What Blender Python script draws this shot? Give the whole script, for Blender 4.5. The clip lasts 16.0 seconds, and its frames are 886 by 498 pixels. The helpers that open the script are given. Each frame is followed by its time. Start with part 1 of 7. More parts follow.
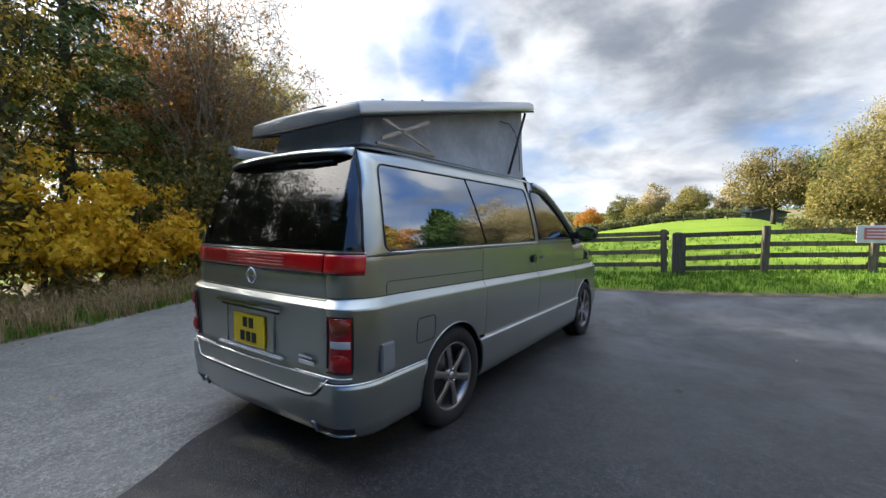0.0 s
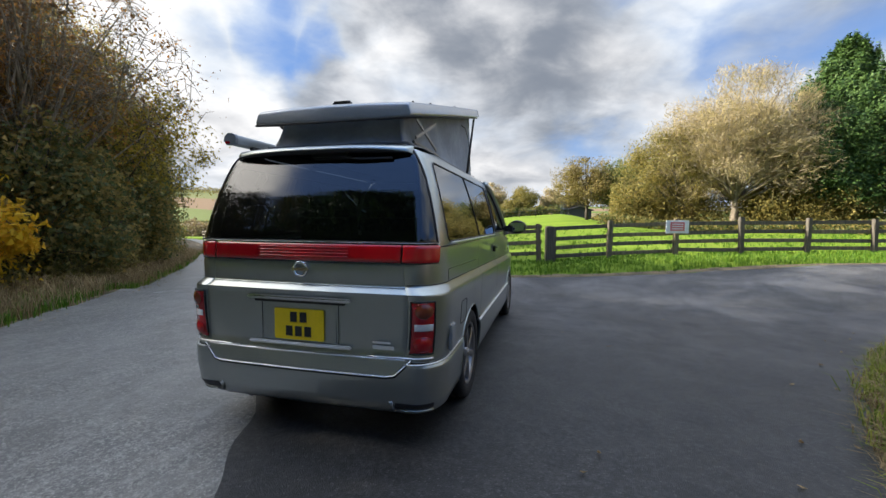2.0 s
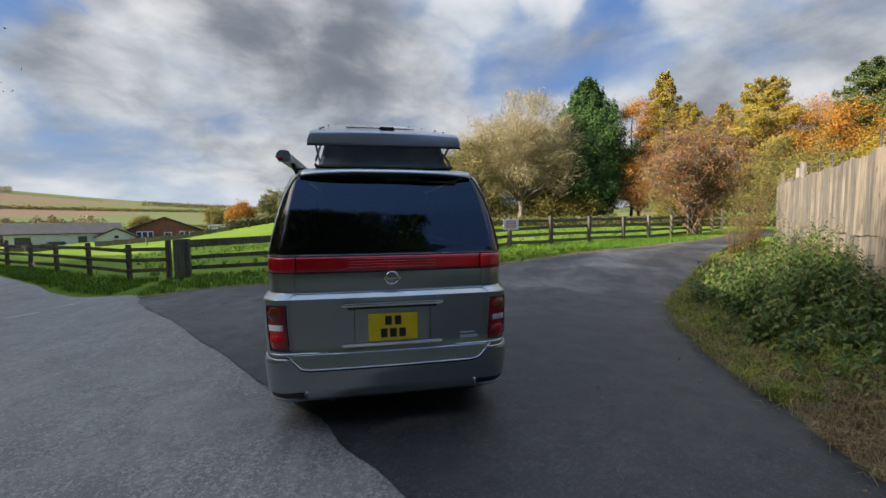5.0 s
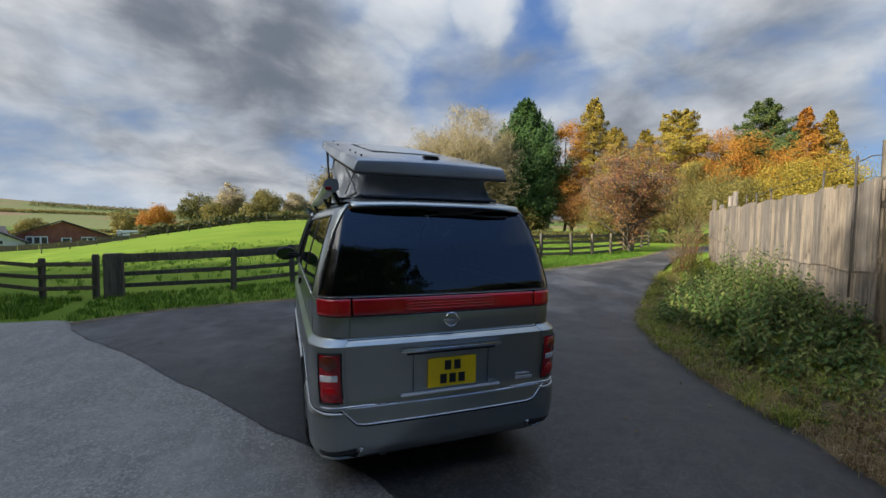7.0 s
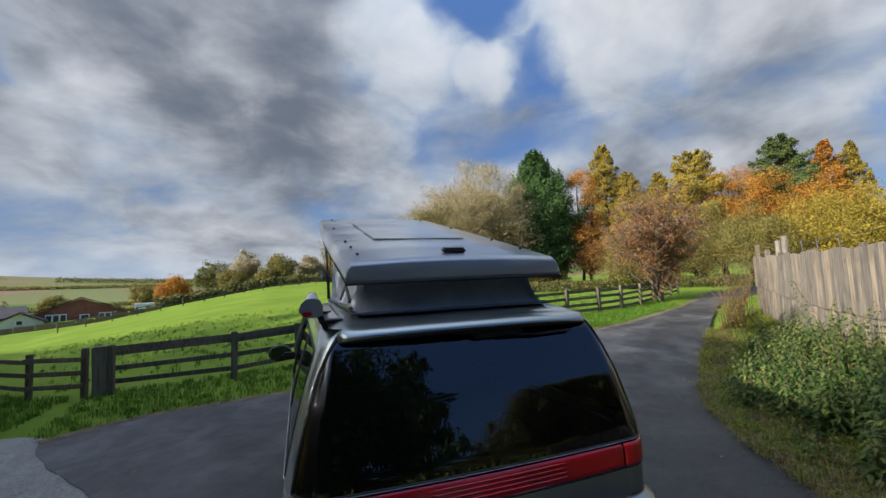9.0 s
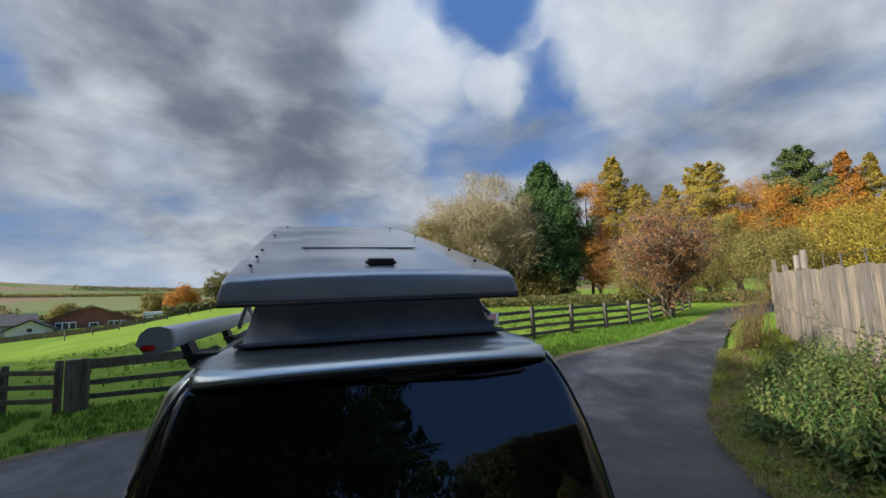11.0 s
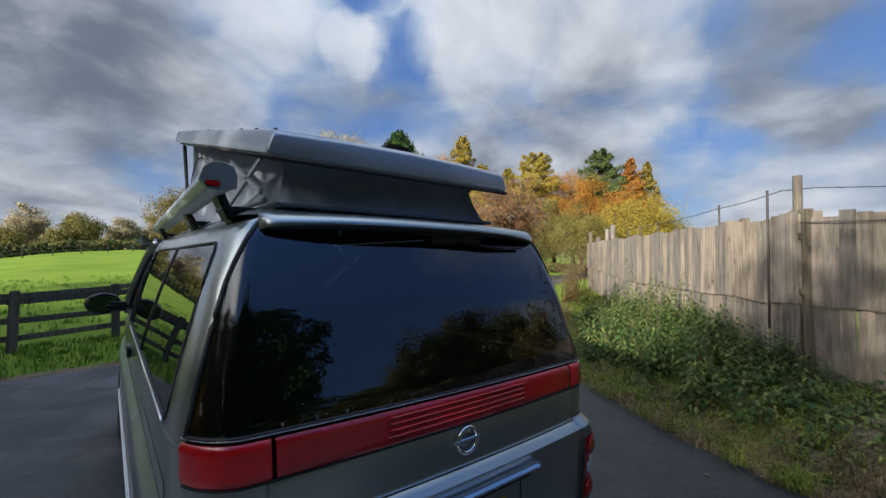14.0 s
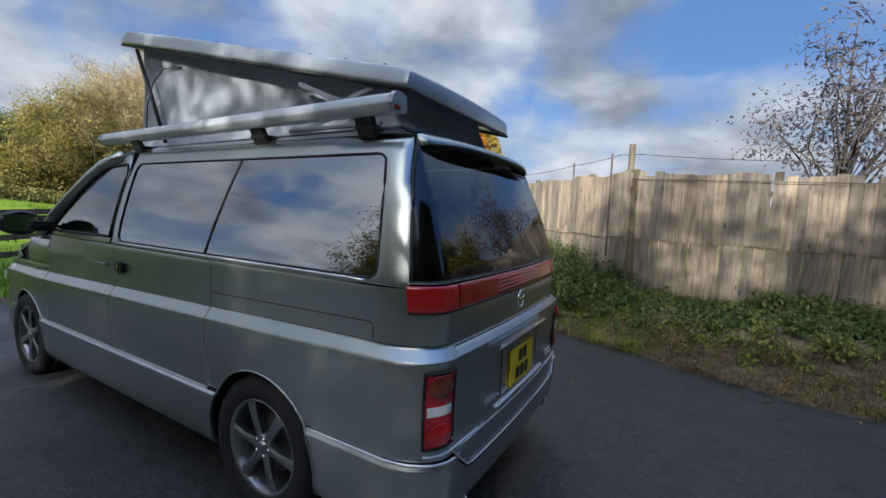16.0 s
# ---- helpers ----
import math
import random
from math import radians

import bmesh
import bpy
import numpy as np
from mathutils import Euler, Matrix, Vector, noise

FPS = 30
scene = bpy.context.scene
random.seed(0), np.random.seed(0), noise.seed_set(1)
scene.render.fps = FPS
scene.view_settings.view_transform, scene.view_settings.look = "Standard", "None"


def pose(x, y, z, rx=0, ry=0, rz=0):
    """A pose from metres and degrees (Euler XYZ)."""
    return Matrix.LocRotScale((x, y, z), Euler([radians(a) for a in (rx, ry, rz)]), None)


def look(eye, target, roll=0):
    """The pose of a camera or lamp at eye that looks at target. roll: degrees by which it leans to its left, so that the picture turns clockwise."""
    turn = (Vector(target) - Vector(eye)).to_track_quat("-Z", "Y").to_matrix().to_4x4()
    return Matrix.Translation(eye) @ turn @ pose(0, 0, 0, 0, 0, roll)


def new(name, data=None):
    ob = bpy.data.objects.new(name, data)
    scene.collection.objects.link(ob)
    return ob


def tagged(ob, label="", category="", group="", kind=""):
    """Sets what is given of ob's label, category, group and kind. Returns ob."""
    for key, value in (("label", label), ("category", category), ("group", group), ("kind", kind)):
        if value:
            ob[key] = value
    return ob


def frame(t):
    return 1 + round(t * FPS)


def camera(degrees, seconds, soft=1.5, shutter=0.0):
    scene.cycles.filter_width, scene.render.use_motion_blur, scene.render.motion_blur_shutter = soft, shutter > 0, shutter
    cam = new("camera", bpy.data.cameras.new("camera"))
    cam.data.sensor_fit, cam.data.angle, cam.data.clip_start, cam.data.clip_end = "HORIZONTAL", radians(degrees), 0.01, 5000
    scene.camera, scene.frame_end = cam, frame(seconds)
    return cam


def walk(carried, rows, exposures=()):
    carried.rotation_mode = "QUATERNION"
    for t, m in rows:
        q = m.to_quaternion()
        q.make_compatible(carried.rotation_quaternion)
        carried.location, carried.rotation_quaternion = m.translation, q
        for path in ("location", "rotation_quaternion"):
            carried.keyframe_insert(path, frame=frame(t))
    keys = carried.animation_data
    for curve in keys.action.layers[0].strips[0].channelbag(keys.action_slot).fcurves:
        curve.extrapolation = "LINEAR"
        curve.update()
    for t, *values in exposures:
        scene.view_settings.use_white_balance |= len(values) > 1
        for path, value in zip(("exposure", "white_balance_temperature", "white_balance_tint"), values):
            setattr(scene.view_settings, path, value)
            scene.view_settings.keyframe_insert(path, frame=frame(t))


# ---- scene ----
cam = camera(93.2, 16.0)
EXPOSURES = [(0.0, 1.72, 6450, 10), (1.5, 1.60, 6550, 10), (3.5, 1.30, 6600, 10), (5.0, 1.05, 6500, 10), (8.5, 0.78, 6150, 10), (12.5, 0.68, 5950, 10), (16.0, 1.02, 6000, 10)]
PATH = [
    (0, (2.38, -1.359, 1.35), (1.234, 0.275, 1.241), 0.4),
    (0.5, (2.15, -1.558, 1.328), (1.128, 0.156, 1.211), 0.3),
    (1, (1.958, -1.764, 1.333), (1.093, 0.034, 1.206), 0.4),
    (1.5, (1.771, -1.993, 1.344), (1.081, -0.121, 1.216), 0.3),
    (2, (1.436, -2.139, 1.329), (0.933, -0.208, 1.202), 0.4),
    (2.5, (1.122, -2.313, 1.333), (0.798, -0.344, 1.206), 0.6),
    (3, (0.858, -2.474, 1.35), (0.704, -0.484, 1.223), 0.5),
    (3.5, (0.561, -2.619, 1.357), (0.562, -0.624, 1.229), 0.6),
    (4, (0.262, -2.721, 1.393), (0.405, -0.731, 1.269), 0.3),
    (4.5, (0.021, -2.802, 1.411), (0.295, -0.827, 1.277), 0.2),
    (5, (-0.227, -2.792, 1.444), (0.173, -0.84, 1.301), -0.4),
    (5.2, (-0.344, -2.752, 1.443), (0.104, -0.81, 1.294), -0.8),
    (7.5, (-1.025, -2.255, 1.714), (-0.3, -0.392, 1.658), 0.9),
    (8, (-0.916, -2.026, 1.807), (-0.212, -0.154, 1.823), -0.3),
    (8.5, (-0.829, -1.792, 1.886), (-0.155, 0.088, 1.974), -1.6),
    (9, (-0.758, -1.556, 1.978), (-0.112, 0.329, 2.132), -2.6),
    (9.5, (-0.602, -1.428, 2.007), (0.009, 0.461, 2.228), -2.7),
    (12, (-0.2, -1.106, 1.982), (0.425, 0.783, 2.172), -1.1),
    (12.5, (-0.393, -1.069, 1.9), (0.36, 0.776, 2.061), -1),
    (13, (-0.578, -1.052, 1.845), (0.335, 0.721, 1.975), -0.8),
    (13.5, (-0.773, -1.079, 1.733), (0.311, 0.598, 1.834), -0.3),
    (14, (-0.963, -1.031, 1.65), (0.285, 0.53, 1.707), 0.5),
    (14.5, (-1.207, -0.912, 1.593), (0.197, 0.512, 1.579), 1.1),
    (15, (-1.457, -0.851, 1.513), (0.077, 0.43, 1.426), 1.6),
    (15.5, (-1.737, -0.746, 1.494), (-0.096, 0.39, 1.357), 2.3),
    (16, (-2.055, -0.683, 1.47), (-0.331, 0.316, 1.299), 2.4),
]
walk(cam, [(t, look(eye, target, roll)) for t, eye, target, roll in PATH], EXPOSURES)

# ---- sun, sky and exposure ----
SUN_AZ, SUN_EL = radians(-100), radians(24)      # azimuth from +y, to the left when negative
sun = new("sun", bpy.data.lights.new("sun", "SUN"))
sun.data.energy, sun.data.angle, sun.data.color = 5.0, radians(0.6), (1.0, 0.93, 0.80)
sun_dir = Vector((math.sin(SUN_AZ) * math.cos(SUN_EL), math.cos(SUN_AZ) * math.cos(SUN_EL), math.sin(SUN_EL)))
sun.matrix_world = look(sun_dir * 60, (0, 0, 0))
scene.view_settings.exposure = 0.0


class Nodes:
    """Short hand for a node tree."""

    def __init__(self, tree):
        self.t = tree
        tree.nodes.clear()

    def add(self, kind, props=None, **ins):
        n = self.t.nodes.new(kind)
        for k, v in (props or {}).items():
            setattr(n, k, v)
        for k, v in ins.items():
            key = int(k[1:]) if k[0] == "i" and k[1:].isdigit() else k.replace("_", " ")
            self.put(n.inputs[key], v)
        return n

    def put(self, socket, v):
        if hasattr(v, "is_output"):
            self.t.links.new(v, socket)
        else:
            socket.default_value = v

    def math(self, op, a, b=0.0, c=0.0, clamp=False):
        n = self.t.nodes.new("ShaderNodeMath")
        n.operation, n.use_clamp = op, clamp
        for i, v in enumerate((a, b, c)):
            self.put(n.inputs[i], v)
        return n.outputs[0]

    def mix(self, f, a, b):
        n = self.t.nodes.new("ShaderNodeMix")
        n.data_type = "RGBA"
        for s, v in zip((n.inputs[0], n.inputs[6], n.inputs[7]), (f, a, b)):
            self.put(s, (*v, 1) if isinstance(v, tuple) and len(v) == 3 else v)
        return n.outputs[2]

    def ramp(self, f, lo, hi, smooth=True):
        n = self.t.nodes.new("ShaderNodeMapRange")
        n.interpolation_type = "SMOOTHSTEP" if smooth else "LINEAR"
        self.put(n.inputs[0], f)
        n.inputs[1].default_value, n.inputs[2].default_value = lo, hi
        return n.outputs[0]

    def noise(self, vec, scale, detail=4, rough=0.55, warp=0.0):
        n = self.add("ShaderNodeTexNoise", {}, Scale=scale, Detail=detail, Roughness=rough, Distortion=warp)
        if vec is not None:
            self.put(n.inputs["Vector"], vec)
        return n.outputs[0]


def make_world():
    w = bpy.data.worlds.new("sky")
    w.use_nodes = True
    scene.world = w
    n = Nodes(w.node_tree)
    d = n.add("ShaderNodeTexCoord").outputs["Generated"]
    sep = n.add("ShaderNodeSeparateXYZ", Vector=d)
    x, y, z = sep.outputs
    sky = n.add("ShaderNodeTexSky", {"sky_type": "NISHITA", "sun_disc": False, "sun_elevation": SUN_EL,
                                     "sun_rotation": SUN_AZ, "air_density": 1.0, "dust_density": 0.6, "ozone_density": 2.5})
    blue = n.add("ShaderNodeVectorMath", {"operation": "SCALE"}, i0=sky.outputs[0], Scale=0.10).outputs[0]
    blue = n.mix(0.5, blue, (0.09, 0.20, 0.52))
    # ragged directions, so that the edges of the cloud masses billow
    def wobble(v, scale, amount, detail):
        c = n.add("ShaderNodeTexNoise", {}, Vector=v, Scale=scale, Detail=detail, Roughness=0.55).outputs["Color"]
        c = n.add("ShaderNodeVectorMath", {"operation": "SUBTRACT"}, i0=c, i1=(0.5, 0.5, 0.5)).outputs[0]
        c = n.add("ShaderNodeVectorMath", {"operation": "SCALE"}, i0=c, Scale=amount).outputs[0]
        return n.add("ShaderNodeVectorMath", {"operation": "ADD"}, i0=v, i1=c).outputs[0]
    dw = n.add("ShaderNodeVectorMath", {"operation": "NORMALIZE"}, i0=wobble(wobble(d, 3.2, 0.22, 3), 13.0, 0.07, 4)).outputs[0]

    def toward(az, el, lo, hi, v=None):
        az, el = radians(az), radians(el)
        to = (math.sin(az) * math.cos(el), math.cos(az) * math.cos(el), math.sin(el))
        dot = n.add("ShaderNodeVectorMath", {"operation": "DOT_PRODUCT"}, i0=v or dw, i1=to).outputs["Value"]
        return n.ramp(dot, math.cos(radians(hi)), math.cos(radians(lo)))

    def masses(rows):
        best = 0.0
        for az, el, lo, hi, amount in rows:
            best = n.math("MAXIMUM", best, n.math("MULTIPLY", toward(az, el, lo, hi), amount))
        return best
    dark = masses(((-6, 27, 5, 19, 1.0), (-15, 31, 5, 16, 0.95), (-27, 16, 1, 8, 0.75), (-14, 19, 1, 9, 0.45), (1, 17, 3, 13, 0.65), (-10, 11, 2, 10, 0.4), (46, 16, 3, 12, 0.75), (58, 17, 2, 9, 0.7), (80, 20, 2, 11, 0.75), (30, 18, 2, 12, 0.45), (10, 10, 2, 9, 0.3)))
    white = masses(((-50, 22, 4, 17, 1.0), (-40, 13, 2, 9, 0.9), (-22, 19, 1, 6, 0.8), (14, 31, 2, 9, 0.8), (9, 21, 2, 8, 0.7), (43, 27, 3, 11, 1.0), (62, 24, 3, 11, 1.0), (25, 28, 1, 5, 0.6), (77, 6, 2, 9, 0.6)))
    holes = masses(((-36, 24, 0, 6, 1.0), (-43, 21, 0, 5, 0.9), (-30, 23, 0, 4, 0.8), (7, 27, 0, 5, 0.5), (25, 37, 2, 8, 1.0), (32, 27, 0, 6, 0.9), (66, 11, 1, 8, 0.9), (74, 10, 1, 8, 0.9), (65, 31, 1, 7, 1.0), (92, 19, 3, 13, 1.0), (178, 28, 20, 60, 1.6)))
    # a cloud deck seen in perspective, lit from the sun's side
    zz = n.math("ADD", n.math("MAXIMUM", z, 0.0), 0.30)
    px, py = n.math("DIVIDE", x, zz), n.math("DIVIDE", y, zz)
    p = wobble(n.add("ShaderNodeCombineXYZ", X=px, Y=py, Z=2.37).outputs[0], 1.4, 0.35, 2)
    toward_sun = n.add("ShaderNodeVectorMath", {"operation": "ADD"}, i0=p, i1=(-0.16, -0.05, 0.0)).outputs[0]
    body = n.noise(p, 1.25, 7, 0.52)
    beyond = n.noise(toward_sun, 1.25, 7, 0.52)
    relief = n.math("SUBTRACT", body, beyond)
    low = n.ramp(z, 0.30, 0.05)
    dens = n.math("ADD", body, n.math("MULTIPLY", n.math("MAXIMUM", dark, white), 0.16))
    dens = n.math("ADD", dens, n.math("MULTIPLY", low, 0.07))
    dens = n.math("SUBTRACT", dens, n.math("MULTIPLY", holes, 0.155))
    cover = n.ramp(dens, 0.34, 0.56)
    thick = n.ramp(dens, 0.46, 0.70)
    streak = n.noise(p, 2.3, 6, 0.55)
    shade = n.math("ADD", n.math("MULTIPLY", n.ramp(streak, 0.34, 0.66), 0.42), n.math("MULTIPLY", dark, n.math("ADD", 0.20, n.math("MULTIPLY", streak, 0.62))))
    shade = n.math("ADD", shade, n.math("MULTIPLY", thick, 0.14))
    shade = n.math("SUBTRACT", shade, n.math("MULTIPLY", relief, 1.8))
    shade = n.ramp(n.math("SUBTRACT", shade, n.math("MULTIPLY", white, 0.30)), -0.25, 1.20)
    lit = n.mix(thick, (0.44, 0.50, 0.58), (0.70, 0.70, 0.705))
    glow = toward(math.degrees(SUN_AZ), math.degrees(SUN_EL), 6, 40, d)
    cloud = n.mix(shade, lit, (0.15, 0.172, 0.21))
    cloud = n.mix(n.math("MULTIPLY", glow, 0.75), cloud, (3.2, 3.0, 2.7))
    col = n.mix(cover, blue, cloud)
    haze = n.ramp(z, 0.12, 0.0)
    col = n.mix(n.math("MULTIPLY", haze, 0.55), col, (0.58, 0.65, 0.73))
    # an overcast sky is brightest overhead
    lift = n.math("ADD", 1.0, n.math("MULTIPLY", n.math("POWER", n.math("MAXIMUM", z, 0.0), 4.0), 2.2))
    col = n.add("ShaderNodeVectorMath", {"operation": "SCALE"}, i0=col, Scale=lift).outputs[0]
    bg = n.add("ShaderNodeBackground", {}, Color=col, Strength=0.58)
    n.add("ShaderNodeOutputWorld", {}, Surface=bg.outputs[0])


make_world()


# ---- materials ----
def material(name):
    m = bpy.data.materials.new(name)
    m.use_nodes = True
    return m, Nodes(m.node_tree)


def finish(n, **ins):
    b = n.add("ShaderNodeBsdfPrincipled", {}, **ins)
    n.add("ShaderNodeOutputMaterial", {}, Surface=b.outputs[0])
    return b


def bump(n, height, strength=0.3, distance=0.01):
    return n.add("ShaderNodeBump", {}, Height=height, Strength=strength, Distance=distance).outputs[0]


def where(n):
    return n.add("ShaderNodeNewGeometry").outputs["Position"]


def simple(name, colour, rough=0.5, metal=0.0, vary=0.15, scale=8.0, bumps=0.0, bump_scale=60.0, coat=0.0, object_space=True):
    m, n = material(name)
    v = n.add("ShaderNodeTexCoord").outputs["Object"] if object_space else where(n)
    f = n.noise(v, scale, 4, 0.6)
    g = n.noise(v, scale * 7, 3, 0.6)
    f = n.math("ADD", n.math("MULTIPLY", f, 0.65), n.math("MULTIPLY", g, 0.35))
    lo = tuple(c * (1 - vary) for c in colour)
    hi = tuple(min(1, c * (1 + vary)) for c in colour)
    ins = dict(Base_Color=n.mix(n.ramp(f, 0.3, 0.7), lo, hi), Metallic=metal,
               Roughness=n.math("ADD", rough - 0.05, n.math("MULTIPLY", g, 0.1)))
    if coat:
        ins["Coat_Weight"], ins["Coat_Roughness"] = coat, 0.03
    if bumps:
        ins["Normal"] = bump(n, n.noise(v, bump_scale, 3), bumps, 0.005)
    finish(n, **ins)
    return m


def paint(name, colour, rough=0.32, metal=0.75, coat=0.8):
    """Metallic car paint with fine flake, road film and a clear coat."""
    m, n = material(name)
    v = n.add("ShaderNodeTexCoord").outputs["Object"]
    flake = n.noise(v, 900, 1, 0.5)
    film = n.noise(v, 2.3, 5, 0.6)
    c = n.mix(n.ramp(flake, 0.35, 0.65), tuple(k * 0.85 for k in colour), tuple(k * 1.15 for k in colour))
    c = n.mix(n.math("MULTIPLY", n.ramp(film, 0.5, 0.8), 0.18), c, (0.12, 0.115, 0.10))
    finish(n, Base_Color=c, Metallic=metal, Roughness=n.math("ADD", rough, n.math("MULTIPLY", film, 0.10)),
           Coat_Weight=coat, Coat_Roughness=0.06, Normal=bump(n, n.noise(v, 3.0, 2), 0.03, 0.004))
    return m


def glass(name, tint, through_amount, ior=2.5):
    m, n = material(name)
    v = n.add("ShaderNodeTexCoord").outputs["Object"]
    nor = bump(n, n.noise(v, 1.6, 2), 0.04, 0.01)
    clear = n.add("ShaderNodeBsdfTransparent", {}, Color=(*(c * through_amount for c in tint), 1))
    dark = n.add("ShaderNodeBsdfDiffuse", {}, Color=(0.004, 0.004, 0.005, 1))
    base = n.add("ShaderNodeMixShader", {}, i0=min(1.0, through_amount * 2 + 0.2), i1=dark.outputs[0], i2=clear.outputs[0])
    gloss = n.add("ShaderNodeBsdfGlossy", {}, Color=(0.9, 0.92, 0.95, 1), Roughness=0.015, Normal=nor)
    fr = n.add("ShaderNodeFresnel", {}, IOR=ior, Normal=nor).outputs[0]
    mixed = n.add("ShaderNodeMixShader", {}, i0=fr, i1=base.outputs[0], i2=gloss.outputs[0])
    n.add("ShaderNodeOutputMaterial", {}, Surface=mixed.outputs[0])
    return m


def foliage(name, cols, rough=0.6, glow=0.32):
    """Leaves: three colours spread leaf by leaf, some light passing through."""
    m, n = material(name)
    r = n.add("ShaderNodeNewGeometry").outputs["Random Per Island"]
    patch = n.noise(where(n), 0.9, 3)
    c = n.mix(n.ramp(r, 0.05, 0.6), cols[0], cols[1])
    c = n.mix(n.ramp(n.math("ADD", n.math("MULTIPLY", r, 0.5), n.math("MULTIPLY", patch, 0.7)), 0.52, 0.82), c, cols[2])
    b = n.add("ShaderNodeBsdfPrincipled", {}, Base_Color=c, Roughness=rough, Specular_IOR_Level=0.25)
    t = n.add("ShaderNodeBsdfTranslucent", {}, Color=c)
    mx = n.add("ShaderNodeMixShader", {}, i0=glow, i1=b.outputs[0], i2=t.outputs[0])
    n.add("ShaderNodeOutputMaterial", {}, Surface=mx.outputs[0])
    return m


def bark(name, colour):
    m, n = material(name)
    v = n.add("ShaderNodeTexCoord").outputs["Object"]
    sq = n.add("ShaderNodeMapping", {}, Vector=v, Scale=(6, 6, 1.2)).outputs[0]
    f = n.noise(sq, 3.0, 6, 0.65)
    c = n.mix(n.ramp(f, 0.35, 0.65), tuple(k * 0.55 for k in colour), tuple(k * 1.3 for k in colour))
    finish(n, Base_Color=c, Roughness=0.9, Normal=bump(n, f, 0.6, 0.03))
    return m


def weathered_wood(name, colour, dark=0.5, streak=9.0):
    m, n = material(name)
    v = n.add("ShaderNodeTexCoord").outputs["Object"]
    rnd = n.add("ShaderNodeObjectInfo").outputs["Random"]
    off = n.add("ShaderNodeCombineXYZ", X=n.math("MULTIPLY", rnd, 37.0), Y=n.math("MULTIPLY", rnd, 11.0), Z=n.math("MULTIPLY", rnd, 53.0)).outputs[0]
    v = n.add("ShaderNodeVectorMath", {"operation": "ADD"}, i0=v, i1=off).outputs[0]
    g = n.noise(n.add("ShaderNodeMapping", {}, Vector=v, Scale=(streak * 4, streak * 4, 2.0)).outputs[0], 1.0, 5, 0.65, 0.5)
    s = n.noise(v, 2.2, 4, 0.6)
    knots = n.add("ShaderNodeTexVoronoi", {}, Vector=n.add("ShaderNodeMapping", {}, Vector=v, Scale=(7, 7, 2.6)).outputs[0], Scale=0.9).outputs[0]
    c = n.mix(n.ramp(g, 0.3, 0.7), tuple(k * dark for k in colour), tuple(min(1, k * 1.2) for k in colour))
    c = n.mix(n.math("MULTIPLY", n.ramp(s, 0.5, 0.75), 0.45), c, tuple(k * 0.5 for k in colour))
    c = n.mix(n.math("MULTIPLY", n.ramp(knots, 0.14, 0.06), 0.7), c, tuple(k * 0.25 for k in colour))
    hsv = n.add("ShaderNodeHueSaturation", {}, Color=c, Value=n.math("ADD", 0.68, n.math("MULTIPLY", rnd, 0.62)), Saturation=n.math("ADD", 0.8, n.math("MULTIPLY", rnd, 0.4)))
    finish(n, Base_Color=hsv.outputs[0], Roughness=0.85, Normal=bump(n, g, 0.5, 0.004))
    return m


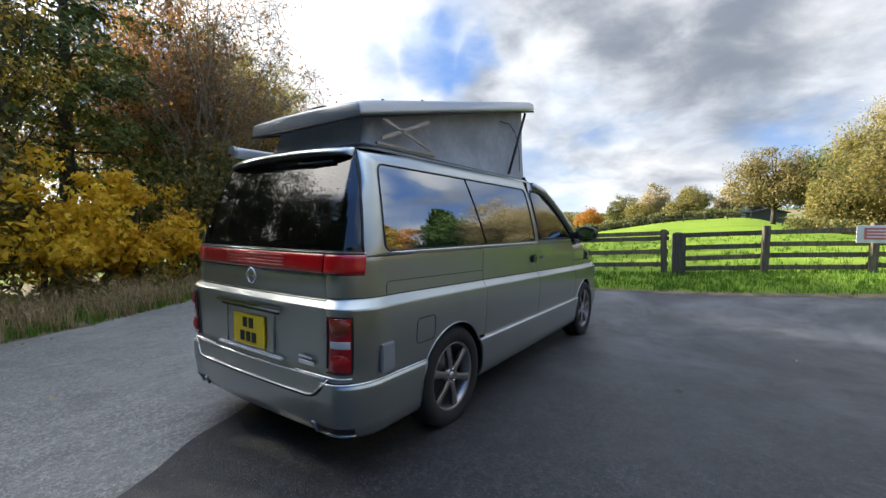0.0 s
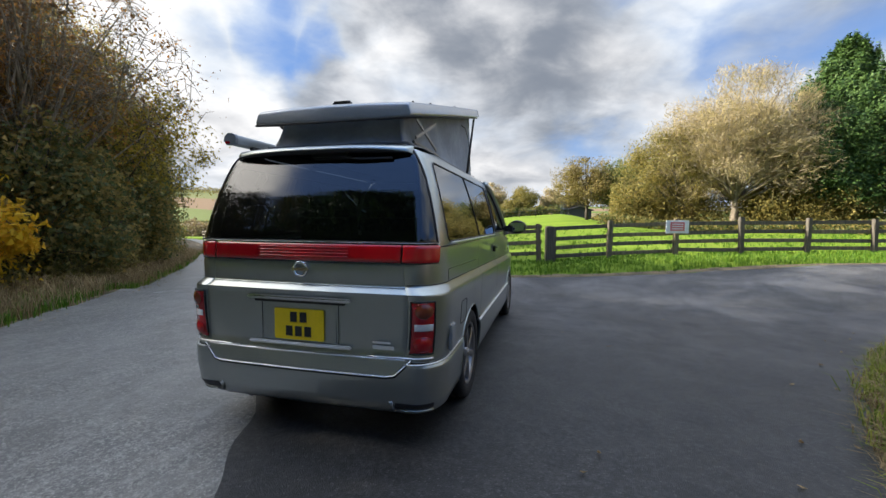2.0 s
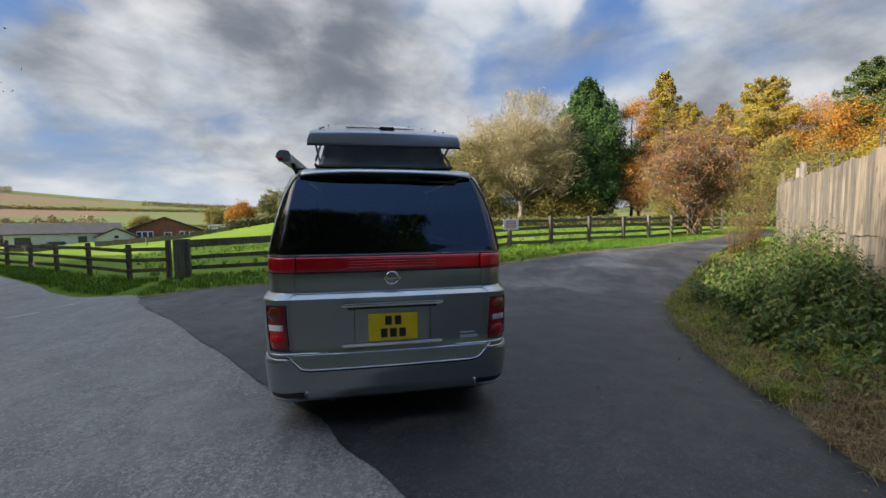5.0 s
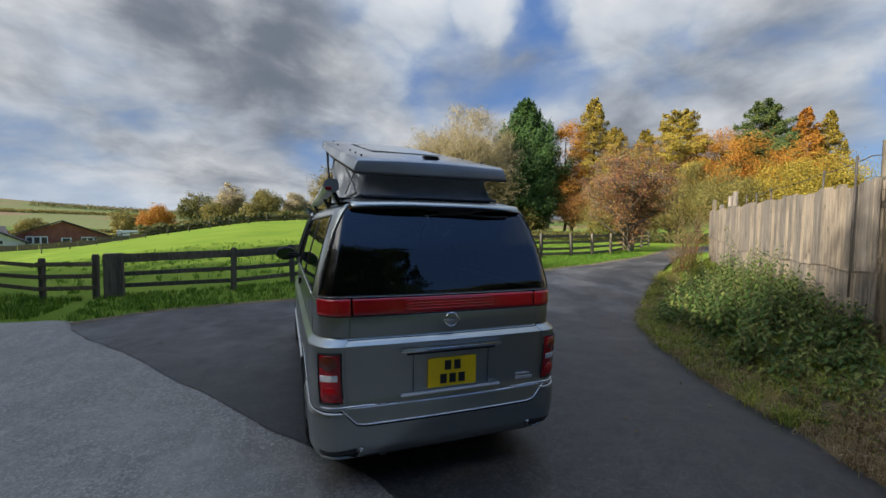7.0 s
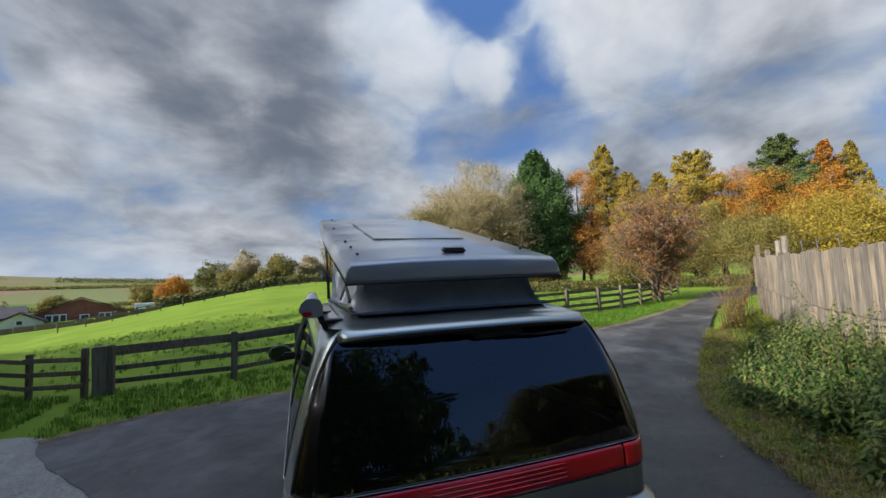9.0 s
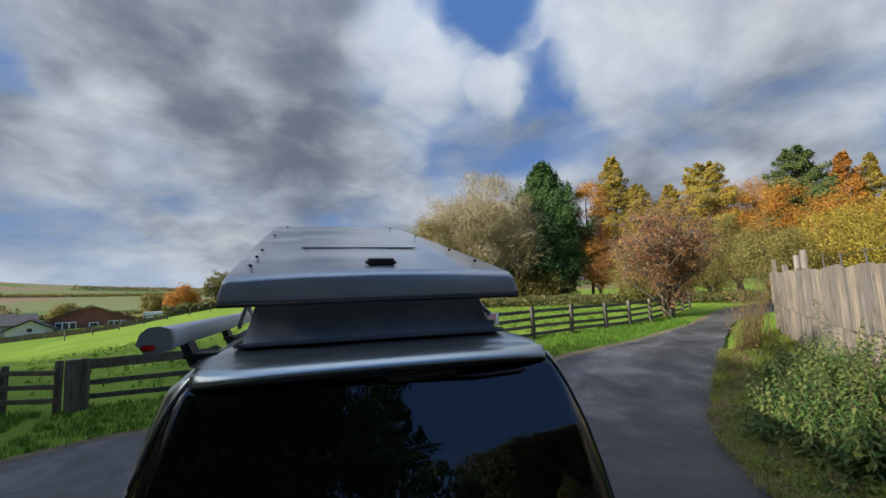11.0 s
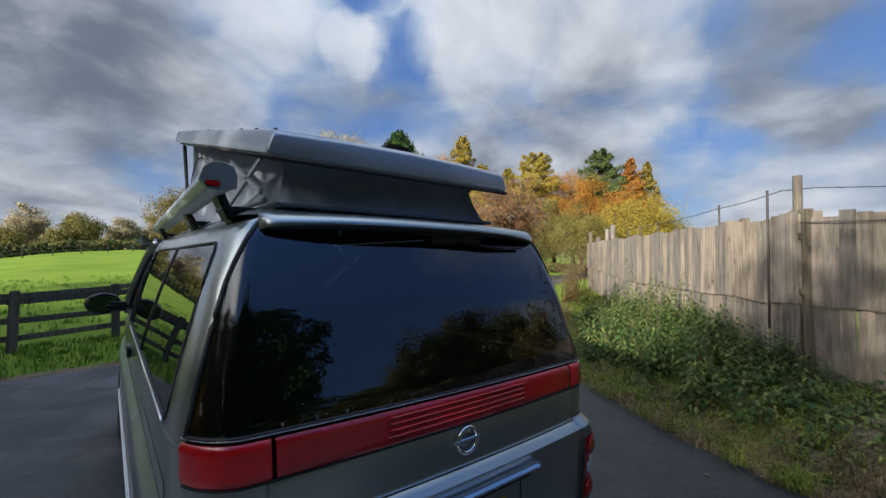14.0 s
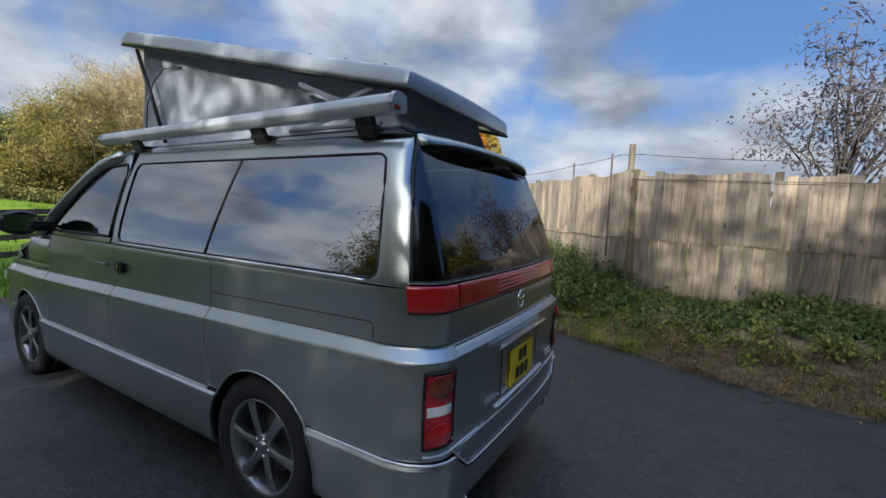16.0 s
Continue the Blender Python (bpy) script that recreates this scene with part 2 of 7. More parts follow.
def tarmac(name, colour, fleck, wear, dust_sheen=None):
    m, n = material(name)
    v = where(n)
    grit = n.noise(v, 34 if dust_sheen else 48, 5, 0.8)
    vor = n.add("ShaderNodeTexVoronoi", {}, Vector=v, Scale=120.0).outputs[0]
    worn = n.noise(v, 0.55, 5, 0.6, 0.4)
    fine = n.noise(v, 3.5, 5, 0.65)
    c = n.mix(n.ramp(grit, 0.42, 0.66), tuple(k * 0.55 for k in colour), tuple(k * 1.1 for k in fleck))
    mott = n.noise(v, 13, 4, 0.7)
    c = n.mix(n.math("MULTIPLY", n.ramp(mott, 0.50, 0.58), 0.6), c, tuple(k * 0.7 for k in colour))
    c = n.mix(n.math("MULTIPLY", n.ramp(worn, 0.48, 0.72), 0.75), c, wear)
    # pale dust growing with y, its colour also carrying the far tarmac's grazing sheen
    if dust_sheen:
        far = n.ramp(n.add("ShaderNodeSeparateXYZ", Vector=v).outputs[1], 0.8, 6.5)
        c = n.mix(n.math("MULTIPLY", far, n.ramp(n.noise(v, 0.9, 6, 0.65, 0.6), 0.35, 0.75)), c, dust_sheen)
    c = n.mix(n.math("MULTIPLY", n.ramp(fine, 0.55, 0.75), 0.30), c, tuple(k * 0.6 for k in colour))
    blot = n.noise(v, 1.5, 7, 0.72, 0.7)
    c = n.mix(n.math("MULTIPLY", n.ramp(blot, 0.50, 0.60), 0.42), c, tuple(k * 0.62 for k in colour))
    pale = n.noise(n.add("ShaderNodeMapping", {}, Vector=v, Rotation=(0, 0, -0.55), Scale=(3.2, 0.7, 1.0)).outputs[0], 1.1, 7, 0.75, 0.8)
    c = n.mix(n.math("MULTIPLY", n.ramp(pale, 0.50, 0.68), 0.30 if dust_sheen else 0.38), c, fleck)
    chip = n.add("ShaderNodeTexVoronoi", {}, Vector=v, Scale=11.0).outputs[0]
    c = n.mix(n.math("MULTIPLY", n.ramp(chip, 0.10, 0.05), n.ramp(n.noise(v, 2.0, 3), 0.5, 0.65)), c, tuple(min(0.5, k * 1.6) for k in fleck))
    speck = n.add("ShaderNodeTexVoronoi", {}, Vector=v, Scale=70.0)
    pick = n.add("ShaderNodeSeparateColor", {}, Color=speck.outputs["Color"]).outputs[0]
    c = n.mix(n.math("MULTIPLY", n.math("MULTIPLY", n.ramp(speck.outputs[0], 0.42, 0.25), n.ramp(pick, 0.70, 0.95)), 0.8), c, (0.11, 0.11, 0.105) if dust_sheen else (0.42, 0.40, 0.36))
    rough = n.math("ADD", 0.33, n.math("MULTIPLY", fine, 0.32))
    h = n.math("ADD", n.math("MULTIPLY", vor, 0.7), n.math("MULTIPLY", fine, 0.8))
    finish(n, Base_Color=c, Roughness=rough, Specular_IOR_Level=0.55 if dust_sheen else 0.9, Normal=bump(n, n.math("ADD", h, n.math("MULTIPLY", grit, 0.8)), 0.55, 0.006))
    return m


def ground_material():
    """Pasture near by, a patchwork of farm fields on the far hills."""
    m, n = material("grass_ground")
    v = where(n)
    a, b, c3 = n.noise(v, 0.25, 5, 0.6, 0.3), n.noise(v, 2.5, 5, 0.65), n.noise(v, 30, 3, 0.7)
    near = n.mix(n.ramp(a, 0.35, 0.65), (0.120, 0.195, 0.018), (0.175, 0.245, 0.028))
    near = n.mix(n.math("MULTIPLY", n.ramp(b, 0.5, 0.72), 0.5), near, (0.085, 0.165, 0.012))
    near = n.mix(n.math("MULTIPLY", n.ramp(c3, 0.4, 0.7), 0.35), near, (0.13, 0.165, 0.028))
    sep = n.add("ShaderNodeSeparateXYZ", Vector=v).outputs
    sq = n.add("ShaderNodeMapping", {}, Vector=v, Scale=(0.008, 0.016, 0.0), Rotation=(0, 0, 0.6)).outputs[0]
    cell = n.add("ShaderNodeTexVoronoi", {"feature": "F1"}, Vector=sq, Scale=1.0, Randomness=0.7).outputs["Color"]
    pick = n.add("ShaderNodeSeparateColor", {}, Color=cell).outputs
    far = n.mix(n.ramp(pick[0], 0.45, 0.50), (0.10, 0.16, 0.035), (0.22, 0.15, 0.095))
    far = n.mix(n.ramp(pick[1], 0.62, 0.66), far, (0.16, 0.175, 0.07))
    far = n.mix(n.math("MULTIPLY", n.ramp(b, 0.45, 0.6), 0.25), far, (0.10, 0.10, 0.05))
    dist = n.add("ShaderNodeVectorMath", {"operation": "LENGTH"}, i0=v).outputs["Value"]
    col = n.mix(n.ramp(dist, 95, 130), near, far)
    h = n.math("ADD", n.math("MULTIPLY", b, 0.6), n.math("MULTIPLY", c3, 0.4))
    finish(n, Base_Color=col, Roughness=0.95, Specular_IOR_Level=0.08, Normal=bump(n, h, 0.6, 0.08))
    return m


def soil_material():
    m, n = material("leaf_litter_soil")
    v = where(n)
    a, b = n.noise(v, 3, 5, 0.65), n.noise(v, 40, 4, 0.7)
    c = n.mix(n.ramp(a, 0.35, 0.65), (0.085, 0.066, 0.040), (0.21, 0.155, 0.085))
    c = n.mix(n.ramp(b, 0.5, 0.75), c, (0.30, 0.23, 0.13))
    finish(n, Base_Color=c, Roughness=0.95, Normal=bump(n, n.math("ADD", a, b), 0.8, 0.04))
    return m


M_PAINT = paint("silver_green_paint", (0.37, 0.402, 0.390), 0.28, 0.93, 0.6)
M_ROOF = paint("pale_silver_paint", (0.30, 0.325, 0.35), 0.32, 0.55, 0.6)
M_TRIM = simple("bright_silver_trim", (0.80, 0.82, 0.84), 0.30, 0.75, 0.06)
M_CHROME = simple("chrome", (0.75, 0.77, 0.79), 0.08, 1.0, 0.05)
M_ALLOY = simple("alloy", (0.31, 0.31, 0.32), 0.38, 0.95, 0.08, 14)
M_BLACK = simple("black_plastic", (0.012, 0.012, 0.013), 0.45, 0, 0.2)
M_RUBBER = simple("tyre_rubber", (0.009, 0.009, 0.0095), 0.85, 0, 0.3, 10, 0.4, 80)
M_SEAL = simple("window_seal", (0.008, 0.008, 0.009), 0.6)
M_CANVAS = simple("grey_canvas", (0.28, 0.305, 0.345), 0.9, 0, 0.18, 3, 0.35, 14)
M_CANVAS2 = simple("grey_canvas_panel", (0.10, 0.112, 0.13), 0.9, 0, 0.18, 3, 0.35, 14)
M_AWNING = simple("awning_case_grey", (0.50, 0.53, 0.54), 0.35, 0.2, 0.08)
M_RED = simple("red_lens", (0.50, 0.006, 0.012), 0.12, 0, 0.12, 12, 0.10, 160, 0.8)
M_RED_D = simple("deep_red_lens", (0.36, 0.004, 0.009), 0.12, 0, 0.12, 12, 0.10, 160, 0.8)
M_AMBER = simple("amber_lens", (0.17, 0.032, 0.014), 0.12, 0, 0.2, 12, 0, 1, 0.6)
M_WHITE = simple("clear_lens", (0.62, 0.64, 0.66), 0.15, 0.2, 0.15, 12, 0, 1, 0.6)
M_YELLOW = simple("yellow_plate", (0.80, 0.56, 0.01), 0.35, 0, 0.06)
M_INK = simple("black_ink", (0.015, 0.015, 0.015), 0.5)
M_SEAT = simple("dark_seat_cloth", (0.05, 0.05, 0.055), 0.9)
M_PRIVACY = glass("privacy_glass", (0.7, 0.8, 0.9), 0.09, 4.3)
M_REARGLASS = glass("rear_privacy_glass", (0.7, 0.8, 0.9), 0.22, 1.78)
M_CLEAR = glass("door_glass", (0.82, 0.95, 0.88), 0.75, 3.0)
M_GROUND = ground_material()
M_SOIL = soil_material()
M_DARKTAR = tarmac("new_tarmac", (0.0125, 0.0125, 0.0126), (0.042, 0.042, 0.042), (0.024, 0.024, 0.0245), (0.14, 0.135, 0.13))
M_PALETAR = tarmac("old_tarmac", (0.150, 0.142, 0.124), (0.31, 0.294, 0.256), (0.24, 0.228, 0.20))
M_BOARD = weathered_wood("weathered_boards", (0.245, 0.200, 0.152), 0.55, 5.0)
M_RAIL = weathered_wood("fence_timber", (0.15, 0.125, 0.09), 0.5)
M_WIRE = simple("rusty_wire", (0.10, 0.085, 0.075), 0.7, 0.5)
M_BARK = bark("grey_bark", (0.13, 0.11, 0.085))
M_BARKD = bark("dark_bark", (0.07, 0.055, 0.045))


# ---- mesh helpers ----
def smooth(lo, hi, v):
    k = min(1.0, max(0.0, (v - lo) / (hi - lo)))
    return k * k * (3 - 2 * k)


def mesh_of(name, verts, faces, mat, shaded=True):
    me = bpy.data.meshes.new(name)
    me.from_pydata([tuple(v) for v in verts], [], faces)
    me.materials.append(mat)
    if shaded:
        me.shade_smooth()
    me.update()
    return me


def part(name, data, mat=None, parent=None, label=""):
    """Links a mesh, or a bmesh, as one object under a thing."""
    if isinstance(data, bmesh.types.BMesh):
        me = bpy.data.meshes.new(name)
        data.to_mesh(me)
        data.free()
        if mat:
            me.materials.append(mat)
        data = me
    ob = new(name, data)
    if parent is not None:
        ob.parent = parent
    if label:
        ob["label"] = label
    return ob


def thing(name, label, category, group="", kind="", at=(0, 0, 0), turn=0.0):
    ob = new(name)
    ob.empty_display_size = 0.2
    ob.matrix_world = pose(*at, 0, 0, turn)
    return tagged(ob, label, category, group, kind)


def boxes(bm, cx, cy, cz, sx, sy, sz, bevel=0.0, m=None):
    r = bmesh.ops.create_cube(bm, size=1.0)
    mat = Matrix.Translation((cx, cy, cz)) @ (m or Matrix()) @ Matrix.Diagonal((sx, sy, sz, 1))
    bmesh.ops.transform(bm, matrix=mat, verts=r["verts"])
    if bevel:
        es = list({e for v in r["verts"] for e in v.link_edges})
        bmesh.ops.bevel(bm, geom=es, offset=bevel, segments=2, affect="EDGES", clamp_overlap=True)
    return bm


def box(cx, cy, cz, sx, sy, sz, bevel=0.0, m=None):
    return boxes(bmesh.new(), cx, cy, cz, sx, sy, sz, bevel, m)


def tube_data(points, radii, sides=6, cap=True):
    """Vertices and faces of a tapered tube along points."""
    vs, fs = [], []
    pts = [Vector(p) for p in points]
    for i, p in enumerate(pts):
        d = (pts[min(i + 1, len(pts) - 1)] - pts[max(i - 1, 0)]).normalized()
        a = d.orthogonal().normalized() if abs(d.z) < 0.95 else d.cross(Vector((1, 0, 0))).normalized()
        if i and abs(d.z) < 0.95:
            a = d.cross(Vector((0, 0, 1))).normalized()
        b = d.cross(a)
        for k in range(sides):
            t = 2 * math.pi * k / sides
            vs.append(p + (a * math.cos(t) + b * math.sin(t)) * radii[i])
    for i in range(len(pts) - 1):
        for k in range(sides):
            q = (k + 1) % sides
            fs.append((i * sides + k, i * sides + q, (i + 1) * sides + q, (i + 1) * sides + k))
    if cap:
        fs.append(tuple(range(sides))[::-1])
        fs.append(tuple((len(pts) - 1) * sides + k for k in range(sides)))
    return vs, fs


def tubes(name, list_of, mat, sides=6):
    vs, fs = [], []
    for pts, rad in list_of:
        v, f = tube_data(pts, rad, sides)
        o = len(vs)
        vs += v
        fs += [tuple(i + o for i in q) for q in f]
    return mesh_of(name, vs, fs, mat)


# ---- the ground ----
SLOPE_X = [-400, -60, -24, -18, -8, -4.5, 1.4, 4.5, 12, 40, 400]
SLOPE_Z = [-7.0, -5.0, -3.1, -2.1, -0.45, 0.0, 0.36, 0.52, 0.58, 0.85, 3.0]


ROAD_RIGHT = [(5.2, -9), (2.6, -4), (2.3, -2.2), (2.5, -1.2), (2.85, -0.4), (3.1, 0.3), (3.45, 1.1), (3.9, 1.9), (4.6, 2.95), (5.6, 3.9), (6.8, 4.85),
              (8.6, 6.1), (11, 7.9), (15.4, 10.8), (23, 13.6), (40, 18)]
ROAD_FRONT = [(4.8, -9), (1.0, -3.2), (0.35, -1.5), (-0.06, -0.64), (-0.46, 0.11), (-1.1, 1.1), (-1.84, 2.25), (-2.75, 3.65), (-4.12, 5.7), (-3.0, 6.35), (0.4, 6.5),
              (3.6, 6.85), (7.6, 7.95), (13.5, 11.0), (21, 15.6), (39, 21)]
LANE_LEFT = [(0.2, -10), (-3.6, -4.5), (-4.25, -0.4), (-4.8, 0.9), (-5.6, 2.4), (-6.9, 4.7), (-9.6, 8.3), (-15, 14.5), (-24, 23.5), (-36, 33), (-52, 41)]
LANE_RIGHT = [(5.2, -9), (1.3, -3.2), (0.3, -0.64), (-0.10, 0.11), (-1.45, 2.25), (-3.9, 5.75), (-6.0, 7.25), (-11, 12.3), (-20, 21.6), (-33, 32), (-49, 41)]


def land(x, y):
    """Height of the ground."""
    b = float(np.interp(x, SLOPE_X, SLOPE_Z))
    w = smooth(4.0, 8.6, y + 0.25 * max(0.0, x - 4))
    near = -0.09 * max(0.0, -x - 7.0) * smooth(14, 4, -x)
    if x < -14:
        near = b * 0.6
    z = w * b + (1 - w) * near
    z += (0.030 * (1 - smooth(2, 12, x)) + 0.010) * min(60.0, max(0.0, y - 9.0))
    # the lane and its fence stand nearly level
    if x < -4 and y > 4:
        d = (y - float(np.interp(-x, [-p[0] for p in LANE_RIGHT[4:]], [p[1] for p in LANE_RIGHT[4:]]))) * 0.72
        k = (1 - smooth(3.2, 10, d)) * smooth(-4.5, -8, x) * (1 - smooth(60, 95, math.hypot(x, y)))
        z += k * (-0.08 - 0.016 * (-x - 5) - z)
    # the bank under the board fence
    d = bank_side(x, y)
    z += 0.34 * smooth(0.0, 1.5, d) * (1 - smooth(7, 14, y))
    # wooded rise behind the lane
    z += 0.10 * smooth(-5.5, -9, x) * smooth(8, 2, y)
    r = math.hypot(x, y)
    if r > 110:
        az = math.degrees(math.atan2(x, y))
        hill = 23 * math.exp(-((az + 48) / 16) ** 2) + 15 * math.exp(-((az + 22) / 16) ** 2) + 12 + 5 * math.sin(az * 0.13 + 1)
        z += (hill + 3) * smooth(110, 620, r) + 1.2 * math.sin(x * 0.012) * math.sin(y * 0.015)
    z += 0.025 * noise.noise((x * 0.35, y * 0.35, 0)) * smooth(4, 9, r)
    return z


def bank_side(x, y):
    """Metres to the right of the dark road's edge; negative on the road."""
    best, sign = 1e9, 1
    for (ax, ay), (bx, by) in zip(ROAD_RIGHT, ROAD_RIGHT[1:]):
        ux, uy = bx - ax, by - ay
        k = min(1, max(0, ((x - ax) * ux + (y - ay) * uy) / (ux * ux + uy * uy)))
        d = math.hypot(x - ax - k * ux, y - ay - k * uy)
        if d < best:
            best, sign = d, (1 if (x - ax) * uy - (y - ay) * ux > 0 else -1)
    return best * sign


def spaced(fine, step, far, grow):
    v, out = 0.0, [0.0]
    while v < far:
        v += step if v < fine else max(step, (v - fine) * grow + step)
        out.append(v)
    return out


def build_ground():
    a = spaced(16, 0.45, 1500, 0.13)
    xs = sorted({-k for k in a} | set(a))
    ys = [k + 4 for k in sorted({-k for k in a} | set(a))]
    def sunk(x, y):
        if abs(x) < 14 and -9 < y < 13 and -4 < bank_side(x, y) < 1.8:
            return 0.05
        if -9 < y < 41:
            lo = float(np.interp(y, [p[1] for p in LANE_LEFT], [p[0] for p in LANE_LEFT]))
            hi = float(np.interp(y, [p[1] for p in LANE_RIGHT], [p[0] for p in LANE_RIGHT]))
            if lo - 0.3 < x < hi + 0.3:
                return 0.06 + 0.004 * max(0.0, y - 8)
        return 0.0
    vs = [(x, y, land(x, y) - sunk(x, y)) for y in ys for x in xs]
    w = len(xs)
    fs = [(j * w + i, j * w + i + 1, (j + 1) * w + i + 1, (j + 1) * w + i) for j in range(len(ys) - 1) for i in range(w - 1)]
    ob = new("ground", mesh_of("ground", vs, fs, M_GROUND))
    tagged(ob, "grass pasture rising to farmed hills", "ground", "", "structure")


def resample(line, n):
    pts = [Vector((*p, 0)) for p in line]
    out = []
    for i in range(len(pts) - 1):
        p0, p1, p2, p3 = pts[max(i - 1, 0)], pts[i], pts[i + 1], pts[min(i + 2, len(pts) - 1)]
        for k in range(n):
            t = k / n
            q = 0.5 * ((2 * p1) + (p2 - p0) * t + (2 * p0 - 5 * p1 + 4 * p2 - p3) * t * t + (3 * p1 - p0 - 3 * p2 + p3) * t ** 3)
            out.append(q)
    out.append(pts[-1])
    return out


def ribbon(name, left, right, mat, lift, label, kind, across=16, n=8, ragged=0.06):
    """A road sheet between two edge lines, following the ground, with a ragged edge."""
    la, ra = resample(left, n), resample(right, n)
    vs, fs = [], []
    for i, (p, q) in enumerate(zip(la, ra)):
        for k in range(across + 1):
            t = k / across
            v = p.lerp(q, t)
            if k in (0, across):
                v = v + Vector((noise.noise((v.x * 2.1, v.y * 2.1, k)), noise.noise((v.x * 2.3, v.y * 1.9, k + 7)), 0)) * ragged
            vs.append((v.x, v.y, road_height(v.x, v.y) + lift))
    w = across + 1
    for i in range(len(la) - 1):
        for k in range(across):
            fs.append((i * w + k, i * w + k + 1, (i + 1) * w + k + 1, (i + 1) * w + k))
    ob = new(name, mesh_of(name, vs, fs, mat))
    return tagged(ob, label, kind, "", "structure")


def road_height(x, y):
    return land(x, y)


build_ground()
ribbon("road_lane", LANE_LEFT, LANE_RIGHT, M_PALETAR, 0.012, "worn pale grey tarmac country lane", "road", ragged=0.12)


def build_forecourt():
    """New tarmac: the road that turns off the lane."""
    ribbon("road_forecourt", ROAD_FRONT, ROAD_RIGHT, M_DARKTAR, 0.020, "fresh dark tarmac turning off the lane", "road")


build_forecourt()


# ---- timber fences ----
def post_and_rail(name, label, line, post_h=1.05, rails=(0.28, 0.58, 0.88), post=0.12, group="", behind=0.07, skip=(), lean=1.5, tall=()):
    """Square posts with three split rails, each a part of one fence."""
    root = thing(name, label, "fence", group, at=(line[0][0], line[0][1], land(*line[0])))
    inv = root.matrix_world.inverted()
    rng = random.Random(len(line) * 7 + int(line[0][0] * 10))
    pm = box(0, 0, 0, post, post * 0.8, 1.0, 0.012)
    me = bpy.data.meshes.new("post")
    pm.to_mesh(me)
    pm.free()
    me.materials.append(M_RAIL)
    tops = []
    for i, (x, y) in enumerate(line):
        z = land(x, y)
        h = post_h + (0.28 if i in tall else 0) + rng.uniform(-0.04, 0.05)
        nx = line[min(i + 1, len(line) - 1)]
        pv = line[max(i - 1, 0)]
        ang = math.degrees(math.atan2(nx[1] - pv[1], nx[0] - pv[0]))
        ob = part("post", me, None, root)
        ob.matrix_basis = inv @ pose(x, y, z + h / 2 - 0.1, rng.uniform(-lean, lean), rng.uniform(-lean, lean), ang) @ Matrix.Diagonal((1, 1, h + 0.2, 1))
        tops.append((x, y, z, ang))
    for i in range(len(line) - 1):
        if i in skip:
            continue
        (x0, y0, z0, a0), (x1, y1, z1, _) = tops[i], tops[i + 1]
        d = Vector((x1 - x0, y1 - y0, 0)).normalized()
        off = Vector((-d.y, d.x, 0)) * behind
        for h in rails:
            p = Vector((x0, y0, z0 + h + rng.uniform(-0.02, 0.02))) + off - d * 0.08
            q = Vector((x1, y1, z1 + h + rng.uniform(-0.02, 0.02))) + off + d * 0.08
            L = (q - p).length
            bm = box(0, 0, 0, L, 0.035, 0.095, 0.008)
            ob = part("rail", bm, M_RAIL, root)
            rot = (q - p).to_track_quat("X", "Z").to_matrix().to_4x4()
            ob.matrix_basis = inv @ Matrix.Translation((p + q) / 2) @ rot
    return root


FENCE_R = [(1.36, 8.7), (2.86, 9.3), (4.50, 9.75), (6.15, 10.25), (7.85, 10.75), (9.5, 11.15), (10.9, 11.6), (12.6, 12.4), (14.3, 13.4), (16.0, 14.5), (17.8, 15.7), (19.6, 16.9)]
post_and_rail("post_and_rail_fence", "dark weathered post and rail fence along the pasture", FENCE_R, 0.92, (0.12, 0.34, 0.57, 0.80), tall=(9,))
FENCE_G = [(-4.42, 8.82), (-2.11, 8.42), (-0.83, 8.66), (1.10, 8.78)]
post_and_rail("rail_gate", "sagging old rail gate section across the field entrance", FENCE_G, 0.98, (0.22, 0.48, 0.80, 0.88), lean=3)
FENCE_L = [(-4.95, 9.05), (-6.3, 10.0), (-7.9, 11.2), (-9.5, 12.5), (-11.1, 13.9), (-12.8, 15.4), (-14.5, 16.9), (-16.3, 18.5), (-18.1, 20.1), (-20, 21.8), (-22, 23.5), (-24, 25.2), (-26.2, 27), (-28.6, 29), (-31, 31)]
post_and_rail("post_and_rail_fence", "dark post and rail fence beside the lane", FENCE_L, 0.95, (0.25, 0.52, 0.80))


def gate_post(x, y, h, w):
    z = land(x, y)
    ob = part("gate_post", box(0, 0, h / 2 - 0.1, w, w, h + 0.2, 0.02), M_RAIL)
    ob.matrix_world = pose(x, y, z, 1.0, -0.8, 10)
    tagged(ob, "thick dark timber gate post in the grass", "post", "gate posts")


gate_post(-4.60, 8.86, 0.98, 0.25)
gate_post(1.40, 8.60, 0.88, 0.24)


